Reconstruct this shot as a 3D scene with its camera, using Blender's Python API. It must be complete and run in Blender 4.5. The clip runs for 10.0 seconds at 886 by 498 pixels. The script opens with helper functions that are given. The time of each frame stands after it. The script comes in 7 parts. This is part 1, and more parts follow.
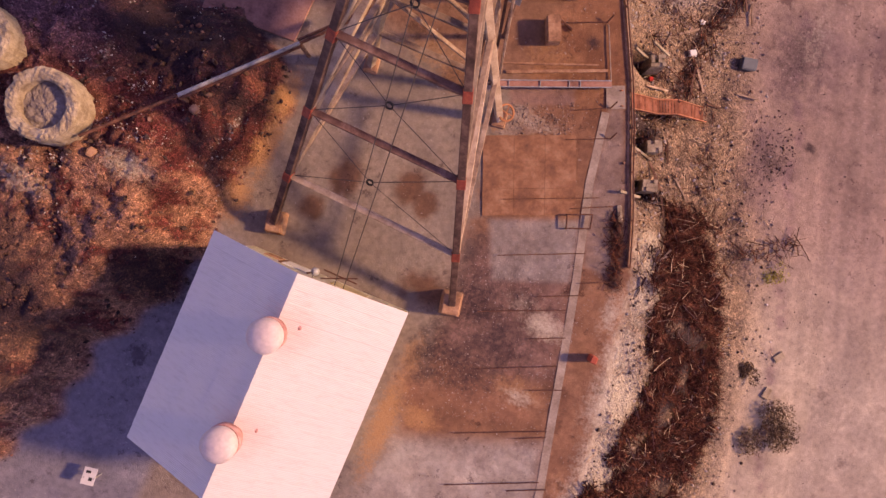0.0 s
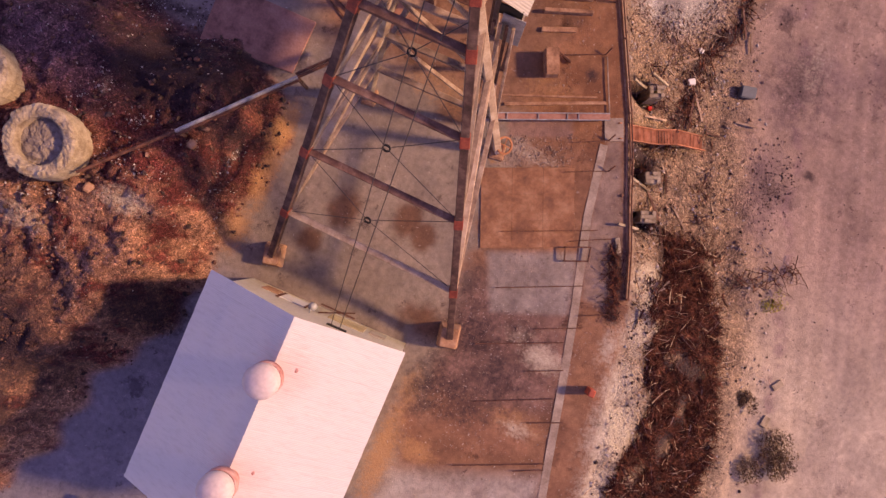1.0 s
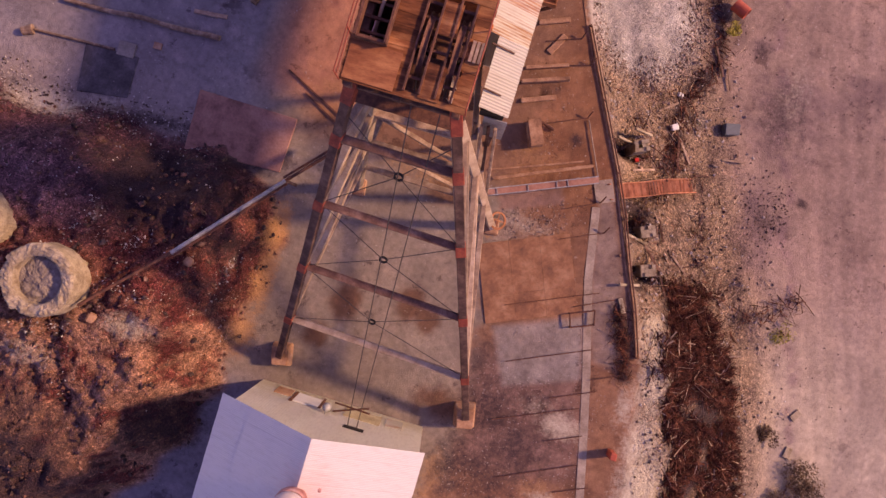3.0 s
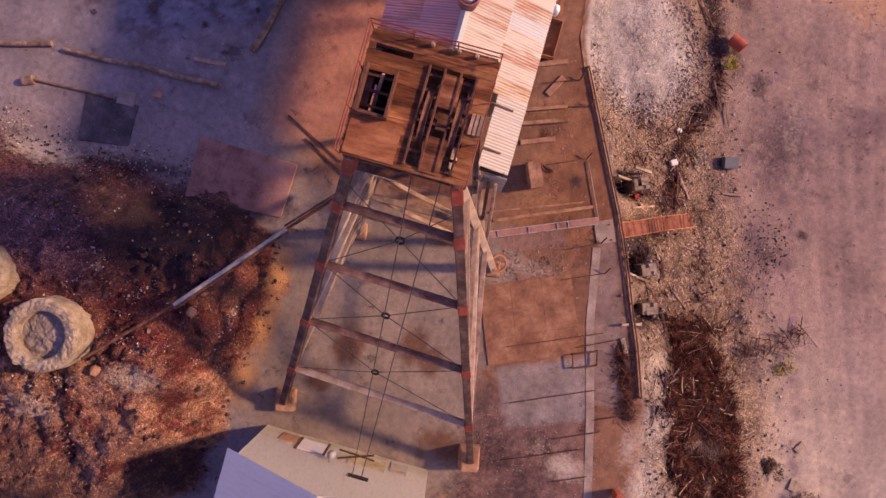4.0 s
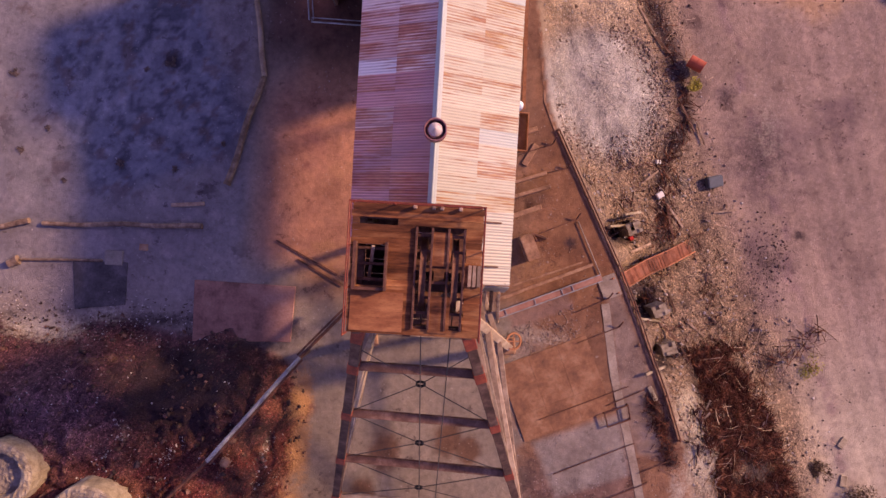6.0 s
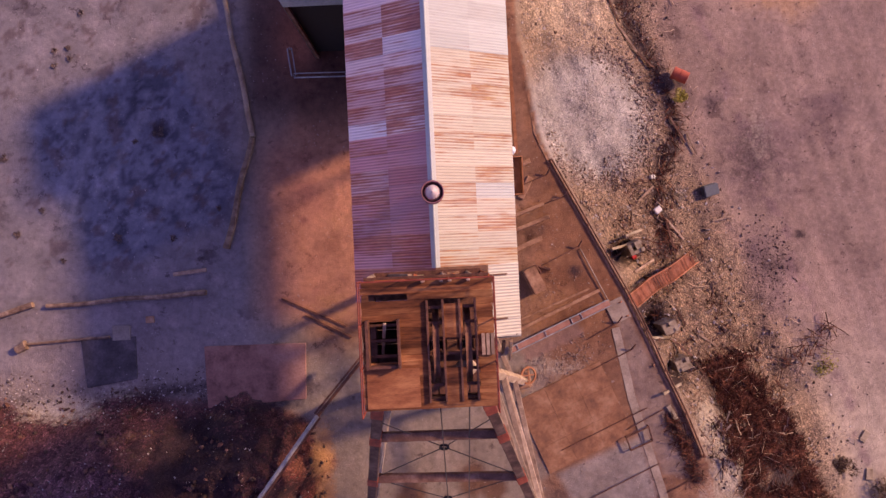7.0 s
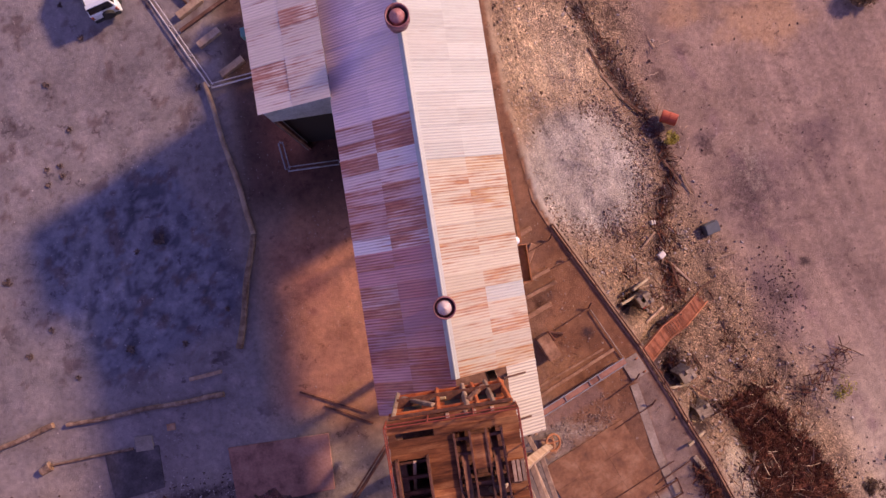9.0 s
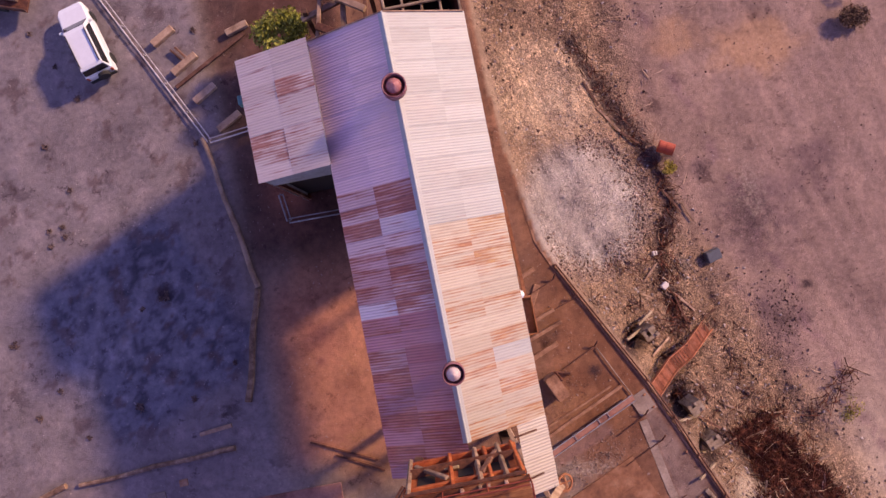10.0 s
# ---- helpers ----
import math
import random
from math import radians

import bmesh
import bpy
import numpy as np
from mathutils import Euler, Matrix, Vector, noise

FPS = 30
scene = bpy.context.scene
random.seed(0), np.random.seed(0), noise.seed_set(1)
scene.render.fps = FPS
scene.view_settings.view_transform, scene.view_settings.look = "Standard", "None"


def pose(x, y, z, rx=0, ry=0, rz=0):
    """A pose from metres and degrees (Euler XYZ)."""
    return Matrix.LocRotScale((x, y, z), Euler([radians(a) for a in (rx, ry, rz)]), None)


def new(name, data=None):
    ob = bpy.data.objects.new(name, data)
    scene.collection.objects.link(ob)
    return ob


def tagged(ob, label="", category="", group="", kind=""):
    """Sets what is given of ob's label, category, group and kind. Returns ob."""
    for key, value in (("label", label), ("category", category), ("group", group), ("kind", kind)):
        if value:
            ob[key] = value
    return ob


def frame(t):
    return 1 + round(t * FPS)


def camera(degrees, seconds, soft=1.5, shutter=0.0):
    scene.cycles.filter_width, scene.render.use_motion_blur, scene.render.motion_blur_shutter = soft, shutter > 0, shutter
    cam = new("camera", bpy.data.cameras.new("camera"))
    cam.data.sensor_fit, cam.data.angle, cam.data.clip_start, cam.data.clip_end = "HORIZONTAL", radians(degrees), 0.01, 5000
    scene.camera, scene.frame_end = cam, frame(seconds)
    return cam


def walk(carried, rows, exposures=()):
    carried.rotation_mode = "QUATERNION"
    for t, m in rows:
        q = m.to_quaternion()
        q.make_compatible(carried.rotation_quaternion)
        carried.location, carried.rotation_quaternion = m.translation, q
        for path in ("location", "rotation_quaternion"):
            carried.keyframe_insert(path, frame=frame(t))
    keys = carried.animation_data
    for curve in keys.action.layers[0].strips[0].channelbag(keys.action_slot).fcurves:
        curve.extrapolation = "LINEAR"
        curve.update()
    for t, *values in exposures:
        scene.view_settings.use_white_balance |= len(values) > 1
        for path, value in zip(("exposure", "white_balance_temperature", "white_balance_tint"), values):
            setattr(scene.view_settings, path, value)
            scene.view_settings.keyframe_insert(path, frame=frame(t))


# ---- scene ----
# seconds, x, y, z, heading (clockwise), tilt ahead of straight down, lean
cam = camera(68.00, 10.0)
PATH = [
    (0, -0.000, 0.000, 40.294, -23.098, -0.216, 0.386),
    (0.5, -0.295, 0.907, 40.252, -23.158, -0.303, 0.388),
    (1, -0.644, 1.925, 40.241, -23.176, -0.284, 0.440),
    (1.5, -1.037, 2.921, 40.252, -23.116, -0.266, 0.459),
    (2, -1.486, 3.972, 40.270, -21.386, -0.171, 0.424),
    (2.5, -1.941, 5.127, 40.301, -17.679, -0.131, 0.343),
    (4, -3.041, 8.525, 40.455, -15.610, 0.413, 0.412),
    (4.5, -3.412, 9.808, 40.499, -13.256, 0.361, 0.358),
    (5, -3.793, 11.268, 40.535, -9.708, 0.385, 0.298),
    (5.5, -4.116, 12.578, 40.573, -6.471, 0.394, 0.229),
    (7, -4.745, 16.291, 40.583, 2.673, 0.576, -0.015),
    (7.5, -4.802, 17.373, 40.600, 5.025, 0.659, 0.005),
    (8, -4.838, 18.528, 40.599, 6.986, 0.655, -0.009),
    (8.5, -4.855, 19.741, 40.655, 8.102, 0.676, -0.049),
    (9, -4.830, 20.971, 40.730, 8.886, 0.703, -0.087),
    (9.5, -4.708, 22.386, 40.802, 9.887, 0.732, -0.077),
    (10, -4.588, 23.670, 40.889, 11.340, 0.805, -0.106),
]
walk(cam, [(t, pose(x, y, z, 0, 0, -head) @ pose(0, 0, 0, tilt) @ pose(0, 0, 0, 0, lean)) for t, x, y, z, head, tilt, lean in PATH], exposures=[(0.0, 1.15, 9000, 28), (2.5, 1.09, 8500, 30), (10.0, 1.00, 7800, 28)])

# ---- light ----
SUN_AZ, SUN_EL = 23.0, 28.0   # degrees from +x towards +y, and above the horizon
world = bpy.data.worlds.new("sky")
scene.world = world
world.use_nodes = True
sky = world.node_tree.nodes.new("ShaderNodeTexSky")
sky.sky_type = "NISHITA"
sky.sun_disc = False
sky.sun_elevation = radians(SUN_EL)
sky.sun_rotation = radians(90 - SUN_AZ)
sky.altitude = 300
sky.dust_density = 0.2
sky.ozone_density = 3.0
back = world.node_tree.nodes["Background"]
back.inputs["Strength"].default_value = 0.13
deep = world.node_tree.nodes.new("ShaderNodeHueSaturation")
deep.inputs["Saturation"].default_value = 1.0
deep.inputs["Hue"].default_value = 0.545
world.node_tree.links.new(sky.outputs["Color"], deep.inputs["Color"])
world.node_tree.links.new(deep.outputs["Color"], back.inputs["Color"])
sun_data = bpy.data.lights.new("sun", "SUN")
sun_data.energy = 2.55
sun_data.angle = radians(4.5)
sun_data.color = (1.0, 0.75, 0.53)
sun = new("sun", sun_data)
_s = Vector((math.cos(radians(SUN_EL)) * math.cos(radians(SUN_AZ)), math.cos(radians(SUN_EL)) * math.sin(radians(SUN_AZ)), math.sin(radians(SUN_EL))))
sun.rotation_euler = _s.to_track_quat("Z", "Y").to_euler()


# ---- materials ----
class Nodes:
    """A short way to write node trees."""

    def __init__(self, name):
        self.mat = bpy.data.materials.new(name)
        self.mat.use_nodes = True
        self.t = self.mat.node_tree
        self.bsdf = self.t.nodes["Principled BSDF"]

    def node(self, kind, **inputs):
        n = self.t.nodes.new(kind)
        for key, v in inputs.items():
            self.put(n.inputs[key.replace("_", " ")], v)
        return n

    def put(self, socket, v):
        if isinstance(v, bpy.types.NodeSocket):
            self.t.links.new(v, socket)
        else:
            socket.default_value = v

    def coords(self):
        return self.t.nodes.new("ShaderNodeNewGeometry").outputs["Position"]

    def local(self):
        return self.t.nodes.new("ShaderNodeTexCoord").outputs["Object"]

    def noise(self, scale, detail=6.0, rough=0.6, vec=None, stretch=None):
        v = vec or self.coords()
        if stretch:
            m = self.node("ShaderNodeMapping")
            m.inputs["Scale"].default_value = stretch
            self.put(m.inputs["Vector"], v)
            v = m.outputs["Vector"]
        n = self.node("ShaderNodeTexNoise", Scale=scale, Detail=detail, Roughness=rough)
        self.put(n.inputs["Vector"], v)
        return n.outputs["Fac"]

    def ramp(self, fac, stops):
        r = self.t.nodes.new("ShaderNodeValToRGB")
        while len(r.color_ramp.elements) < len(stops):
            r.color_ramp.elements.new(0.5)
        for e, (p, c) in zip(r.color_ramp.elements, stops):
            e.position = p
            e.color = (*c, 1) if len(c) == 3 else c
        self.put(r.inputs["Fac"], fac)
        return r.outputs["Color"]

    def mix(self, fac, a, b, blend="MIX"):
        m = self.t.nodes.new("ShaderNodeMix")
        m.data_type, m.blend_type = "RGBA", blend
        self.put(m.inputs[0], fac)
        self.put(m.inputs[6], (*a, 1) if isinstance(a, tuple) and len(a) == 3 else a)
        self.put(m.inputs[7], (*b, 1) if isinstance(b, tuple) and len(b) == 3 else b)
        return m.outputs[2]

    def math(self, op, a, b=0.0):
        m = self.t.nodes.new("ShaderNodeMath")
        m.operation = op
        self.put(m.inputs[0], a)
        self.put(m.inputs[1], b)
        return m.outputs[0]

    def step(self, fac, lo, hi):
        m = self.t.nodes.new("ShaderNodeMapRange")
        self.put(m.inputs["Value"], fac)
        m.inputs["From Min"].default_value, m.inputs["From Max"].default_value = lo, hi
        return m.outputs["Result"]

    def bump(self, height, strength=0.4, distance=0.03):
        b = self.node("ShaderNodeBump", Strength=strength, Distance=distance)
        self.put(b.inputs["Height"], height)
        self.put(self.bsdf.inputs["Normal"], b.outputs["Normal"])

    def finish(self, color, rough=0.85, metal=0.0, spec=0.3):
        self.put(self.bsdf.inputs["Base Color"], (*color, 1) if isinstance(color, tuple) and len(color) == 3 else color)
        self.put(self.bsdf.inputs["Roughness"], rough)
        self.put(self.bsdf.inputs["Metallic"], metal)
        self.bsdf.inputs["Specular IOR Level"].default_value = spec
        return self.mat

    def random(self):
        return self.t.nodes.new("ShaderNodeObjectInfo").outputs["Random"]

    def island(self):
        return self.t.nodes.new("ShaderNodeNewGeometry").outputs["Random Per Island"]


def soil():
    n = Nodes("soil")
    at = n.t.nodes.new("ShaderNodeAttribute")
    at.attribute_name = "soil"
    base = at.outputs["Color"]
    rub_at = n.t.nodes.new("ShaderNodeAttribute")
    rub_at.attribute_name = "rubble"
    rub = rub_at.outputs["Fac"]
    warp = n.node("ShaderNodeVectorMath")
    warp.operation = "MULTIPLY_ADD"
    wn = n.node("ShaderNodeTexNoise", Scale=2.5, Detail=4.0)
    n.put(wn.inputs["Vector"], n.coords())
    n.put(warp.inputs[0], wn.outputs["Color"])
    warp.inputs[1].default_value = (0.5, 0.5, 0.5)
    n.put(warp.inputs[2], n.coords())
    cells = n.node("ShaderNodeTexVoronoi", Scale=5.5)
    n.put(cells.inputs["Vector"], warp.outputs[0])
    small = n.node("ShaderNodeTexVoronoi", Scale=17.0)
    n.put(small.inputs["Vector"], warp.outputs[0])
    grit = n.noise(11.0, 12, 0.8)
    patch = n.noise(0.5, 7, 0.62)
    c = n.mix(n.math("ADD", 0.35, n.math("MULTIPLY", rub, 0.35)), base, n.ramp(patch, [(0.3, (0.52, 0.48, 0.50)), (0.5, (0.98, 0.96, 0.95)), (0.7, (1.38, 1.32, 1.26))]), "MULTIPLY")
    c = n.mix(n.math("ADD", 0.24, n.math("MULTIPLY", rub, 0.7)), c, n.ramp(grit, [(0.3, (0.42, 0.39, 0.38)), (0.5, (1, 1, 1)), (0.7, (1.6, 1.52, 1.45))]), "MULTIPLY")
    smear = n.noise(2.6, 5, 0.55)
    c = n.mix(0.5, c, n.ramp(smear, [(0.34, (0.72, 0.69, 0.70)), (0.5, (1, 1, 1)), (0.66, (1.25, 1.22, 1.2))]), "MULTIPLY")
    bw = n.node("ShaderNodeSeparateColor")
    n.put(bw.inputs[0], cells.outputs["Color"])
    sw = n.node("ShaderNodeSeparateColor")
    n.put(sw.inputs[0], small.outputs["Color"])
    c = n.mix(n.math("MULTIPLY", rub, 0.62), c, n.ramp(bw.outputs[0], [(0.0, (0.4, 0.37, 0.36)), (0.45, (0.9, 0.88, 0.86)), (0.8, (1.1, 1.05, 1.0)), (1.0, (1.9, 1.8, 1.7))]), "MULTIPLY")
    c = n.mix(n.math("ADD", 0.07, n.math("MULTIPLY", rub, 0.62)), c, n.ramp(sw.outputs[1], [(0.0, (0.32, 0.29, 0.29)), (0.4, (0.9, 0.88, 0.87)), (0.8, (1.15, 1.12, 1.08)), (1.0, (2.6, 2.5, 2.35))]), "MULTIPLY")
    blotch = n.math("ADD", n.math("MULTIPLY", n.noise(1.9, 12, 0.82), 0.8), n.math("MULTIPLY", n.noise(0.23, 4, 0.6), 0.25))
    c = n.mix(n.math("MULTIPLY", n.step(blotch, 0.55, 0.68), n.math("ADD", 0.55, n.math("MULTIPLY", rub, 0.3))), c, n.mix(1.0, c, (0.52, 0.47, 0.47), "MULTIPLY"))
    broad = n.noise(0.16, 4, 0.6)
    worn = n.noise(0.5, 6, 0.65, stretch=(1.0, 0.12, 1.0))
    c = n.mix(0.25, c, n.ramp(worn, [(0.36, (0.80, 0.78, 0.78)), (0.5, (1, 1, 1)), (0.64, (1.16, 1.15, 1.13))]), "MULTIPLY")
    c = n.mix(0.5, c, n.ramp(broad, [(0.35, (0.74, 0.70, 0.71)), (0.5, (1, 1, 1)), (0.65, (1.2, 1.18, 1.15))]), "MULTIPLY")
    bend = n.node("ShaderNodeVectorMath")
    bend.operation = "MULTIPLY_ADD"
    bn = n.node("ShaderNodeTexNoise", Scale=1.6, Detail=8.0, Roughness=0.75)
    n.put(bn.inputs["Vector"], n.coords())
    n.put(bend.inputs[0], bn.outputs["Color"])
    bend.inputs[1].default_value = (2.6, 2.2, 0.0)
    n.put(bend.inputs[2], n.coords())
    for scale, reach, share, tone, most in ((0.6, 0.5, 0.16, (0.38, 0.33, 0.36), 0.7), (1.7, 0.42, 0.2, (0.36, 0.31, 0.34), 0.75), (0.9, 0.55, 0.4, (1.35, 1.32, 1.3), 0.5)):
        clod = n.node("ShaderNodeTexVoronoi", Scale=scale)
        n.put(clod.inputs["Vector"], bend.outputs[0])
        cc = n.node("ShaderNodeSeparateColor")
        n.put(cc.inputs[0], clod.outputs["Color"])
        chosen = n.step(cc.outputs[2], share, share - 0.12)
        inside = n.step(n.math("ADD", clod.outputs["Distance"], n.math("MULTIPLY", n.noise(4.0, 6, 0.7), 0.5)), reach + 0.18, reach - 0.02)
        c = n.mix(n.math("MULTIPLY", n.math("MULTIPLY", n.math("MULTIPLY", chosen, inside), n.step(n.noise(0.2, 4, 0.6), 0.38, 0.56)), most), c, n.mix(1.0, c, tone, "MULTIPLY"))
    for scale, share, size, tone, most in ((6.5, 0.10, 0.30, (0.62, 0.56, 0.50), 0.7), (3.4, 0.07, 0.24, (0.50, 0.44, 0.40), 0.6), (4.5, 0.12, 0.30, (0.045, 0.026, 0.026), 0.75)):
        bit = n.node("ShaderNodeTexVoronoi", Scale=scale)
        n.put(bit.inputs["Vector"], warp.outputs[0])
        bc = n.node("ShaderNodeSeparateColor")
        n.put(bc.inputs[0], bit.outputs["Color"])
        on = n.math("MULTIPLY", n.step(bc.outputs[0], share, share * 0.8), n.step(bit.outputs["Distance"], size, size * 0.7))
        thick = n.math("ADD", n.math("MULTIPLY", n.step(n.noise(0.35, 4, 0.6), 0.42, 0.62), 0.5), n.math("MULTIPLY", rub, 0.25))
        c = n.mix(n.math("MULTIPLY", n.math("MULTIPLY", on, thick), most), c, tone)
    marks = n.t.nodes.new("ShaderNodeAttribute")
    marks.attribute_name = "marks"
    part_of = n.node("ShaderNodeSeparateColor")
    n.put(part_of.inputs[0], marks.outputs["Color"])
    ragged = n.math("ADD", n.math("MULTIPLY", n.noise(1.1, 10, 0.72), 1.5), n.math("MULTIPLY", n.noise(5.0, 4, 0.6), 0.8))
    ragged2 = n.math("ADD", n.math("MULTIPLY", n.noise(1.7, 10, 0.75, stretch=(1, 1.2, 3)), 1.5), n.math("MULTIPLY", n.noise(6.0, 4, 0.6), 0.8))

    def laid(mask, edge, col, tone, most):
        f = n.math("MULTIPLY", n.step(n.math("ADD", mask, n.math("SUBTRACT", edge, 1.15)), 0.15, 0.75), n.math("MULTIPLY", n.step(mask, 0.04, 0.3), most))
        return n.mix(f, col, tone)

    c = laid(part_of.outputs[2], ragged2, c, n.ramp(grit, [(0.3, (0.26, 0.12, 0.05)), (0.7, (0.52, 0.29, 0.14))]), 0.75)
    c = laid(part_of.outputs[1], ragged2, c, n.ramp(grit, [(0.3, (0.33, 0.27, 0.20)), (0.7, (0.66, 0.57, 0.45))]), 0.85)
    c = laid(part_of.outputs[0], ragged, c, n.ramp(grit, [(0.3, (0.018, 0.012, 0.016)), (0.55, (0.046, 0.029, 0.033)), (0.75, (0.13, 0.08, 0.076))]), 0.88)
    lumps = n.math("MULTIPLY", n.math("ADD", n.math("MULTIPLY", cells.outputs["Distance"], -0.9), n.math("MULTIPLY", small.outputs["Distance"], -0.5)), rub)
    h = n.math("ADD", n.math("MULTIPLY", grit, 0.35), n.math("ADD", lumps, n.math("MULTIPLY", n.noise(2.1, 8, 0.7), n.math("ADD", 0.3, n.math("MULTIPLY", rub, 1.6)))))
    n.bump(h, 0.75, 0.18)
    return n.finish(c, 0.95, 0, 0.12)


def grainy(name, dark, mid, light, scale=3.0, fine=22.0, bump=0.35, rough=0.9, per="none", stretch=None, distance=0.02, spec=0.25, metal=0.0):
    """A worn surface of three tones at two scales; per: tone also varies by object or island."""
    n = Nodes(name)
    big, small = n.noise(scale, 6, 0.65, stretch=stretch), n.noise(fine, 5, 0.7, stretch=stretch)
    c = n.ramp(big, [(0.3, dark), (0.5, mid), (0.7, light)])
    c = n.mix(0.55, c, n.ramp(small, [(0.3, (0.6, 0.58, 0.57)), (0.5, (1, 1, 1)), (0.72, (1.35, 1.32, 1.3))]), "MULTIPLY")
    if per != "none":
        v = n.random() if per == "object" else n.island()
        c = n.mix(0.8, c, n.ramp(v, [(0.0, (0.55, 0.53, 0.52)), (0.5, (0.95, 0.95, 0.95)), (1.0, (1.35, 1.3, 1.25))]), "MULTIPLY")
    n.bump(n.math("ADD", big, n.math("MULTIPLY", small, 0.5)), bump, distance)
    return n.finish(c, rough, metal, spec)


def roof_iron(name, base, rust_amount, lows, bias=0.0, stains=(), red=1.0, spread=1.0):
    """Old corrugated iron: sheets differ, and rust runs in bands along the ribs."""
    n = Nodes(name)
    r = n.random()
    shift = n.node("ShaderNodeVectorMath")
    shift.operation = "ADD"
    n.put(shift.inputs[0], n.local())
    n.put(shift.inputs[1], n.math("MULTIPLY", r, 53.0))
    v = shift.outputs[0]
    big = n.noise(0.75, 3, 0.5, v, stretch=(0.7, 1.6, 1))
    streak = n.noise(1.7, 4, 0.6, v, stretch=(0.35, 5.0, 1))
    speck = n.noise(9.0, 4, 0.7, v, stretch=(0.5, 2.5, 1))
    tone = n.ramp(r, [(0.0, lows), (0.4, tuple(b * (1 - 0.07 * spread) for b in base)), (0.7, base), (1.0, tuple(min(b * (1 + 0.10 * spread), 0.8) for b in base))])
    r2 = n.math("FRACT", n.math("MULTIPLY", r, 7.13))
    keyed = n.math("ADD", n.math("MULTIPLY", n.math("ADD", n.math("MULTIPLY", streak, 0.5), n.math("ADD", n.math("MULTIPLY", big, 0.4), n.math("MULTIPLY", speck, 0.1))), 2.2), -0.6)
    level = n.math("ADD", keyed, n.math("MULTIPLY", n.math("SUBTRACT", n.math("POWER", r2, 1.6), 0.35), rust_amount * 1.2))
    level = n.math("ADD", level, bias)
    xyz = n.node("ShaderNodeSeparateXYZ")
    n.put(xyz.inputs[0], n.local())
    r3 = n.math("FRACT", n.math("MULTIPLY", r, 13.7))
    lap = n.math("MULTIPLY", n.math("SUBTRACT", n.math("MULTIPLY", xyz.outputs[1], 1.4), 0.5), n.math("MULTIPLY", n.math("SUBTRACT", r3, 0.35), rust_amount * 1.7))
    level = n.math("ADD", level, lap)
    level = n.math("ADD", level, n.math("MULTIPLY", n.math("SINE", n.math("MULTIPLY", xyz.outputs[1], 49.4)), 0.10))
    rust = n.ramp(n.noise(3.0, 5, 0.7, v, stretch=(0.5, 3.0, 1)), [(0.3, (0.17, 0.036 / red, 0.026)), (0.5, (0.33, 0.085 / red, 0.05)), (0.72, (0.47, 0.185 / red, 0.11))])
    c = n.mix(n.math("MULTIPLY", n.step(level, 0.46, 0.76), 0.85), tone, rust)
    dust = n.noise(0.35, 5, 0.6)
    c = n.mix(n.math("MULTIPLY", n.step(dust, 0.4, 0.7), 0.22 * spread), c, (0.42, 0.30, 0.27))
    for sx, sy in stains:
        away = n.node("ShaderNodeVectorMath")
        away.operation = "DISTANCE"
        flat = n.node("ShaderNodeVectorMath")
        flat.operation = "MULTIPLY"
        n.put(flat.inputs[0], n.coords())
        flat.inputs[1].default_value = (1, 1, 0)
        n.put(away.inputs[0], flat.outputs[0])
        away.inputs[1].default_value = (sx, sy, 0)
        wash = n.math("ADD", n.math("MULTIPLY", away.outputs["Value"], -0.45), n.math("MULTIPLY", n.noise(3.0, 6, 0.75, stretch=(0.4, 4.0, 1)), 1.6))
        c = n.mix(n.math("MULTIPLY", n.step(wash, 0.0, 0.9), 0.55), c, (0.55, 0.25, 0.22))
    grime = n.noise(2.2, 6, 0.7, stretch=(0.4, 2.5, 1))
    c = n.mix(0.4, c, n.ramp(grime, [(0.32, (0.74, 0.70, 0.68)), (0.5, (1, 1, 1)), (0.7, (1.08, 1.07, 1.06))]), "MULTIPLY")
    n.bump(n.noise(14, 4, 0.6), 0.12, 0.01)
    return n.finish(c, n.math("ADD", 0.5, n.math("MULTIPLY", n.step(level, 0.5, 0.7), 0.35)), 0.0, 0.4)


def pale_wall():
    """Cream painted iron, weathered yellow-green towards its foot."""
    n = Nodes("cream_wall_iron")
    xyz = n.node("ShaderNodeSeparateXYZ")
    n.put(xyz.inputs[0], n.coords())
    f = n.math("ADD", n.math("MULTIPLY", n.noise(1.2, 6, 0.7), 2.4), n.math("MULTIPLY", xyz.outputs[2], -0.30))
    c = n.mix(n.math("MULTIPLY", n.step(f, 0.35, 1.1), 0.6), (0.80, 0.75, 0.66), (0.60, 0.52, 0.33))
    c = n.mix(0.5, c, n.ramp(n.noise(7.0, 6, 0.7, stretch=(1, 1, 0.3)), [(0.3, (0.75, 0.7, 0.65)), (0.5, (1, 1, 1)), (0.7, (1.1, 1.08, 1.06))]), "MULTIPLY")
    n.bump(n.noise(14, 4, 0.6), 0.1, 0.01)
    return n.finish(c, 0.6, 0, 0.3)


def plain(name, color, rough=0.6, metal=0.0, spec=0.4, var=0.15):
    n = Nodes(name)
    f = n.noise(4.0, 6, 0.65)
    c = n.ramp(f, [(0.3, tuple(v * (1 - var) for v in color)), (0.7, tuple(min(1, v * (1 + var)) for v in color))])
    n.bump(n.noise(30, 3, 0.6), 0.08, 0.005)
    return n.finish(c, rough, metal, spec)


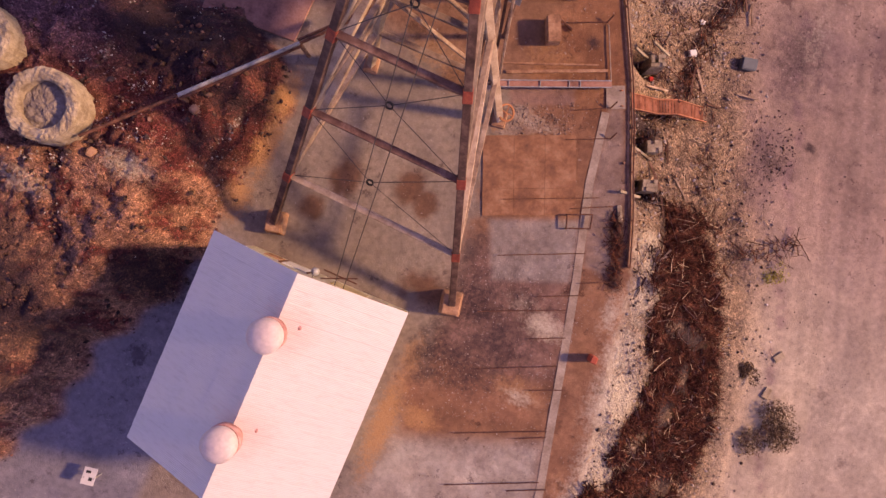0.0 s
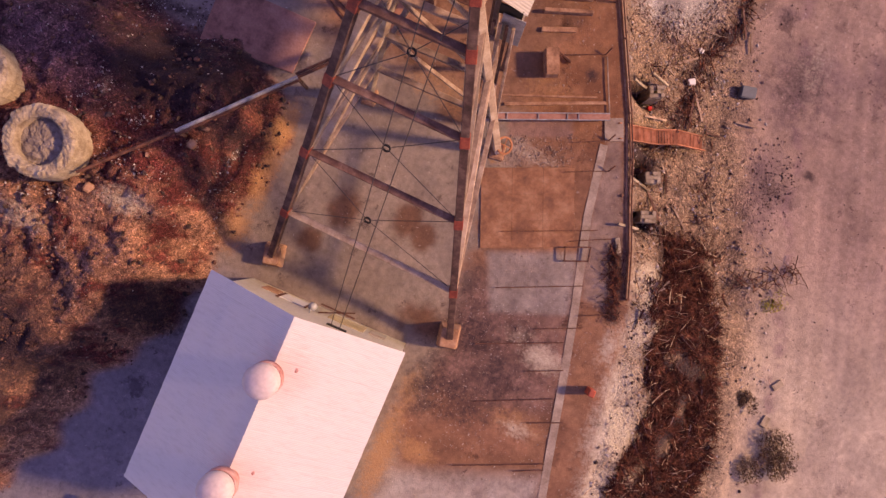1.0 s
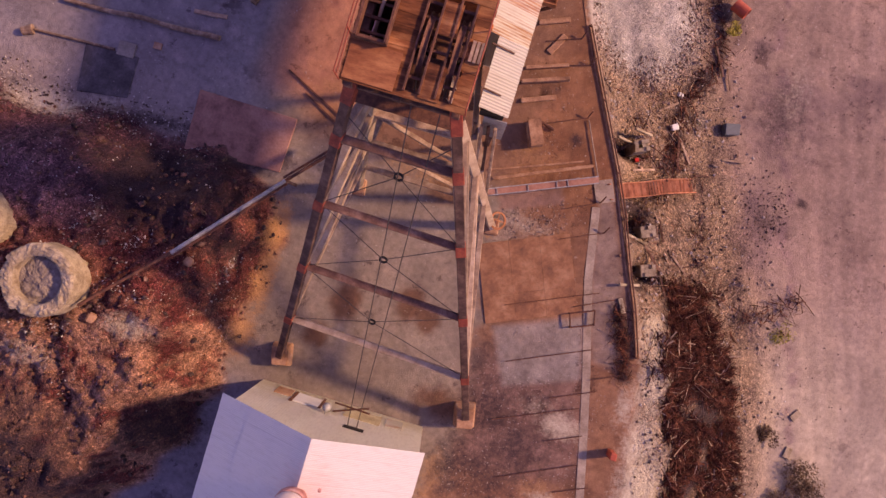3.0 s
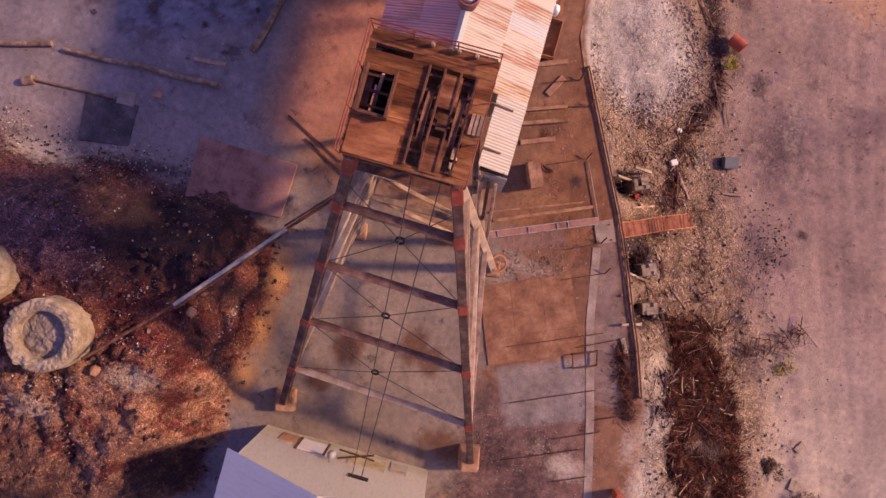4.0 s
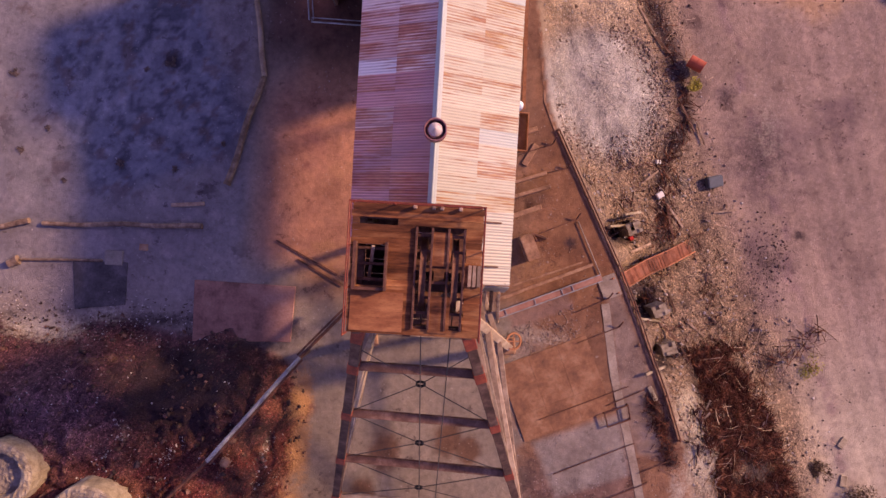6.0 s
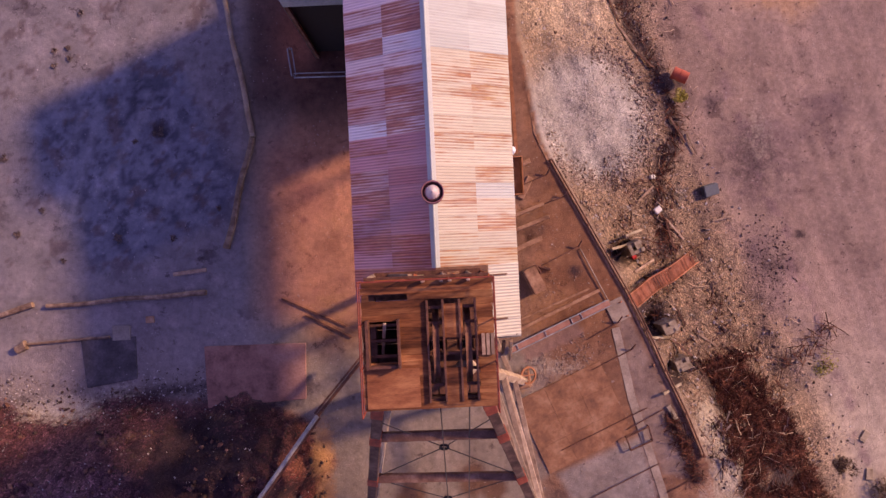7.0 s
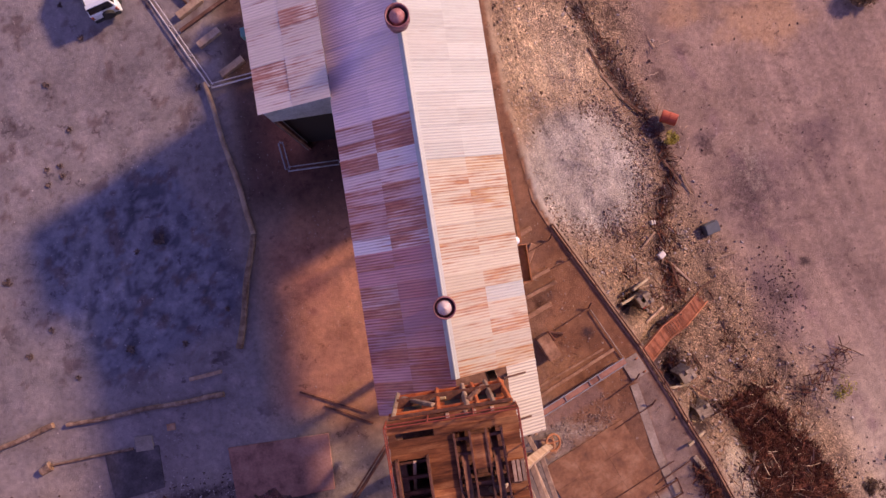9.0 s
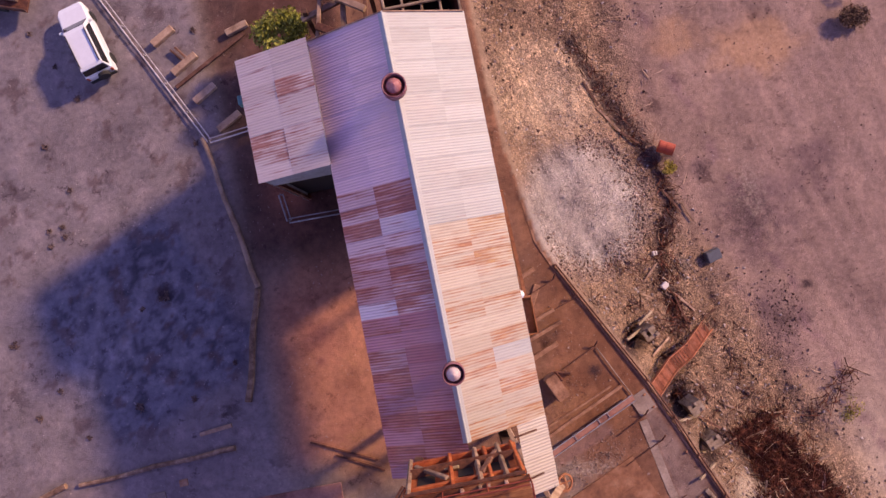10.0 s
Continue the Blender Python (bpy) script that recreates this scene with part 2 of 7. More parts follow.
SOIL = soil()
ROCK = grainy("rock", (0.15, 0.10, 0.08), (0.27, 0.19, 0.15), (0.40, 0.31, 0.26), 2.5, 14, 0.6, per="island")
PALE_ROCK = grainy("pale_rock", (0.24, 0.20, 0.19), (0.38, 0.33, 0.31), (0.55, 0.50, 0.47), 2.5, 14, 0.6, per="island")
DARK_ROCK = grainy("burnt_rock", (0.025, 0.016, 0.014), (0.07, 0.042, 0.035), (0.16, 0.09, 0.07), 2.5, 14, 0.6, per="island")
HEAP_ROCK = grainy("slag", (0.075, 0.032, 0.026), (0.16, 0.074, 0.056), (0.28, 0.155, 0.115), 2.5, 14, 0.6, per="island")
CONCRETE = grainy("concrete", (0.16, 0.125, 0.10), (0.235, 0.19, 0.155), (0.31, 0.26, 0.215), 0.7, 9, 0.25)
OLD_CONCRETE = grainy("weathered_concrete", (0.15, 0.105, 0.07), (0.29, 0.225, 0.155), (0.42, 0.34, 0.25), 1.6, 10, 0.8, distance=0.06)
RUST_CONCRETE = grainy("rust_stained_concrete", (0.16, 0.08, 0.05), (0.32, 0.17, 0.10), (0.45, 0.27, 0.17), 1.4, 9, 0.5)
RUST_PLATE = grainy("rusted_plate", (0.20, 0.075, 0.035), (0.33, 0.13, 0.06), (0.42, 0.19, 0.10), 0.9, 7, 0.25, 0.8)
SLAB_MAUVE = grainy("stained_slab", (0.13, 0.06, 0.048), (0.31, 0.15, 0.115), (0.40, 0.22, 0.17), 0.6, 7, 0.25)
DARK_SLAB = grainy("dark_slab", (0.035, 0.028, 0.030), (0.08, 0.066, 0.07), (0.17, 0.14, 0.14), 0.5, 8, 0.25)
FLOOR_PLATE = grainy("floor_plate_rust", (0.125, 0.058, 0.038), (0.245, 0.115, 0.062), (0.36, 0.20, 0.12), 0.8, 5, 0.25, 0.85)
RUST_DARK = grainy("dark_rust", (0.05, 0.022, 0.016), (0.11, 0.045, 0.03), (0.2, 0.085, 0.05), 3, 20, 0.3, 0.75)
RED_OXIDE = grainy("red_oxide_paint", (0.11, 0.025, 0.016), (0.22, 0.042, 0.024), (0.32, 0.075, 0.04), 2, 16, 0.2, 0.65)
TIMBER = grainy("weathered_timber", (0.16, 0.10, 0.075), (0.30, 0.20, 0.14), (0.46, 0.34, 0.25), 1.5, 18, 0.5, per="object", stretch=(1, 1, 1))
PALE_TIMBER = grainy("sun_bleached_timber", (0.24, 0.155, 0.105), (0.40, 0.285, 0.20), (0.52, 0.40, 0.30), 1.2, 16, 0.4, per="object")
LEG_TIMBER = grainy("creosoted_timber", (0.035, 0.018, 0.014), (0.085, 0.044, 0.034), (0.17, 0.10, 0.075), 1.5, 18, 0.5)
STAIR_RUST = grainy("orange_stair_rust", (0.20, 0.065, 0.035), (0.33, 0.125, 0.068), (0.42, 0.19, 0.115), 2, 14, 0.25, 0.8, per="object")
PALE_CONCRETE = grainy("pale_concrete", (0.20, 0.145, 0.11), (0.29, 0.225, 0.178), (0.38, 0.31, 0.25), 0.9, 9, 0.3)
TUFT = grainy("dead_grass", (0.06, 0.040, 0.038), (0.11, 0.076, 0.07), (0.18, 0.13, 0.115), 2, 12, 0.1, 0.9, per="island")
BEAM = grainy("brown_timber", (0.17, 0.10, 0.072), (0.29, 0.18, 0.13), (0.40, 0.27, 0.20), 1.5, 18, 0.5, per="object")
TIMBER_GREY = grainy("dark_timber", (0.065, 0.030, 0.022), (0.13, 0.066, 0.048), (0.22, 0.13, 0.095), 1.5, 18, 0.5, per="object")
DECK_RUST = grainy("deck_rust", (0.13, 0.038, 0.017), (0.245, 0.085, 0.035), (0.40, 0.165, 0.068), 1.0, 12, 0.25, 0.85, stretch=(0.6, 2.0, 1.0))
ORANGE_RUST = grainy("orange_rust", (0.17, 0.035, 0.016), (0.34, 0.085, 0.03), (0.50, 0.17, 0.06), 1.2, 12, 0.25, 0.85)
DECK_WOOD = grainy("deck_boards", (0.05, 0.014, 0.007), (0.20, 0.068, 0.026), (0.42, 0.19, 0.08), 0.9, 12, 0.45, per="object", stretch=(0.5, 3.0, 1))
LOG = grainy("log_bark", (0.085, 0.050, 0.036), (0.19, 0.12, 0.085), (0.33, 0.23, 0.17), 2.2, 14, 0.7, per="object")
ROOF_OLD = roof_iron("old_roof_iron", (0.39, 0.35, 0.28), 0.34, (0.37, 0.325, 0.25), -0.09, red=0.7)
ROOF_RED = roof_iron("rust_dusted_paled_iron", (0.60, 0.43, 0.44), 0.36, (0.52, 0.32, 0.33), 0.03)
ROOF_CREAM = roof_iron("cream_roof_iron", (0.41, 0.37, 0.31), 0.12, (0.39, 0.345, 0.28), -0.26, red=0.7, spread=0.6)
ROOF_MAROON = roof_iron("maroon_dusted_roof_iron", (0.45, 0.19, 0.215), 0.40, (0.36, 0.12, 0.135), 0.02)
ROOF_RUST = roof_iron("rusted_roof_iron", (0.52, 0.31, 0.32), 0.30, (0.44, 0.22, 0.22), 0.13)
ROOF_SPOT = roof_iron("orange_rusted_roof_iron", (0.405, 0.345, 0.26), 0.30, (0.385, 0.31, 0.22), -0.06, red=0.62)
ROOF_ANNEX = roof_iron("annex_roof_iron", (0.62, 0.52, 0.46), 0.34, (0.56, 0.46, 0.40), -0.12)
# mauve iron of the west slope, paled to offset the weak sun there
ROOF_MAUVE = roof_iron("mauve_paled_roof_iron", (0.66, 0.47, 0.50), 0.06, (0.63, 0.44, 0.47), -0.34, spread=0.5)
ROOF_LILAC = roof_iron("lilac_grey_roof_iron", (0.64, 0.56, 0.60), 0.14, (0.58, 0.48, 0.51), -0.2)
ROOF_NEW = roof_iron("galvanised_roof_iron", (0.35, 0.385, 0.38), 0.06, (0.30, 0.33, 0.325), -0.34)
ROOF_WHITE = roof_iron("white_roof_iron", (0.505, 0.465, 0.455), 0.02, (0.50, 0.46, 0.45), -0.6, ((-5.3, -6.5), (-5.3, -11.7)), spread=0.12)
PALE_WALL = pale_wall()
WALL_IRON = roof_iron("wall_iron", (0.52, 0.47, 0.42), 0.35, (0.42, 0.38, 0.30))
PINK_PAINT = plain("pink_faded_paint", (0.50, 0.40, 0.385), 0.55)
PINK_RUST = grainy("pink_rusted_paint", (0.30, 0.10, 0.085), (0.44, 0.22, 0.20), (0.52, 0.33, 0.30), 1.6, 12, 0.2, 0.6)
VENT_RED = grainy("dusky_red_paint", (0.13, 0.045, 0.05), (0.24, 0.10, 0.11), (0.36, 0.19, 0.20), 2.5, 14, 0.2, 0.6)
VENT_CONE = grainy("faded_red_paint", (0.24, 0.08, 0.085), (0.34, 0.14, 0.14), (0.42, 0.22, 0.22), 2.5, 14, 0.2, 0.6)
STEEL = grainy("galvanised_steel", (0.17, 0.165, 0.17), (0.27, 0.265, 0.27), (0.38, 0.375, 0.38), 2, 16, 0.15, 0.45)
PALE_STEEL = grainy("pale_galvanised_steel", (0.30, 0.29, 0.30), (0.42, 0.41, 0.42), (0.52, 0.51, 0.52), 2, 16, 0.15, 0.5)
# black iron, and panels that stand in for shade inside openings
BLACK = plain("plain_black", (0.015, 0.012, 0.012), 0.8)
ROPE = plain("wire_rope", (0.05, 0.035, 0.03), 0.6)
WHITE = plain("white_paint", (0.68, 0.74, 0.77), 0.3, 0, 0.5, 0.04)
GLASS = plain("dark_glass", (0.012, 0.013, 0.016), 0.08, 0, 0.6)
RUBBER = plain("black_rubber", (0.02, 0.02, 0.021), 0.8)
DRUM_RED = plain("faded_red_steel", (0.36, 0.07, 0.035), 0.6)
BLUE_WALL = grainy("pale_blue_wall", (0.40, 0.46, 0.52), (0.54, 0.60, 0.66), (0.62, 0.68, 0.72), 1.0, 8, 0.15, 0.6)
TEAL = plain("teal_paint", (0.10, 0.26, 0.24), 0.5)
LEAF = grainy("leaf", (0.11, 0.125, 0.02), (0.23, 0.25, 0.045), (0.36, 0.38, 0.09), 2, 12, 0.1, 0.7, per="island")
YELLOW_LEAF = grainy("yellow_leaf", (0.20, 0.17, 0.02), (0.34, 0.29, 0.05), (0.45, 0.40, 0.10), 2, 12, 0.1, 0.7, per="island")
DRY_LEAF = grainy("dry_leaf", (0.07, 0.040, 0.024), (0.15, 0.092, 0.055), (0.26, 0.17, 0.10), 2, 12, 0.1, 0.8, per="island")
TWIG = grainy("dead_twigs", (0.010, 0.004, 0.003), (0.075, 0.018, 0.010), (0.26, 0.10, 0.058), 2, 12, 0.2, 0.85, per="island")
DRY_BOARD = grainy("yellowed_boards", (0.26, 0.20, 0.11), (0.40, 0.32, 0.19), (0.50, 0.42, 0.28), 1.2, 12, 0.3)
SIGN_WHITE = plain("sign_white", (0.58, 0.55, 0.52), 0.5, 0, 0.3, 0.05)

# ---- builders ----


def box(bm, lo, hi, m=None):
    """A box between two corners."""
    c, s = [(a + b) / 2 for a, b in zip(lo, hi)], [b - a for a, b in zip(lo, hi)]
    mat = Matrix.Translation(c) @ Matrix.Diagonal((*s, 1))
    return bmesh.ops.create_cube(bm, size=1, matrix=(m or Matrix()) @ mat)["verts"]


def along(p, q):
    """A frame at p with z towards q, and x as level as can be."""
    z = (Vector(q) - Vector(p)).normalized()
    side = Vector((0, 0, 1)).cross(z)
    side = side.normalized() if side.length > 1e-4 else Vector((1, 0, 0))
    up = z.cross(side)
    m = Matrix((side, up, z)).transposed().to_4x4()
    m.translation = Vector(p)
    return m


def beam(bm, p, q, w, h):
    """A squared timber from p to q, w wide and h deep."""
    length = (Vector(q) - Vector(p)).length
    return box(bm, (-w / 2, -h / 2, 0), (w / 2, h / 2, length), along(p, q))


def rod(bm, p, q, r, r2=None, n=8):
    length = (Vector(q) - Vector(p)).length
    m = along(p, q) @ Matrix.Translation((0, 0, length / 2))
    return bmesh.ops.create_cone(bm, cap_ends=True, segments=n, radius1=r, radius2=r if r2 is None else r2, depth=length, matrix=m)["verts"]


def lathe(bm, profile, n=28, m=None, closed=False):
    """Turns rows of (radius, z) about z."""
    rings = []
    for r, z in profile:
        rings.append([bm.verts.new((m or Matrix()) @ Vector((r * math.cos(2 * math.pi * k / n), r * math.sin(2 * math.pi * k / n), z))) for k in range(n)])
    pairs = list(zip(rings, rings[1:])) + ([(rings[-1], rings[0])] if closed else [])
    for a, b in pairs:
        for k in range(n):
            bm.faces.new((a[k], a[(k + 1) % n], b[(k + 1) % n], b[k]))
    return rings


def soften(bm, width, segments=1):
    bmesh.ops.remove_doubles(bm, verts=bm.verts, dist=1e-5)
    bmesh.ops.bevel(bm, geom=[e for e in bm.edges if e.is_manifold and e.calc_face_angle(0) > 0.5], offset=width, segments=segments, affect="EDGES", clamp_overlap=True)


def mesh_of(name, bm, mat, smooth=False):
    me = bpy.data.meshes.new(name)
    bmesh.ops.recalc_face_normals(bm, faces=bm.faces)
    bm.to_mesh(me)
    bm.free()
    me.materials.append(mat)
    if smooth:
        me.shade_smooth()
    return me


def part(name, bm, mat, parent, label="", smooth=False, at=None):
    ob = new(name, mesh_of(name, bm, mat, smooth))
    ob.parent = parent
    if at is not None:
        ob.matrix_basis = at
    if label:
        ob["label"] = label
    return ob


def thing(name, bm, mat, label, category, group="", kind="", smooth=False, at=None):
    ob = new(name, mesh_of(name, bm, mat, smooth))
    if at is not None:
        ob.matrix_basis = at
    return tagged(ob, label, category, group, kind)


def holder(name, place, label, category, group="", kind=""):
    ob = new(name)
    ob.empty_display_size = 0.3
    ob.matrix_basis = place if isinstance(place, Matrix) else Matrix.Translation(place)
    return tagged(ob, label, category, group, kind)


def rounded_beam(p, q, w, h, b=0.025):
    bm = bmesh.new()
    beam(bm, p, q, w, h)
    soften(bm, b)
    return bm


def smooth01(x):
    x = min(max(x, 0.0), 1.0)
    return x * x * (3 - 2 * x)


def lerp_table(x, table):
    if x <= table[0][0]:
        return table[0][1]
    for (a, va), (b, vb) in zip(table, table[1:]):
        if x <= b:
            return va + (vb - va) * (x - a) / (b - a)
    return table[-1][1]


# ---- ground ----
EDGE = [(-60, 22), (-25, 15.8), (-12, 13.4), (-3, 11.9), (2.3, 11.1), (6, 9.75), (8.7, 8.6), (13.6, 6.4), (17.8, 4.25), (21.8, 2.2), (23.5, 1.5), (29.7, 0.5), (36, 0.2), (60, 0)]
FALL = [(0, 0), (0.25, -0.3), (2.0, -2.5), (3.5, -3.7), (6.5, -4.9), (9, -6.0), (12, -6.5), (17, -6.95), (30, -7.3), (120, -8.0)]
FALL_SOUTH = [(0, 0), (2, -0.55), (5, -2.5), (9, -5.2), (12, -6.3), (17, -6.95), (30, -7.3), (120, -8.0)]
HEAP_E = [(-60, -26), (-23.5, -21), (-18.6, -18.2), (-14, -17.5), (-10, -14.8), (-5.7, -13.6), (-1.5, -13.3), (3.8, -12.4), (6.4, -13.4), (8, -17)]


HOLLOWS = ((6.9, 15.9, 1.2, 0.7, 2.0), (8.0, 13.3, 1.7, 0.75, 1.7), (8.6, 11.3, 1.0, 0.8, 2.2), (10.0, 8.1, 1.0, 0.8, 2.0), (9.0, 14.0, 1.0, 0.7, 0.8))


def edge_x(y):
    return lerp_table(y, EDGE)


def heap_depth(x, y):
    """How far inside the heap a place lies, in metres (outside: minus)."""
    north = 8.3 + 0.5 * math.sin(x * 0.7) + 0.02 * (x + 20) - y
    east = lerp_table(y, HEAP_E) - x + 0.35 * math.sin(y * 1.9)
    return min(north, east)


def wob(x, y, f, seed=0.0):
    return noise.fractal(Vector((x * f, y * f, seed)), 1.0, 2.0, 5)


def rough_at(x, y):
    """How broken the ground is, from 0 (graded) to 1 (rubble)."""
    d = x - edge_x(y)
    slope = smooth01((d - 0.2) / 0.6) * (1 - smooth01((d - 8.5) / 4.5))
    heap = smooth01((heap_depth(x, y) + 0.6) / 1.2)
    return max(slope, heap)


def height(x, y):
    d = x - edge_x(y)
    z = 0.0
    if d > 0:
        south = smooth01((7 - y) / 4)
        z = lerp_table(d, FALL) * (1 - south) + lerp_table(d, FALL_SOUTH) * south
    if d > 0:
        rub = 1 - smooth01((d - 9) / 5)
        z += 0.35 * smooth01(d / 1.5) * rub * wob(x, y, 0.45, 3.0)
        # the pale fan of broken ore
        fan = math.exp(-(((x - 5.6) / 3.2) ** 2 + ((y - 26.0) / 4.0) ** 2))
        z += 1.2 * fan
        # hollows washed out below the retaining wall
        for hx, hy, rx, ry, deep in HOLLOWS:
            z -= deep * smooth01(d / 0.5) * spot(x, y, hx, hy, rx, ry)
    k = heap_depth(x, y)
    if k > -0.5:
        far = smooth01((k + 0.4) / 4.2)
        z += 4.2 * far * (1 - 0.12 * smooth01((x + 30) / -10))
        z += far * 0.6 * wob(x, y, 0.33, 7.0) + smooth01((k + 0.3) / 1.0) * (0.45 * wob(x, y, 0.8, 9.0) + 0.42 * (0.4 - abs(wob(x, y, 1.3, 13.0))) + 0.22 * wob(x, y, 2.2, 17.0))
        bowl = math.exp(-(((x + 19.5) / 3.6) ** 2 + ((y - 3.6) / 2.4) ** 2))
        z -= 1.5 * bowl
    return z + 0.035 * wob(x, y, 0.5, 1.0)


def blend(a, b, f):
    return tuple(u + (v - u) * f for u, v in zip(a, b))


def spot(x, y, cx, cy, rx, ry):
    return math.exp(-(((x - cx) / rx) ** 2 + ((y - cy) / ry) ** 2))


def near_line(x, y, pts, width):
    """1 on a line of places, falling off with distance from it."""
    best = 1e9
    for (x0, y0), (x1, y1) in zip(pts, pts[1:]):
        dx, dy = x1 - x0, y1 - y0
        t = min(max(((x - x0) * dx + (y - y0) * dy) / (dx * dx + dy * dy), 0), 1)
        best = min(best, math.hypot(x - x0 - t * dx, y - y0 - t * dy))
    return math.exp(-(best / width) ** 2)


def in_rect(x, y, cx, cy, a, b, turn, soft):
    """1 inside a turned rectangle of half sizes a, b, falling to 0 over soft metres."""
    c, s_ = math.cos(radians(turn)), math.sin(radians(turn))
    u, v = (x - cx) * c + (y - cy) * s_, -(x - cx) * s_ + (y - cy) * c
    return smooth01((a - abs(u)) / soft + 0.5) * smooth01((b - abs(v)) / soft + 0.5)


DEBRIS = [(7.2, 36.8), (9.2, 32.5), (11.6, 27.5), (12.4, 24.6), (11.0, 22.0), (10.3, 20.0), (10.6, 17.5), (10.3, 15.6)]
# Soot stains; those in the hollows and west of the winder house paint shade.
SOOT_SHADE = [(3.8, -6.4, 3.0, 1.9, 0.6), (2.8, -2.6, 2.2, 2.6, 0.62), (1.7, -6.3, 1.7, 2.4, 0.66), (5.0, -4.2, 3.0, 2.2, 0.58), (6.0, -1.2, 2.2, 1.0, 0.45), (1.5, 0.6, 0.7, 1.6, 0.5), (8.5, 0.6, 0.6, 2.5, 0.3),
        (6.9, 15.9, 1.3, 0.7, 1.3), (8.4, 12.3, 1.6, 0.8, 1.2), (8.7, 11.0, 1.2, 0.8, 1.3), (10.0, 8.0, 1.1, 0.9, 1.3), (10.6, 17.4, 0.5, 1.6, 0.9), (12.8, 28.0, 0.8, 0.8, 0.7), (14.0, 20.0, 0.9, 0.5, 0.6),
        (-19.4, 5.0, 3.6, 2.6, 1.2), (-17.0, 5.5, 2.6, 1.6, 0.9), (-15.0, 3.0, 2.2, 1.2, 0.7), (-22.5, -13.0, 4.5, 5.5, 1.0), (-15.5, -8.5, 2.2, 1.8, 0.8), (-15.2, 0.2, 1.2, 1.6, 0.6), (-21.0, 8.8, 3.4, 0.5, 0.7), (-16.9, 9.6, 0.7, 0.6, 0.9), (-16.2, 7.6, 2.4, 0.5, 0.7),
        (3.35, 14.95, 0.4, 0.4, 0.9), (18.0, 22.0, 3.0, 4.0, 0.38), (19.0, 14.6, 1.4, 2.4, 0.4), (15.2, 26.4, 1.0, 0.8, 0.5), (13.5, 17.0, 2.0, 3.0, 0.35), (21.1, 16.6, 0.5, 0.35, 0.8)]
SALT = [(13.4, -4.6, 1.7, 2.8, 0.95), (12.6, -2.0, 1.3, 2.0, 0.8), (11.8, 4.7, 1.3, 1.6, 0.8), (12.4, 2.4, 1.1, 2.4, 0.9), (14.1, -8.5, 1.6, 2.4, 0.95), (14.4, -11.4, 2.0, 2.2, 0.9), (7.4, -2.2, 1.4, 0.9, 0.75), (10.9, 0.2, 0.8, 1.8, 0.5), (5.6, -1.4, 1.2, 0.8, 0.35), (7.6, -6.8, 1.2, 0.6, 0.5),
        (18.4, 23.7, 1.6, 3.0, 0.3), (12.1, 19.8, 0.8, 0.8, 0.4), (-28.6, 8.0, 2.6, 0.8, 0.8), (-25.0, 8.9, 1.6, 0.5, 0.5), (-18.0, -2.8, 1.6, 0.8, 0.6), (-22.0, 2.4, 0.3, 1.4, 0.3), (-14.3, 1.6, 0.3, 1.4, 0.3), (-23.0, -5.8, 2.0, 0.9, 0.5), (2.0, 9.1, 1.9, 0.7, 0.42), (5.2, 33.0, 3.0, 3.0, 0.3)]
# Orange dust; marks west of the shed also paint warmth into its sun patch.
ORANGE = [(0.6, -11.6, 0.8, 3.4, 0.9), (2.4, -10.4, 1.6, 0.8, 0.7), (7.2, -6.4, 1.8, 0.8, 0.6), (0.7, -7.0, 0.8, 1.6, 0.6), (9.0, 4.6, 0.7, 1.6, 0.3), (-18.0, -3.4, 2.5, 1.0, 0.25), (-24.0, -6.4, 2.5, 1.2, 0.25), (-11.2, 18.6, 1.2, 1.4, 0.3), (-11.8, 13.4, 1.8, 1.4, 0.4), (-0.4, 8.2, 0.9, 0.7, 0.6), (-4.5, 10.6, 3.5, 1.2, 0.5), (-12.6, 4.6, 0.6, 1.8, 1.1), (-12.6, 1.4, 0.6, 2.4, 1.0), (-13.0, -2.2, 0.8, 1.6, 0.9), (-24.0, 6.6, 3.0, 0.25, 0.4), (-18.6, 7.2, 1.6, 0.25, 0.45), (1.2, 13.2, 2.4, 1.8, 0.35)]


def in_shape(x, y, corners, soft):
    """1 inside a convex outline given clockwise, falling to 0 over soft metres at its edge."""
    f = 1.0
    for (x0, y0), (x1, y1) in zip(corners, corners[1:] + corners[:1]):
        dx, dy = x1 - x0, y1 - y0
        inside = ((x - x0) * dy - (y - y0) * dx) / math.hypot(dx, dy)
        f = min(f, smooth01(inside / soft + 0.5))
    return f


PALE_PAVING = [(1.56, -12.0), (10.1, -8.9), (11.2, -13.0), (12.0, -19.0), (0.2, -19.0), (0.8, -15.5)]
MAUVE_PAVING = [(1.2, 1.0), (7.3, 3.0), (8.6, -1.4), (9.4, -5.0), (6.0, -6.6), (2.0, -6.4), (1.0, -2.0)]
GREY_PAD = [(1.67, 2.54), (6.9, 4.65), (7.75, 0.9), (3.3, -0.8)]
EDGE_STRIP = [(5.6, 12.6), (6.3, 12.7), (9.2, 6.1), (10.4, 2.0), (8.2, 2.2), (6.9, 5.2), (6.2, 9.4)]
BROWN_SLAB = [(-0.4, 10.6), (3.32, 11.95), (3.75, 11.0), (0.1, 9.5)]


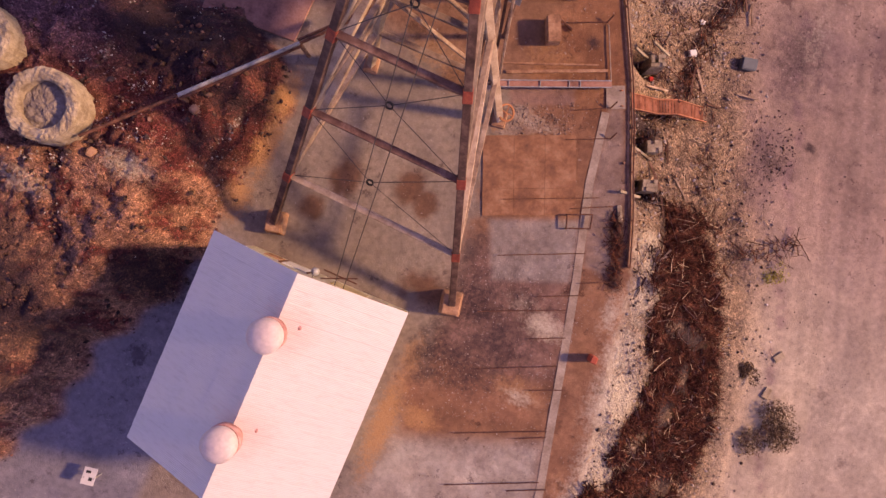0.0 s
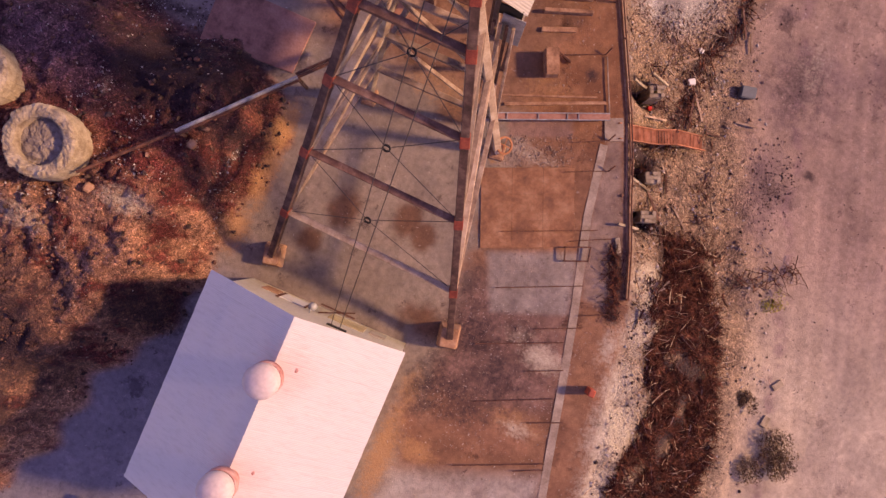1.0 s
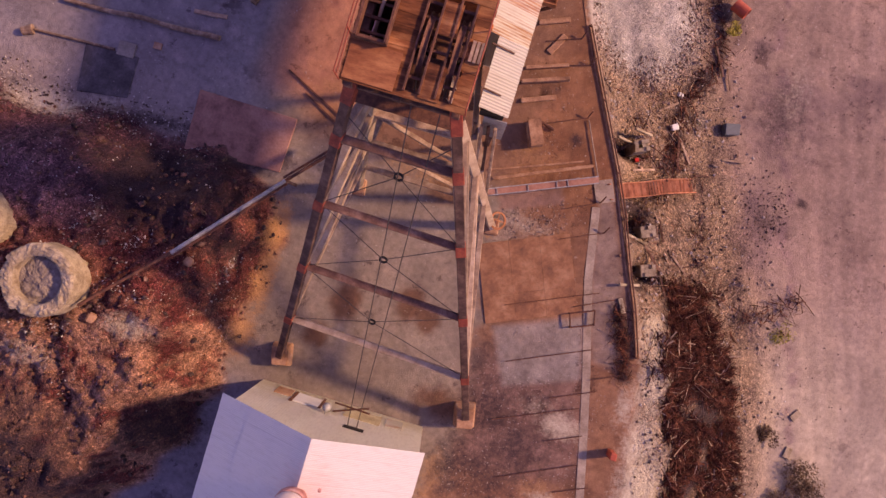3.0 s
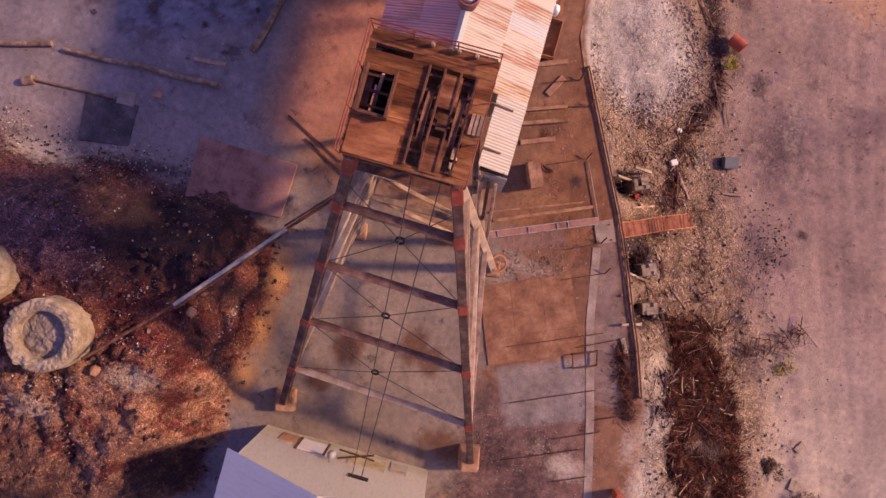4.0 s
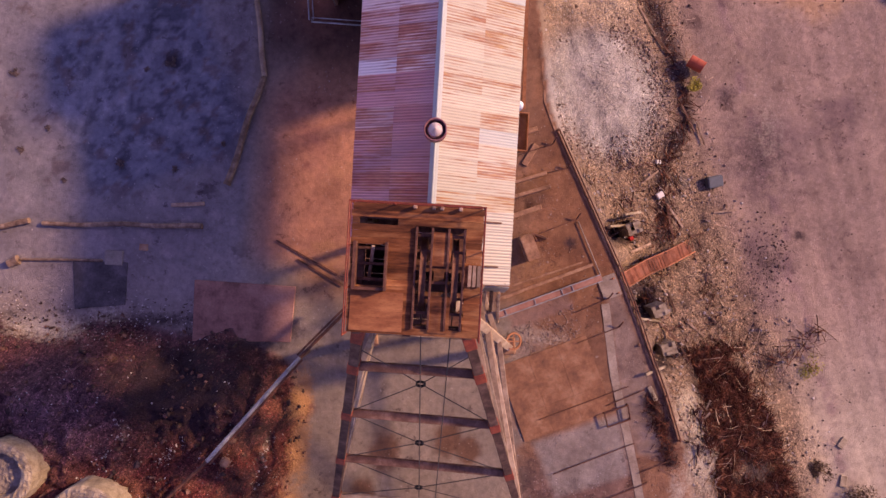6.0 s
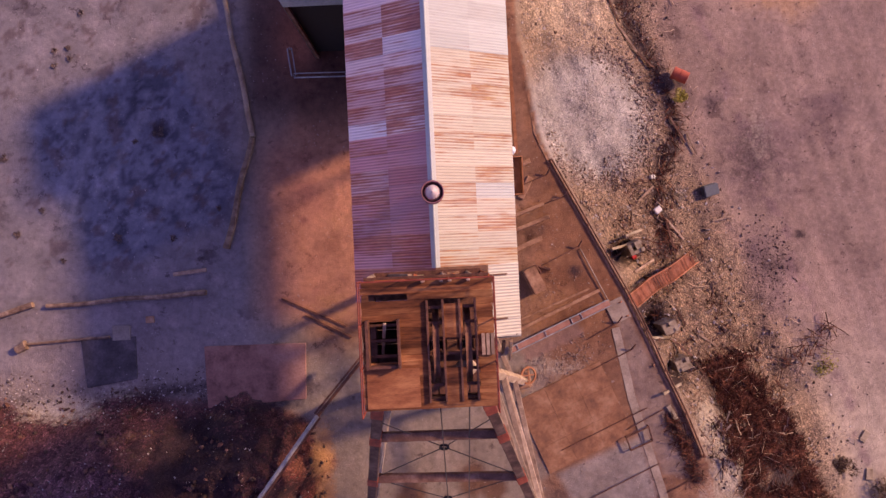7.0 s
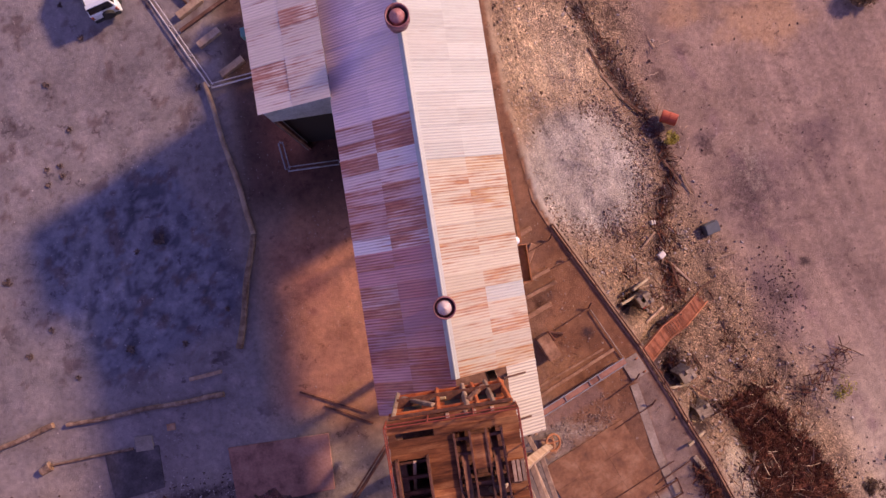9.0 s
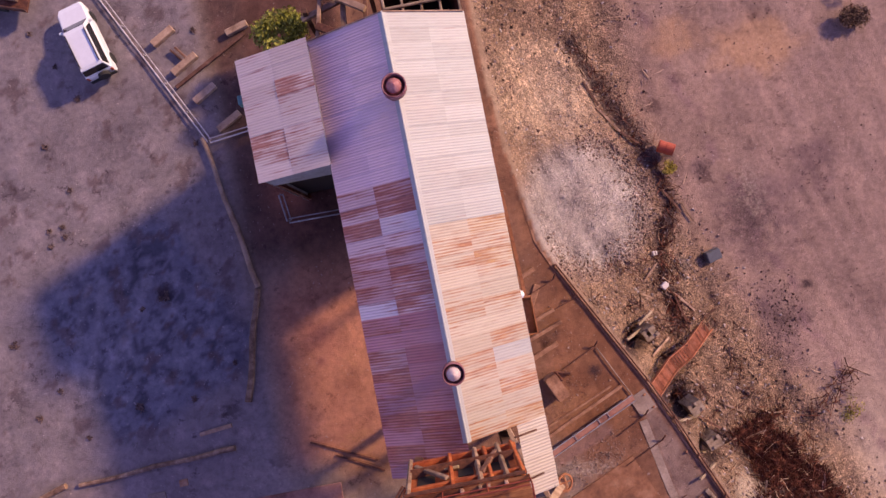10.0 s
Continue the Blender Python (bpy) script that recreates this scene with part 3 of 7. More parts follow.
def marks_at(x, y):
    """Soot, salt and orange dust on the ground, with painted shade and sun, each 0 to 1."""
    pick = lambda table: max(k * spot(x, y, cx, cy, rx, ry) for cx, cy, rx, ry, k in table)
    soot_shade, salt, orange = pick(SOOT_SHADE), pick(SALT), pick(ORANGE)
    if x > edge_x(y):
        soot_shade = max(soot_shade, 0.75 * near_line(x, y, DEBRIS, 0.7))
        mid, half = lerp_table(y, BRUSH_MID), lerp_table(y, BRUSH_HALF)
        if -17 < y < 9:
            mid += 0.9 * wob(x, y, 0.45, 95)
        half *= 1 + 0.35 * wob(x, y, 0.5, 96)
        soot_shade = max(soot_shade, (0.85 + 0.9 * wob(x, y, 0.7, 97)) * math.exp(-((x - mid) / half) ** 4) * smooth01((8.3 - y) / 1.5))
        soot_shade = max(soot_shade, 0.5 * near_line(x, y, [(17.0, 6.5), (20.0, 8.0)], 0.5))
    else:
        soot_shade = max(soot_shade, 0.8 * near_line(x, y, [(8.8, 5.6), (9.9, 3.4), (10.3, 1.8)], 0.5))
    return soot_shade, salt, orange


BRUSH_MID = [(-16, 16.5), (-10, 17.4), (-8, 18.0), (-4, 18.3), (0, 17.0), (3, 15.8), (7, 14.4)]
BRUSH_HALF = [(-16, 3.0), (-10, 3.0), (-4, 2.9), (0, 2.9), (3, 2.7), (7, 2.0)]


def soil_colour(x, y):
    d = x - edge_x(y)
    w = 0.5 + 0.5 * wob(x, y, 0.22, 20.0)
    v = 0.5 + 0.5 * wob(x, y, 0.6, 30.0) + 0.22 * wob(x, y, 1.9, 33.0)
    v = min(max(v, 0.0), 1.0)
    if d > 0:
        flat = blend((0.24, 0.168, 0.138), (0.30, 0.215, 0.178), w)
        rub = blend((0.15, 0.10, 0.072), (0.325, 0.24, 0.175), 0.4 * w + 0.6 * v)
        flat = blend(flat, (0.375, 0.305, 0.24), smooth01((14 - y) / 14))
        rut = 26.4 - 0.31 * (y + 3)
        streaks = 0.5 + 0.5 * noise.fractal(Vector(((x + 0.31 * y) * 1.3, y * 0.07, 60.0)), 0.9, 2.0, 4)
        flat = blend(flat, tuple(u * 1.22 for u in flat), smooth01((x - rut) / 1.0) * smooth01((streaks - 0.4) / 0.3) * 0.8)
        flat = blend(flat, (0.20, 0.13, 0.135), 0.75 * math.exp(-((x - rut + 0.5 + 0.3 * math.sin(y)) / 0.45) ** 2) * smooth01((v - 0.3) / 0.3))
        c = blend(rub, flat, smooth01((d - 8 - 2 * w) / 4))
        grey = smooth01((spot(x, y, 5.8, 25.2, 4.6, 4.4) * 1.7 - 0.35) / 0.5)
        c = blend(c, blend((0.26, 0.245, 0.235), (0.36, 0.345, 0.33), v), grey * (0.75 + 0.25 * v))
        yellow = smooth01((spot(x, y, 4.5, 33.5, 4.0, 3.8) * 1.6 - 0.3) / 0.6)
        c = blend(c, (0.42, 0.33, 0.24), yellow * 0.85)
        ash = max(spot(x, y, 18.5, 22.5, 3.8, 4.2), spot(x, y, 18.5, 14.0, 2.0, 4.5) * 0.9, spot(x, y, 23.5, 25.0, 2.5, 3.5) * 0.8, spot(x, y, 15.2, 26.4, 1.0, 0.9))
        c = blend(c, (0.15, 0.10, 0.105), smooth01((ash * (0.3 + 1.4 * v) - 0.2) / 0.7) * 0.6)
        ochre = max(spot(x, y, 21.0, 34.5, 4.0, 2.5), spot(x, y, 15.0, 36.0, 2.5, 2.0) * 0.8)
        c = blend(c, (0.42, 0.26, 0.15), smooth01((ochre * (0.5 + v) - 0.25) / 0.6) * 0.7)
        return c
    k = heap_depth(x, y)
    grey = blend((0.20, 0.158, 0.128), (0.27, 0.22, 0.18), w)
    brown = blend((0.155, 0.066, 0.037), (0.29, 0.145, 0.080), v)
    c = grey
    c = blend(c, brown, smooth01((x - 0.3 + 2.5 * (w - 0.5) + 2.0 * (v - 0.5)) / 2.2) * 0.85)
    c = blend(c, brown, smooth01((y - 9.5) / 2.5) * smooth01((x + 15.5 + 3 * (w - 0.5)) / 3) * 0.8)
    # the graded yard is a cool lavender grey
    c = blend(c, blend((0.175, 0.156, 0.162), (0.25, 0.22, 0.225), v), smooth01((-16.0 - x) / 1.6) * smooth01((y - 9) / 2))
    # ore: darker bluish ground, with the shed's shadow also put into its colour
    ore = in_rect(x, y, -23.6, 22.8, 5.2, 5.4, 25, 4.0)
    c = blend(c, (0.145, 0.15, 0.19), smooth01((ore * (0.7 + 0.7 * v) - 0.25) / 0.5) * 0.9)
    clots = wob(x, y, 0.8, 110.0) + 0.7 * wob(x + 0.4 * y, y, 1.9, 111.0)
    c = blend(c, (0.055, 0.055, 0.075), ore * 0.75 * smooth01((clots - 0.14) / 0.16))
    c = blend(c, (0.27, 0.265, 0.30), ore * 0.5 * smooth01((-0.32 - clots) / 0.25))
    flecks = wob(x, y, 0.75, 120.0) + 0.35 * wob(x, y, 2.2, 121.0)
    c = blend(c, (0.12, 0.085, 0.085), smooth01((-16.5 - x) / 1.0) * smooth01((y - 15) / 2) * 0.7 * smooth01((flecks - 0.38) / 0.1))
    for line in ([(-26.6, 26.2), (-27.6, 23.4), (-28.2, 21.0)], [(-22.4, 26.4), (-24.2, 23.6), (-25.9, 21.2)], [(-25.6, 26.4), (-26.4, 23.6), (-27.4, 20.4)]):
        c = blend(c, (0.29, 0.28, 0.31), 0.55 * near_line(x, y, line, 0.28) * (0.4 + 0.6 * v))
    stain = max(spot(x, y, -7.4, 1.6, 1.0, 1.5), spot(x, y, -3.6, 2.5, 0.9, 1.3), spot(x, y, -2.2, 1.8, 0.8, 0.9), spot(x, y, -8.6, -1.0, 0.8, 0.9), spot(x, y, -0.4, -3.0, 1.5, 1.2), spot(x, y, -3.2, 9.6, 1.6, 0.9))
    c = blend(c, (0.125, 0.058, 0.036), smooth01((stain * (0.5 + 1.1 * v) - 0.15) / 0.6) * 0.85)
    # warm red soil between the border logs and the shed, lightened to offset shade
    strip_ = smooth01((x + 17.2 - 0.06 * (y - 17)) / 2.4) * smooth01((-8.0 - x) / 1.0) * smooth01((y - 11.5) / 2.5) * smooth01((26.5 - y) / 5)
    c = blend(c, blend((0.31, 0.14, 0.092), (0.50, 0.24, 0.145), v), strip_ * 0.95)
    c = blend(c, (0.24, 0.10, 0.085), max(spot(x, y, -12.9, 20.4, 1.3, 1.5) * 0.8, spot(x, y, -13.2, 18.9, 0.5, 0.35)) * 0.8)
    # dark brown soil by the shed and annex, with its deep shade painted in
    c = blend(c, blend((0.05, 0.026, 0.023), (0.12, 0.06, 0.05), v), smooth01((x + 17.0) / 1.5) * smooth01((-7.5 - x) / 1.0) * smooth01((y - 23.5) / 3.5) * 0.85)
    c = blend(c, (0.33, 0.12, 0.07), spot(x, y, -13.2, 30.5, 1.3, 2.2) * 0.8)
    # paving on the yard beside the headframe
    c = blend(c, blend((0.10, 0.058, 0.052), (0.24, 0.15, 0.128), v), in_shape(x, y, MAUVE_PAVING, 2.0) * 0.85)
    c = blend(c, (0.23, 0.115, 0.075), max(spot(x, y, 4.6, -7.8, 3.6, 1.7) * 0.8, spot(x, y, 1.4, -8.6, 1.4, 2.0) * 0.7))
    c = blend(c, blend((0.23, 0.20, 0.18), (0.30, 0.265, 0.24), v), in_shape(x, y, GREY_PAD, 0.5) * (0.7 + 0.3 * v))
    c = blend(c, blend((0.29, 0.255, 0.225), (0.38, 0.34, 0.30), v), in_shape(x, y, PALE_PAVING, 1.4) * (0.75 + 0.25 * v))
    c = blend(c, blend((0.175, 0.12, 0.10), (0.30, 0.24, 0.205), v), in_shape(x, y, EDGE_STRIP, 0.5) * 0.85)
    c = blend(c, blend((0.21, 0.125, 0.10), (0.27, 0.17, 0.14), v), in_shape(x, y, BROWN_SLAB, 0.2) * 0.9)
    c = blend(c, (0.27, 0.225, 0.21), smooth01((-14 - x) / 3) * spot(x, y, -23, 10.5, 12.0, 3.2) * (0.6 + 0.4 * v))
    # bluish shade west of the winder house, put into the soil colour
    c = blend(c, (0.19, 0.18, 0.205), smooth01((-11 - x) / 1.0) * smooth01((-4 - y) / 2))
    if k > -0.8:
        wine, tan = (0.115, 0.034, 0.033), blend((0.18, 0.074, 0.053), (0.305, 0.168, 0.118), smooth01((0.5 - y) / 4))
        lit = min(max(v + 0.2 * wob(x, y, 3.0, 44.0), 0), 1)
        heap = blend(wine, tan, smooth01((lit - 0.40 + 0.16 * smooth01((-1 - y) / 3)) / 0.3))
        north = smooth01((y - 1.0 + 2.0 * (w - 0.5)) / 2.5) * smooth01((-13.6 - x) / 1.5)
        heap = blend(heap, blend((0.052, 0.025, 0.032), (0.16, 0.069, 0.078), v), north * 0.85)
        heap = blend(heap, (0.185, 0.105, 0.122), spot(x, y, -25.8, 3.4, 3.2, 2.6) * 0.95)
        c = blend(c, heap, smooth01((k + 0.7) / 0.9))
    return c


def axis(lo, hi, step, far):
    """Even steps between lo and hi, then ever longer ones out to far."""
    a = list(np.arange(lo, hi + 1e-6, step))
    s, up, down = step, [hi], [lo]
    while up[-1] < far:
        s *= 1.35
        up.append(up[-1] + s)
        down.append(down[-1] - s)
    return down[:0:-1] + a + up[1:]


def build_ground():
    xs, ys = axis(-36, 31, 0.23, 1500), axis(-26, 50, 0.23, 1500)
    verts, cols, rub, laid = [], [], [], []
    for y in ys:
        for x in xs:
            far = abs(x) > 80 or abs(y) > 90
            verts.append((x, y, height(x, y) if not far else (-8.0 if x > 0 else 0.0)))
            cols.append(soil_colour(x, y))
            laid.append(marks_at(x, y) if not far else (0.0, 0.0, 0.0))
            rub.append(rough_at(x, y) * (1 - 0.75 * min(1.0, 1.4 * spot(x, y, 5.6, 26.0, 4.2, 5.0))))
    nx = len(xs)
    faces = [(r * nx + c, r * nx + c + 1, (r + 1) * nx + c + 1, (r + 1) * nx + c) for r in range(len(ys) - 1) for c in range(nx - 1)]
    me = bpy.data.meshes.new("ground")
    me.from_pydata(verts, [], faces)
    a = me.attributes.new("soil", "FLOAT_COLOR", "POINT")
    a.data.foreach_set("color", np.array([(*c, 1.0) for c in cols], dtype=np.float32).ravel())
    m = me.attributes.new("marks", "FLOAT_COLOR", "POINT")
    m.data.foreach_set("color", np.array([(*c, 1.0) for c in laid], dtype=np.float32).ravel())
    b = me.attributes.new("rubble", "FLOAT", "POINT")
    b.data.foreach_set("value", np.array(rub, dtype=np.float32))
    me.materials.append(SOIL)
    me.shade_smooth()
    return tagged(new("ground", me), "red-brown mine yard of bare earth and rubble slopes", "ground", kind="structure")


build_ground()


# ---- corrugated sheets ----
def sheet_mesh(name, width, length, mat, waves=9, depth=0.013):
    """A corrugated sheet: ribs run along x (length), waves across y (width)."""
    me = bpy.data.meshes.new(name)
    n = waves * 2
    verts = [(x, width * k / n, depth * (k % 2)) for k in range(n + 1) for x in (0.0, length)]
    faces = [(2 * k, 2 * k + 1, 2 * k + 3, 2 * k + 2) for k in range(n)]
    me.from_pydata(verts, [], faces)
    me.materials.append(mat)
    return me


def roof_side(parent, name, rng, y0, y1, ridge, eave, courses, width, pick, depth=0.018, waves=6):
    """Sheets in overlapping courses from the eave (x, z) up to the ridge (x, z), each one a part. pick(course, y): its mesh maker."""
    (rx, rz), (ex, ez) = ridge, eave
    span = math.hypot(rx - ex, rz - ez)
    up = Vector(((rx - ex) / span, 0, (rz - ez) / span))
    out = Vector((0, 1, 0))
    nor = up.cross(out)
    if nor.z < 0:
        nor = -nor
    run = span / courses
    count = round((y1 - y0) / width)
    w = (y1 - y0) / count
    meshes = {}
    for c in range(courses):
        for k in range(count):
            mat = pick(c, y0 + w * (k + 0.5))
            key = mat.name
            if key not in meshes:
                meshes[key] = sheet_mesh(name, w * 1.06, run + 0.12, mat, waves, depth)
            p = Vector((ex, y0 + w * k, ez)) + up * (run * c - 0.06) + nor * (0.012 * c + 0.010 * (k % 2) + rng.uniform(0, 0.008))
            m = Matrix((up, out, nor)).transposed().to_4x4()
            m.translation = p
            ob = new(name, meshes[key])
            ob.parent = parent
            ob.matrix_basis = m @ Matrix.Rotation(rng.uniform(-0.004, 0.004), 4, "Z")


# ---- mill shed ----
SHED_X, SHED_L, SHED_R, SHED_Y0, SHED_Y1 = -5.05, -8.65, -1.46, 15.8, 34.5
SHED_EAVE, SHED_RIDGE = 11.2, 12.95


def iron_wall(parent, p, q, z0, z1, mat, name="wall", top=None):
    """A corrugated wall from p to q (x, y), with the waves as folds; top: height at q where the top slopes or a list of heights."""
    bm = bmesh.new()
    a, b = Vector((*p, 0)), Vector((*q, 0))
    length = (b - a).length
    n = max(8, int(length / 0.07))
    side = (b - a).normalized().cross(Vector((0, 0, 1)))
    rows = []
    for k in range(n + 1):
        f = k / n
        c = a + (b - a) * f + side * (0.003 if k % 2 else -0.003)
        zt = z1 if top is None else top(f)
        rows.append((bm.verts.new((c.x, c.y, z0)), bm.verts.new((c.x, c.y, zt))))
    for (u, v), (s, t) in zip(rows, rows[1:]):
        bm.faces.new((u, s, t, v))
    bmesh.ops.solidify(bm, geom=bm.faces[:], thickness=0.015)
    bmesh.ops.recalc_face_normals(bm, faces=bm.faces[:])
    return part(name, bm, mat, parent)


def roof_vent(parent, x, y, z, r, h, cap, label):
    """A drum ventilator on a ridge: a collar, a drum and a cone cap inside an open rim."""
    place = Matrix.Translation((x, y, 0))
    bm = bmesh.new()
    if cap:
        lathe(bm, [(r * 0.78, z - 0.5), (r * 0.78, z + h * 0.5), (r, z + h * 0.5), (r, z + h), (r * 0.88, z + h), (r * 0.88, z + h * 0.6), (0.02, z + h * 0.6)], 28, place)
    else:
        lathe(bm, [(r * 0.72, z - 0.7), (r * 0.72, z + h * 0.35), (r * 0.98, z + h * 0.42), (r * 1.0, z + h * 0.85), (r * 0.93, z + h * 0.85), (r * 0.9, z + h * 0.5), (r * 0.3, z + h * 0.5), (0.02, z + h * 0.5)], 32, place)
    drum = part("roof_vent", bm, VENT_RED if cap else PINK_RUST, parent, label, True)
    bm = bmesh.new()
    if cap:
        lathe(bm, [(r * 0.70, z + h * 0.72), (r * 0.60, z + h * 0.95), (r * 0.28, z + h * 1.12), (0.01, z + h * 1.2)], 24, place)
    else:
        lathe(bm, [(r * 0.99, z + h * 0.95), (r * 1.0, z + h * 1.27), (r * 0.8, z + h * 1.42), (r * 0.4, z + h * 1.54), (0.01, z + h * 1.58)], 32, place)
        for k in range(4):
            a = 0.6 + k * math.pi / 2
            p = Vector((x + r * 0.85 * math.cos(a), y + r * 0.85 * math.sin(a), 0))
            rod(bm, (p.x, p.y, z + h * 0.8), (p.x, p.y, z + h * 1.3), 0.03, n=6)
    part("vent_cap", bm, (VENT_CONE if y > 25 else PINK_PAINT) if cap else PINK_PAINT, drum, "faded pink sheet-metal cap", not cap)
    return drum


def build_shed():
    shed = holder("mill_shed", (SHED_X, 25, 0), "tall mill shed with rust-patched corrugated iron gable roof", "shed")
    shed.matrix_basis = Matrix()
    rng = random.Random(5)
    z = SHED_EAVE - 0.12
    iron_wall(shed, (SHED_L + 0.15, SHED_Y0), (SHED_L + 0.15, 25.0), 6.0, z, WALL_IRON)
    iron_wall(shed, (SHED_L + 0.15, 25.0), (SHED_L + 0.15, SHED_Y1 - 0.2), 0, z, WALL_IRON)
    iron_wall(shed, (SHED_R - 0.15, SHED_Y1 - 0.2), (SHED_R - 0.15, 26.5), -4.0, z, WALL_IRON)
    iron_wall(shed, (SHED_R - 0.15, 26.5), (SHED_R - 0.15, 12.75), 7.4, z, WALL_IRON)
    # the southern half stands on posts over the open yard
    for y in (13.2, 25.2):
        for x in (SHED_L + 0.3, SHED_R - 0.35):
            if y > 15 or x > -5:
                bm = bmesh.new()
                beam(bm, (x, y, -0.3), (x, y, z), 0.26, 0.26)
                part("post", bm, TIMBER_GREY, shed)
    peak = lambda f: z + (SHED_RIDGE - SHED_EAVE) * (1 - abs(2 * f - 1))
    iron_wall(shed, (SHED_R - 0.2, SHED_Y1 - 0.2), (SHED_L + 0.2, SHED_Y1 - 0.2), 0, z, WALL_IRON, top=peak)
    iron_wall(shed, (SHED_L + 0.2, SHED_Y0 + 0.1), (SHED_R - 0.2, SHED_Y0 + 0.1), 6.5, z, WALL_IRON, top=peak)

    # west-slope irons: own tints, with brightness added in colour for the missing sun
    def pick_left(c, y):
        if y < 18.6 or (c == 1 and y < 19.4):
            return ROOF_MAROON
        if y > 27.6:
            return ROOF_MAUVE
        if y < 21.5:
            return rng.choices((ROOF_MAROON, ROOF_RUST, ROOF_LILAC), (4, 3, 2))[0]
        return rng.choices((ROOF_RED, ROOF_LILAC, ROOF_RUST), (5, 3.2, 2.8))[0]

    def pick_right(c, y):
        if y > 25.2:
            return ROOF_NEW
        return rng.choices((ROOF_OLD, ROOF_NEW, ROOF_SPOT), (6.5, 1, 2.2))[0]

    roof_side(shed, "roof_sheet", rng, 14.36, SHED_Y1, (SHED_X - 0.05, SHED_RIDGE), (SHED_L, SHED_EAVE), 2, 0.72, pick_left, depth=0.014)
    roof_side(shed, "roof_sheet", rng, SHED_Y0, SHED_Y1, (SHED_X + 0.05, SHED_RIDGE), (SHED_R, SHED_EAVE), 2, 0.72, pick_right, depth=0.006)
    # the tongue of roof beside the headframe
    roof_side(shed, "roof_sheet", rng, 12.6, SHED_Y0, (-2.75, 11.82), (SHED_R, SHED_EAVE), 1, 0.72, lambda c, y: ROOF_CREAM)
    bm = bmesh.new()
    for s in (-1, 1):
        m = Matrix.Translation((SHED_X, 0, SHED_RIDGE + 0.07)) @ Matrix.Rotation(s * math.atan2(SHED_RIDGE - SHED_EAVE, 3.5), 4, "Y")
        box(bm, (0 if s > 0 else -0.2, SHED_Y0, -0.006), (0.2 if s > 0 else 0, SHED_Y1, 0.012), m)
    rod(bm, (SHED_X, SHED_Y0, SHED_RIDGE + 0.07), (SHED_X, SHED_Y1, SHED_RIDGE + 0.07), 0.05)
    part("ridge_cap", bm, ROOF_NEW, shed, "pale galvanised ridge cap")
    roof_vent(shed, SHED_X, 18.9, SHED_RIDGE, 0.48, 0.95, True, "rusty red drum ventilator")
    roof_vent(shed, SHED_X - 0.08, 31.05, SHED_RIDGE, 0.52, 1.0, True, "rusty red drum ventilator")
    # barge boards
    for x0, x1, y in ((SHED_L, SHED_X, SHED_Y1), (SHED_R, SHED_X, SHED_Y1)):
        bm = bmesh.new()
        beam(bm, (x0, y, SHED_EAVE), (x1, y, SHED_RIDGE), 0.05, 0.2)
        part("barge_board", bm, TIMBER, shed)
    # roof props lying out from the roof next to the deck
    for y, x0, x1 in ((15.35, -3.0, -1.95), (13.4, -2.9, -2.0)):
        bm = bmesh.new()
        beam(bm, (x0, y, 12.05), (x1, y, 11.5), 0.07, 0.07)
        part("batten", bm, TIMBER_GREY, shed)
    # grey hood at the end of the tongue
    bm = bmesh.new()
    beam(bm, (-1.9, 12.5, 10.7), (-1.9, 12.15, 8.3), 1.1, 0.05)
    part("hood", bm, STEEL, shed, "grey sheet-metal hood")
    # black panel put in for the shade above the hood
    bm = bmesh.new()
    box(bm, (-2.7, 12.62, 10.2), (-1.6, 12.7, 11.3))
    part("opening_shade_panel", bm, BLACK, shed)
    return shed


build_shed()


def build_bin():
    b = holder("ore_bin", (0, 0, 0), "open timber ore bin with roof bearers behind the shed", "bin")
    x0, x1, y0, y1 = -4.95, -1.5, 34.65, 37.4
    for lo, hi in (((x0, y1 - 0.12, 0), (x1, y1, 10.6)), ((x0 - 0.12, y0, 0), (x0, y1, 10.6)), ((x1, y0, -4), (x1 + 0.12, y1, 10.6))):
        bm = bmesh.new()
        box(bm, lo, hi)
        part("side", bm, TIMBER_GREY, b)
    # floor coloured black so the bin looks shaded inside
    bm = bmesh.new()
    box(bm, (x0, y0, 6.0), (x1, y1 - 0.12, 6.1))
    part("floor", bm, BLACK, b)
    for k in range(5):
        x = x0 + (x1 - x0) * k / 4
        part("bearer", rounded_beam((x, y0, 10.75), (x, y1, 10.75), 0.12, 0.16), OLD_CONCRETE, b)
    part("bearer", rounded_beam((x0, y0 + 0.75, 10.85), (x1, y0 + 0.75, 10.85), 0.12, 0.14), OLD_CONCRETE, b)
    return b


build_bin()


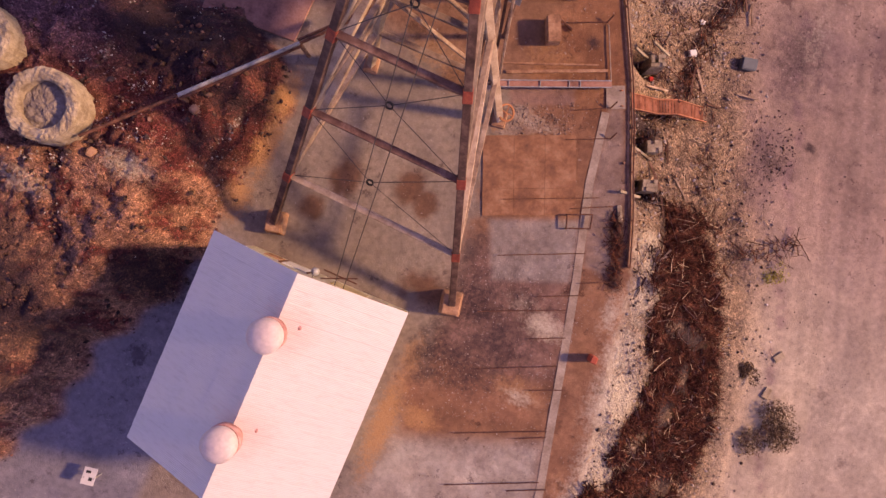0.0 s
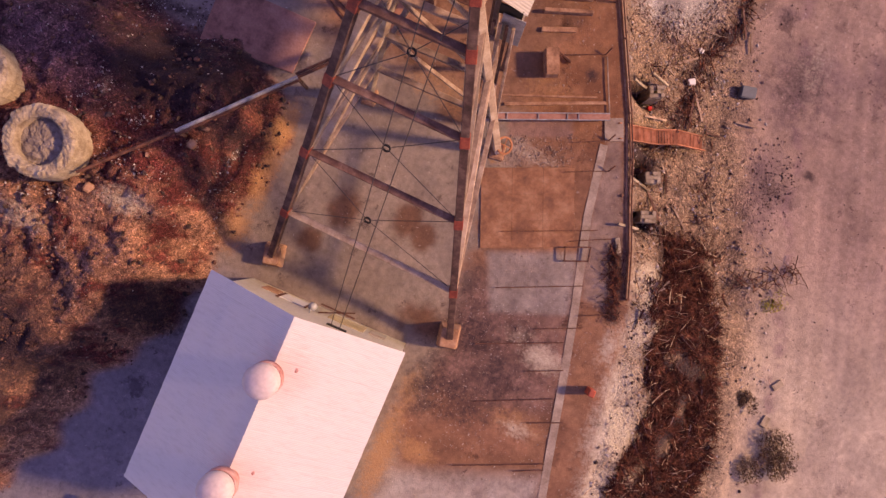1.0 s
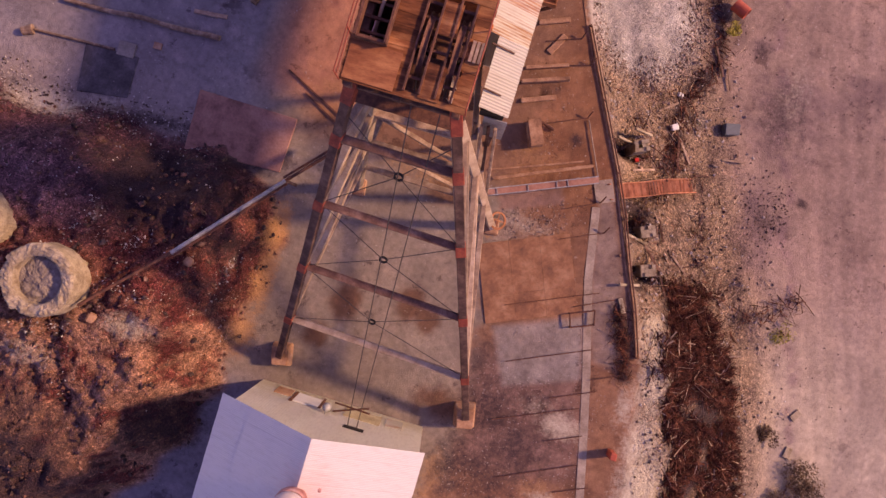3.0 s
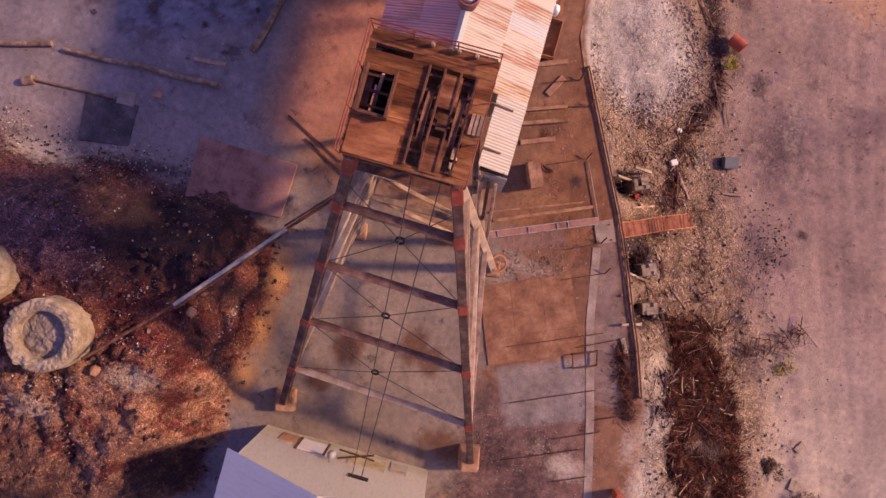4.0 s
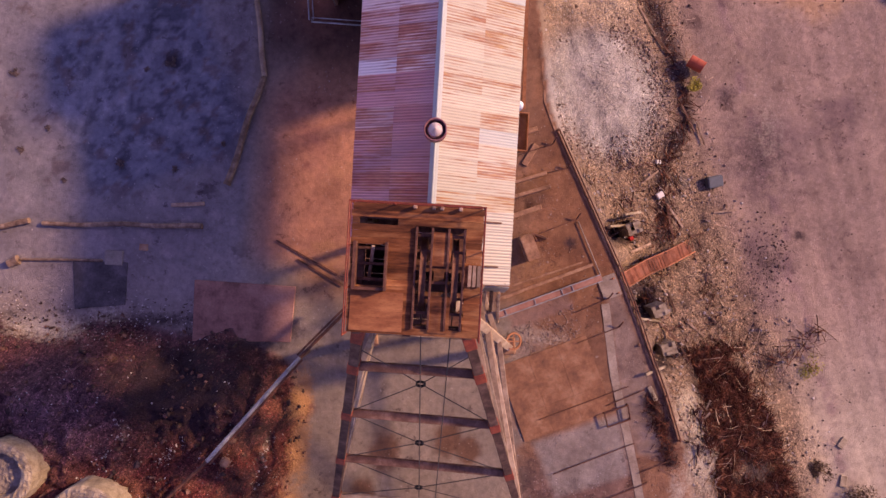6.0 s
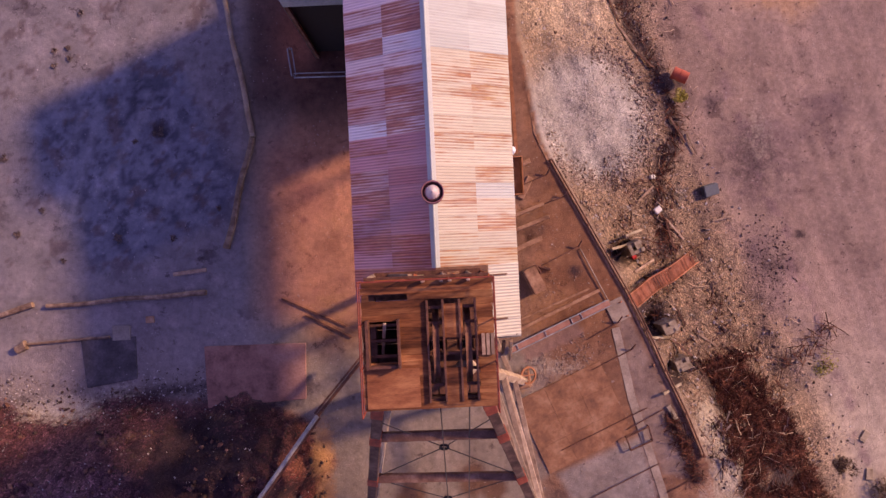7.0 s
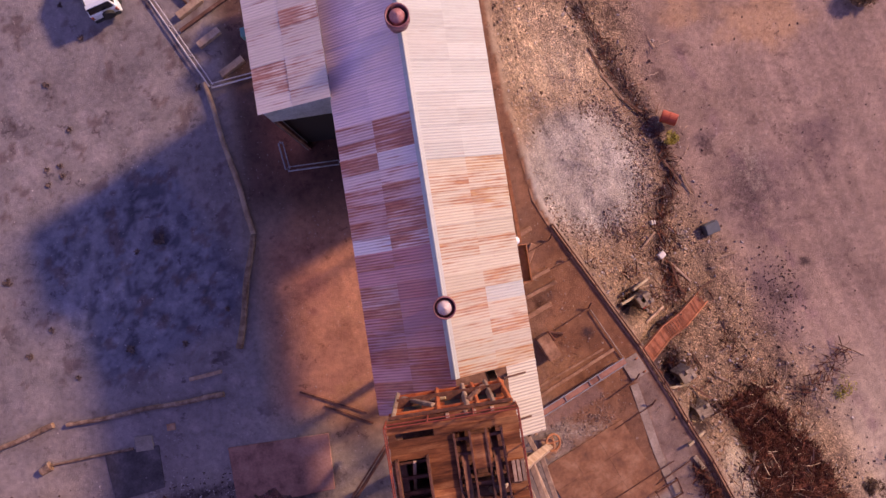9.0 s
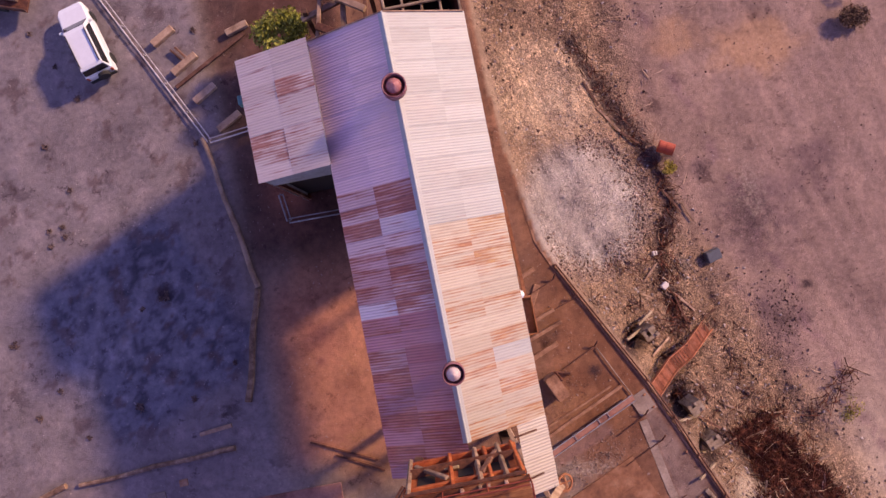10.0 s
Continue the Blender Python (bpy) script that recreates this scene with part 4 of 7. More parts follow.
def build_trestle():
    t = holder("timber_trestle", (0, 0, 0), "collapsed timber trestle behind the shed", "trestle")
    for x0, y0, z0, x1, y1, z1, w, mat in ((-9.8, 36.0, 4.5, -5.4, 37.2, 5.5, 0.3, TIMBER), (-9.6, 38.2, 4.5, -5.4, 39.0, 5.5, 0.3, TIMBER), (-9.2, 35.6, 5.0, -8.2, 39.6, 5.0, 0.22, TIMBER), (-7.6, 35.4, 5.2, -6.9, 40.0, 5.2, 0.3, TIMBER), (-6.4, 35.4, 5.4, -5.6, 40.0, 5.4, 0.22, TIMBER_GREY), (-8.8, 37.4, 5.3, -6.6, 36.0, 5.6, 0.4, RUST_DARK), (-8.4, 39.4, 5.2, -6.0, 37.6, 5.8, 0.35, TIMBER)):
        part("beam", rounded_beam((x0, y0, z0), (x1, y1, z1), w, 0.25), mat, t)
    for x, y in ((-9.5, 36.2), (-5.6, 37.1), (-9.3, 38.4), (-5.6, 38.9)):
        part("post", rounded_beam((x, y, 0), (x, y, 5.2), 0.28, 0.28), TIMBER_GREY, t)
    return t


build_trestle()


def build_chute():
    c = holder("loading_chute", (0, 0, 0), "rusty open-topped loading chute fixed to the shed wall", "chute")
    x0, x1, y0, y1, z0, z1 = -1.5, -0.62, 19.1, 21.0, 8.05, 8.5
    for lo, hi in (((x0, y0, z0), (x1, y0 + 0.06, z1)), ((x0, y1 - 0.06, z0), (x1, y1, z1)), ((x1 - 0.06, y0 + 0.06, z0), (x1, y1 - 0.06, z1)), ((x0, y0 + 0.06, z0), (x1 - 0.06, y1 - 0.06, z0 + 0.06))):
        bm = bmesh.new()
        box(bm, lo, hi)
        part("side_plate", bm, RUST_PLATE, c)
    for y in (y0 + 0.1, y1 - 0.1):
        bm = bmesh.new()
        beam(bm, (x1 - 0.1, y, z0), (SHED_R - 0.1, y, z0 - 1.4), 0.12, 0.12)
        part("strut", bm, RUST_DARK, c)
    # inclined trough above it
    bm = bmesh.new()
    beam(bm, (-0.95, y1 + 0.1, 8.7), (-1.3, 26.2, 10.6), 0.16, 0.2)
    part("trough", bm, RUST_PLATE, c)
    bm = bmesh.new()
    lathe(bm, [(0.01, 9.0), (0.16, 8.96), (0.2, 8.75), (0.2, 8.3)], 14, Matrix.Translation((-1.2, 21.2, 0.3)))
    part("lamp_hood", bm, WHITE, c, "white enamel lamp hood", True)
    return c


build_chute()


def build_annex():
    a = holder("lean_to_annex", (0, 0, 0), "lean-to annex with rust-patched skillion iron roof", "shed")
    rng = random.Random(9)
    x0, x1, y0, y1 = -12.1, -8.62, 28.68, 34.4
    roof_side(a, "roof_sheet", rng, y0, y1, (x1, 11.95), (x0, 10.75), 2, 0.72, lambda c, y: ROOF_ANNEX, depth=0.008)
    iron_wall(a, (x0 + 0.12, y0 + 0.1), (x0 + 0.12, y1 - 0.1), 0.0, 10.5, STEEL)
    iron_wall(a, (x0 + 0.12, y0 + 0.1), (x1, y0 + 0.1), 8.6, 10.9, BLUE_WALL, top=lambda f: 10.66 + 1.15 * f)
    iron_wall(a, (x0 + 0.12, y1 - 0.1), (x1, y1 - 0.1), 0.0, 10.9, STEEL, top=lambda f: 10.66 + 1.15 * f)
    iron_wall(a, (x1 - 0.03, y1 - 0.1), (x1 - 0.03, y0 + 0.1), 10.6, 11.85, STEEL)
    # black sheet stands in for the shade inside the annex
    bm = bmesh.new()
    box(bm, (x0 + 0.16, y0 + 0.6, 0.0), (x1 - 0.02, y0 + 0.7, 9.6))
    part("opening_shade_panel", bm, BLACK, a)
    for x in (x0 + 0.2,):
        bm = bmesh.new()
        beam(bm, (x, y0 + 0.25, 0), (x, y0 + 0.25, 10.5), 0.2, 0.2)
        part("post", bm, TIMBER_GREY, a)
    bm = bmesh.new()
    box(bm, (-12.55, 32.6, 9.6), (-12.0, 33.05, 10.1))
    soften(bm, 0.03)
    part("vent_box", bm, TEAL, a, "teal metal box on the annex wall")
    return a


build_annex()


# ---- winder house ----
def build_winder():
    h = holder("winder_house", (0, 0, 0), "winder house with pale painted corrugated iron gable roof", "building")
    rng = random.Random(3)
    xl, xr, xm, y0, y1, ze, zr = -11.0, -0.55, -5.82, -15.1, -3.86, 7.5, 10.2
    roof_side(h, "roof_sheet", rng, y0, y1, (xm - 0.04, zr), (xl, ze), 3, 0.72, lambda c, y: ROOF_WHITE, depth=0.004, waves=9)
    roof_side(h, "roof_sheet", rng, y0, y1, (xm + 0.04, zr), (xr, ze), 3, 0.72, lambda c, y: ROOF_WHITE, depth=0.004, waves=9)
    bm = bmesh.new()
    for s in (-1, 1):
        m = Matrix.Translation((xm, 0, zr + 0.09)) @ Matrix.Rotation(s * math.atan2(zr - ze, xm - xl), 4, "Y")
        box(bm, (0 if s > 0 else -0.16, y0, -0.006), (0.16 if s > 0 else 0, y1, 0.01), m)
    part("ridge_cap", bm, ROOF_WHITE, h)
    wl, wr, wy0, wy1 = xl + 0.12, xr - 0.12, y0 + 0.5, -4.6
    peak = lambda f: ze - 0.1 + (zr - ze) * (1 - abs(2 * f - 1))
    iron_wall(h, (wl, wy0), (wl, wy1), 0, ze - 0.08, PALE_WALL)
    iron_wall(h, (wr, wy1), (wr, wy0), 0, ze - 0.08, PALE_WALL)
    iron_wall(h, (wr, wy0), (wl, wy0), 0, ze, PALE_WALL, top=peak)
    iron_wall(h, (wl, wy1), (wr, wy1), 0, ze, PALE_WALL, top=peak)
    # patches of the gable wall, and a black panel as the shaded rope opening
    for x0, x1, z0, z1, mat, name in ((-9.7, -8.7, 0.6, 2.0, RUST_CONCRETE, "patch_panel"), (-8.4, -6.9, 0.8, 2.6, SIGN_WHITE, "patch_panel"), (-8.6, -8.4, 0.6, 2.8, RUST_DARK, "door_jamb"), (-6.9, -6.75, 0.4, 2.6, RUST_DARK, "door_jamb"), (-5.05, -3.9, 4.25, 4.7, BLACK, "rope_opening"), (-5.4, -3.2, 0.8, 2.6, DRY_BOARD, "patch_panel"), (-2.9, -1.9, 0.6, 2.2, ROOF_OLD, "patch_panel")):
        bm = bmesh.new()
        box(bm, (x0, wy1 - 0.02, z0), (x1, wy1 + 0.05, z1))
        part(name, bm, mat, h)
    bm = bmesh.new()
    beam(bm, (-6.0, wy1 + 0.6, 2.6), (-3.9, wy1 + 0.6, 2.9), 0.08, 0.1)
    beam(bm, (-6.0, wy1 + 0.05, 2.5), (-4.0, wy1 + 0.9, 2.9), 0.08, 0.1)
    part("bracket", bm, RUST_DARK, h)
    bm = bmesh.new()
    lathe(bm, [(0.01, 3.45), (0.2, 3.4), (0.26, 3.1), (0.24, 3.0)], 14, Matrix.Translation((-6.33, wy1 + 0.35, 0)))
    rod(bm, (-6.33, wy1, 3.4), (-6.33, wy1 + 0.35, 3.4), 0.03)
    part("wall_lamp", bm, STEEL, h, "grey enamel wall lamp", True)
    for y in (-6.75, -11.95):
        roof_vent(h, xm, y, zr, 0.8, 1.2, False, "large faded pink sheet-metal roof ventilator")
    for y in (-6.2, -11.4):
        bm = bmesh.new()
        lathe(bm, [(0.12, 0), (0.12, 0.14), (0.01, 0.18)], 10, Matrix.Translation((xm + 0.95, y, 9.62)))
        part("roof_stub", bm, PINK_RUST, h)
    return h


build_winder()

# ---- headframe ----
A0, A1 = Vector((-10.2, -2.75, 0.8)), Vector((-7.35, 11.0, 16.6))
B0, B1 = Vector((1.6, -3.05, 1.1)), Vector((-3.4, 11.0, 16.6))
C0, C1 = Vector((-8.65, 8.4, 0.2)), Vector((-6.6, 12.3, 16.6))
F0, F1 = Vector((-0.15, 8.4, 0.2)), Vector((-4.2, 12.3, 16.6))
DX0, DX1, DY0, DY1, DZ = -7.7, -3.06, 10.92, 15.5, 17.4


def at_z(p, q, z):
    return p + (q - p) * ((z - p.z) / (q.z - p.z))


def build_headframe():
    f = holder("headframe", (0, 0, 0), "tall timber mine headframe with raked legs and red steel joints", "headframe")
    for p, q in ((A0, A1), (B0, B1)):
        part("rear_leg", rounded_beam(p, q, 0.40, 0.42), LEG_TIMBER, f, "dark weathered timber leg")
    for p, q in ((C0, C1), (F0, F1)):
        part("front_leg", rounded_beam(p, q, 0.42, 0.42), PALE_TIMBER, f, "pale sun-bleached timber leg")
    levels = (4.2, 8.0, 11.6, 14.6)
    for z in levels:
        a, b = at_z(A0, A1, z), at_z(B0, B1, z)
        # lowest crossbeam is paler: the sunlight on it is put into its timber colour
        part("crossbeam", rounded_beam(a, b, 0.36, 0.30), PALE_TIMBER if z < 5 else TIMBER_GREY, f)
        c, d = at_z(C0, C1, z), at_z(F0, F1, z)
        part("crossbeam", rounded_beam(c, d, 0.32, 0.28), TIMBER, f)
        for u, v in ((a, c), (b, d)):
            part("side_beam", rounded_beam(u, v, 0.30, 0.28), TIMBER, f)
        for node in (a, b):
            bm = bmesh.new()
            leg = (A0, A1) if node is a else (B0, B1)
            way = (leg[1] - leg[0]).normalized()
            beam(bm, node - way * 0.38, node + way * 0.26, 0.47, 0.47)
            soften(bm, 0.03)
            part("joint_plate", bm, RED_OXIDE, f, "red-painted steel joint plate")
    # side diagonals
    for (u0, u1), (v0, v1) in (((A0, A1), (C0, C1)), ((B0, B1), (F0, F1))):
        for z0, z1 in ((4.2, 8.0), (8.0, 11.6), (11.6, 14.6)):
            part("side_brace", rounded_beam(at_z(u0, u1, z0), at_z(v0, v1, z1), 0.40, 0.36), PALE_TIMBER, f, "pale sun-bleached timber brace")
    # diagonals between the front legs
    for z0, z1 in ((4.2, 8.0), (8.0, 11.6), (11.6, 14.6)):
        part("front_brace", rounded_beam(at_z(C0, C1, z1), at_z(F0, F1, z0), 0.2, 0.22), TIMBER, f)
    # tie rods meeting in rings
    for z0, z1, ring in ((4.2, 8.0, 5.9), (8.0, 11.6, 9.8), (11.6, 15.6, 13.8)):
        pts = [at_z(A0, A1, z0), at_z(B0, B1, z0), at_z(A0, A1, z1), at_z(B0, B1, z1)]
        mid = (at_z(A0, A1, ring) + at_z(B0, B1, ring)) / 2
        mid.x = -5.05
        for p in pts:
            bm = bmesh.new()
            way = (p - mid).normalized()
            rod(bm, mid + way * 0.18, p, 0.022, n=6)
            part("tie_rod", bm, ROPE, f)
        bm = bmesh.new()
        n = (A1 - A0).cross(Vector((1, 0, 0))).normalized()
        m = n.to_track_quat("Z", "Y").to_matrix().to_4x4()
        m.translation = mid
        lathe(bm, [(0.15, -0.05), (0.21, -0.05), (0.21, 0.05), (0.15, 0.05)], 16, m, True)
        part("tie_ring", bm, BLACK, f, "black iron ring")
    # red steel tops of the raked legs
    for p, q in ((A0, A1), (B0, B1)):
        way = (q - p).normalized()
        part("leg_cap", rounded_beam(q - way * 0.8, q + way * 0.35, 0.47, 0.47), RED_OXIDE, f, "red-painted steel leg cap")
    # floor frame under the deck
    for x in (-7.4, -5.6, -3.4):
        part("deck_bearer", rounded_beam((x, DY0 - 0.1, 16.9), (x, DY1, 16.9), 0.3, 0.35), TIMBER_GREY, f)
    for y in (DY0 + 0.15, 12.6, DY1 - 0.2):
        part("deck_bearer", rounded_beam((DX0, y, 16.55), (DX1, y, 16.55), 0.3, 0.3), TIMBER_GREY, f)
    # joists take a dark colour so the deck openings look shaded inside
    for k in range(9):
        y = DY0 + 0.25 + 0.55 * k
        bm = bmesh.new()
        beam(bm, (DX0 + 0.1, y, 17.22), (DX1 - 0.1, y, 17.22), 0.1, 0.12)
        part("joist", bm, RUST_DARK, f)
    # back legs below the far edge of the deck
    for x in (-7.3, -3.4):
        part("back_leg", rounded_beam((x, 15.1, 0), (x, 15.1, 16.6), 0.4, 0.4), TIMBER_GREY, f)
    for z in (5.0, 9.0, 13.0):
        for x in (-7.35, -3.35):
            leg = (C0, C1) if x < -5 else (F0, F1)
            part("side_beam", rounded_beam(at_z(*leg, z), (x, 15.1, z), 0.28, 0.28), TIMBER, f)
    # planks, with the openings left out
    holes = ((-5.45, -3.62, 11.1, 14.75), (-7.5, -6.42, 12.55, 14.07), (-7.46, -6.1, 14.68, 14.9))
    rng = random.Random(21)
    w = 0.24
    count = round((DY1 - DY0) / w)
    w = (DY1 - DY0) / count
    for k in range(count):
        y0, y1 = DY0 + w * k, DY0 + w * (k + 1)
        spans = [(DX0, DX1)]
        for hx0, hx1, hy0, hy1 in holes:
            if hy0 < (y0 + y1) / 2 < hy1:
                nxt = []
                for s0, s1 in spans:
                    if hx0 > s0 and hx1 < s1:
                        nxt += [(s0, hx0), (hx1, s1)]
                    else:
                        nxt.append((s0, s1))
                spans = nxt
        for s0, s1 in spans:
            bm = bmesh.new()
            z = DZ + rng.uniform(-0.012, 0.012)
            box(bm, (s0 + rng.uniform(-0.04, 0.02), y0 + 0.004, z - 0.08), (s1 + rng.uniform(-0.02, 0.04), y1 - 0.004, z))
            part("deck_plank", bm, DECK_WOOD, f)
    bm = bmesh.new()
    box(bm, (-7.62, 11.0, DZ + 0.02), (-5.75, 12.4, DZ + 0.035))
    part("deck_plate", bm, DECK_RUST, f, "rusted floor plate")
    bm = bmesh.new()
    box(bm, (-4.85, 11.05, DZ + 0.02), (-4.1, 12.35, DZ + 0.06))
    part("cover_board", bm, DECK_WOOD, f)
    bm = bmesh.new()
    box(bm, (-4.85, 13.4, DZ + 0.02), (-4.15, 14.6, DZ + 0.06))
    part("cover_board", bm, DECK_WOOD, f)
    # added floor and hatch lining that close and darken the view down the openings
    for k in range(9):
        y = DY0 - 0.2 + 0.56 * k
        bm = bmesh.new()
        box(bm, (DX0 + 0.25, y, 14.9), (DX1 - 0.25, y + 0.54, 14.98))
        part("landing_plank", bm, RUST_DARK, f)
    for lo, hi in (((-7.6, 12.4, 15.0), (-7.52, 14.2, DZ - 0.1)), ((-6.4, 12.4, 15.0), (-6.32, 14.2, DZ - 0.1)), ((-7.52, 12.42, 15.0), (-6.4, 12.5, DZ - 0.1)), ((-7.52, 14.1, 15.0), (-6.4, 14.18, DZ - 0.1))):
        bm = bmesh.new()
        box(bm, lo, hi)
        part("hatch_lining", bm, RUST_DARK, f)
    # hatch kerb
    for lo, hi in (((-7.55, 12.45, DZ), (-7.45, 14.15, DZ + 0.5)), ((-6.45, 12.45, DZ), (-6.37, 14.15, DZ + 0.5)), ((-7.45, 12.45, DZ), (-6.45, 12.55, DZ + 0.35))):
        bm = bmesh.new()
        box(bm, lo, hi)
        part("hatch_kerb", bm, RUST_DARK, f)
    part("hatch_prop", rounded_beam((-7.1, 12.7, DZ - 0.8), (-6.9, 14.0, DZ + 0.1), 0.12, 0.12), TIMBER, f)
    # sheaves: two large grooved wheels standing in the deck
    for x in (-5.12, -3.98):
        m = Matrix.Translation((x, 13.0, DZ - 1.2)) @ Matrix.Rotation(radians(90), 4, "Y")
        bm = bmesh.new()
        lathe(bm, [(1.32, -0.11), (1.45, -0.11), (1.38, -0.03), (1.38, 0.03), (1.45, 0.11), (1.32, 0.11)], 40, m, True)
        wheel = part("sheave_wheel", bm, RUST_DARK, f, "rusty grooved steel sheave wheel")
        bm = bmesh.new()
        for k in range(6):
            a = math.pi * k / 3
            p = m @ Vector((1.34 * math.cos(a), 1.34 * math.sin(a), 0))
            beam(bm, m @ Vector((0, 0, 0)), p, 0.09, 0.06)
        part("spokes", bm, RUST_DARK, wheel)
        bm = bmesh.new()
        rod(bm, (x - 0.3, 13.0, DZ - 1.2), (x + 0.3, 13.0, DZ - 1.2), 0.16, n=14)
        part("hub", bm, BLACK, wheel)
        for s in (-0.28, 0.28):
            part("sheave_bearer", rounded_beam((x + s, 11.15, DZ + 0.02), (x + s, 14.75, DZ + 0.02), 0.08, 0.2, 0.01), RUST_DARK, f, "rusty steel bearer")
            bm = bmesh.new()
            box(bm, (x + s - 0.1, 12.8, DZ - 1.4), (x + s + 0.1, 13.2, DZ - 1.0))
            soften(bm, 0.04)
            part("bearing_block", bm, RUST_DARK, f)
    # boards standing beside the wheels
    for k in range(3):
        bm = bmesh.new()
        box(bm, (-3.52 + 0.16 * k, 12.75, DZ + 0.03), (-3.4 + 0.16 * k, 13.5, DZ + 0.1 + 0.02 * k))
        part("loose_board", bm, TIMBER, f)
    # handrails
    rail_at = lambda p, q: (rod(bm, p, q, 0.035, n=6))
    posts = [(DX0, y) for y in (DY0, 12.5, 14.0, DY1)] + [(x, DY1) for x in (-6.2, -4.6)] + [(DX1, y) for y in (DY1, 14.0, 12.5, DY0)]
    for x, y in posts:
        bm = bmesh.new()
        rod(bm, (x, y, DZ - 0.1), (x, y, DZ + 0.97), 0.028, n=6)
        part("rail_post", bm, RED_OXIDE, f)
    for z in (0.5, 0.95):
        for p, q in (((DX0, DY0), (DX0, DY1)), ((DX0, DY1), (DX1, DY1)), ((DX1, DY1), (DX1, DY0))):
            bm = bmesh.new()
            rod(bm, (*p, DZ + z), (*q, DZ + z), 0.024, n=6)
            part("handrail", bm, RED_OXIDE, f)
    # rusted bulkhead and timber frame on the far face
    bm = bmesh.new()
    box(bm, (DX0 + 0.1, DY1 - 0.20, 13.2), (DX1 - 0.1, DY1 - 0.13, 17.1))
    part("bulkhead", bm, ORANGE_RUST, f, "orange rusted plate bulkhead")
    for z in (16.6, 13.5):
        part("frame_beam", rounded_beam((DX0 + 0.05, DY1 - 0.02, z), (DX1 - 0.05, DY1 - 0.02, z), 0.2, 0.2), ORANGE_RUST, f)
    # black boxes on the plate stand in for shaded openings
    for x0, x1, z0, z1 in ((-7.2, -6.5, 15.0, 16.1), (-5.6, -5.0, 14.2, 15.8), (-4.3, -3.6, 14.6, 16.2)):
        bm = bmesh.new()
        box(bm, (x0, DY1 - 0.14, z0), (x1, DY1 - 0.10, z1))
        part("opening_shade_panel", bm, BLACK, f)
    part("frame_plank", rounded_beam((-7.3, DY1 + 0.02, 14.6), (-5.5, DY1 + 0.02, 14.8), 0.12, 0.5), DRY_BOARD, f, "yellowed plank across the bulkhead")
    for x, w in ((-7.55, 0.26), (-5.9, 0.16), (-4.85, 0.24), (-4.45, 0.16), (-3.9, 0.24), (-3.3, 0.2)):
        part("frame_post", rounded_beam((x, DY1 + 0.06, 13.3), (x + 0.08, DY1 + 0.02, 17.2), w, 0.16), TIMBER if w > 0.22 else ORANGE_RUST, f)
    for x, h in ((-5.5, 0.3), (-4.85, 0.22), (-4.55, 0.26), (-3.9, 0.24)):
        part("stub_post", rounded_beam((x, DY1 - 0.06, DZ), (x, DY1 - 0.06, DZ + h), 0.14, 0.12), BEAM, f)
    part("frame_brace", rounded_beam((-7.3, DY1 + 0.1, 14.2), (-6.0, DY1 + 0.1, 16.3), 0.14, 0.2), TIMBER, f)
    part("frame_brace", rounded_beam((-4.0, DY1 + 0.1, 14.2), (-4.7, DY1 + 0.1, 16.4), 0.14, 0.2), TIMBER_GREY, f)
    # boards of the skipway on the right flank
    for k in range(4):
        x = -2.75 + 0.32 * k
        part("skip_guide", rounded_beam((x, 12.2, 10.2), (x + 0.35 + 0.15 * k, 9.9, 1.0), 0.16, 0.14), TIMBER if k % 2 else TIMBER_GREY, f)
    # crank wheel at the front right foot
    bm = bmesh.new()
    m = Matrix.Translation((0.1, 8.8, 0.7)) @ Matrix.Rotation(radians(25), 4, "Y")
    lathe(bm, [(0.44, -0.05), (0.55, -0.05), (0.55, 0.05), (0.44, 0.05)], 22, m, True)
    for k in range(4):
        a = math.pi * k / 2
        beam(bm, m @ Vector((0, 0, 0)), m @ Vector((0.48 * math.cos(a), 0.48 * math.sin(a), 0)), 0.06, 0.05)
    part("foot_wheel", bm, RUST_PLATE, f, "rusty spoked wheel at the leg foot")
    return f


build_headframe()


def pier(x, y, z, s, turn):
    bm = bmesh.new()
    for v in bmesh.ops.create_cube(bm, size=1)["verts"]:
        k = 1.0 if v.co.z < 0 else 0.72
        v.co = Vector((v.co.x * s * k, v.co.y * s * 1.15 * k, (v.co.z + 0.5) * (z + 0.3) - 0.3))
    soften(bm, 0.06, 2)
    return thing("concrete_pier", bm, RUST_CONCRETE, "rust-stained concrete footing under a headframe leg", "footing", "headframe footings", at=pose(x, y, 0, 0, 0, turn))


pier(-10.2, -2.75, 0.85, 1.35, 12)
pier(1.55, -3.1, 1.25, 1.4, 12)
pier(-8.65, 8.4, 0.25, 1.1, 8)
pier(-0.15, 8.4, 0.25, 1.1, 8)

for x0, x1 in ((-4.8, -5.12), (-4.3, -3.98)):
    bm = bmesh.new()
    p, q = Vector((x0, -4.6, 4.55)), Vector((x1, 11.75, DZ - 0.55))
    pts = [p + (q - p) * t - Vector((0, 0, 0.9 * t * (1 - t))) for t in [k / 14 for k in range(15)]]
    for u, v in zip(pts, pts[1:]):
        rod(bm, u, v, 0.026, n=6)
    thing("winding_rope", bm, ROPE, "dark steel winding rope running up to the sheaves", "rope", "winding ropes")


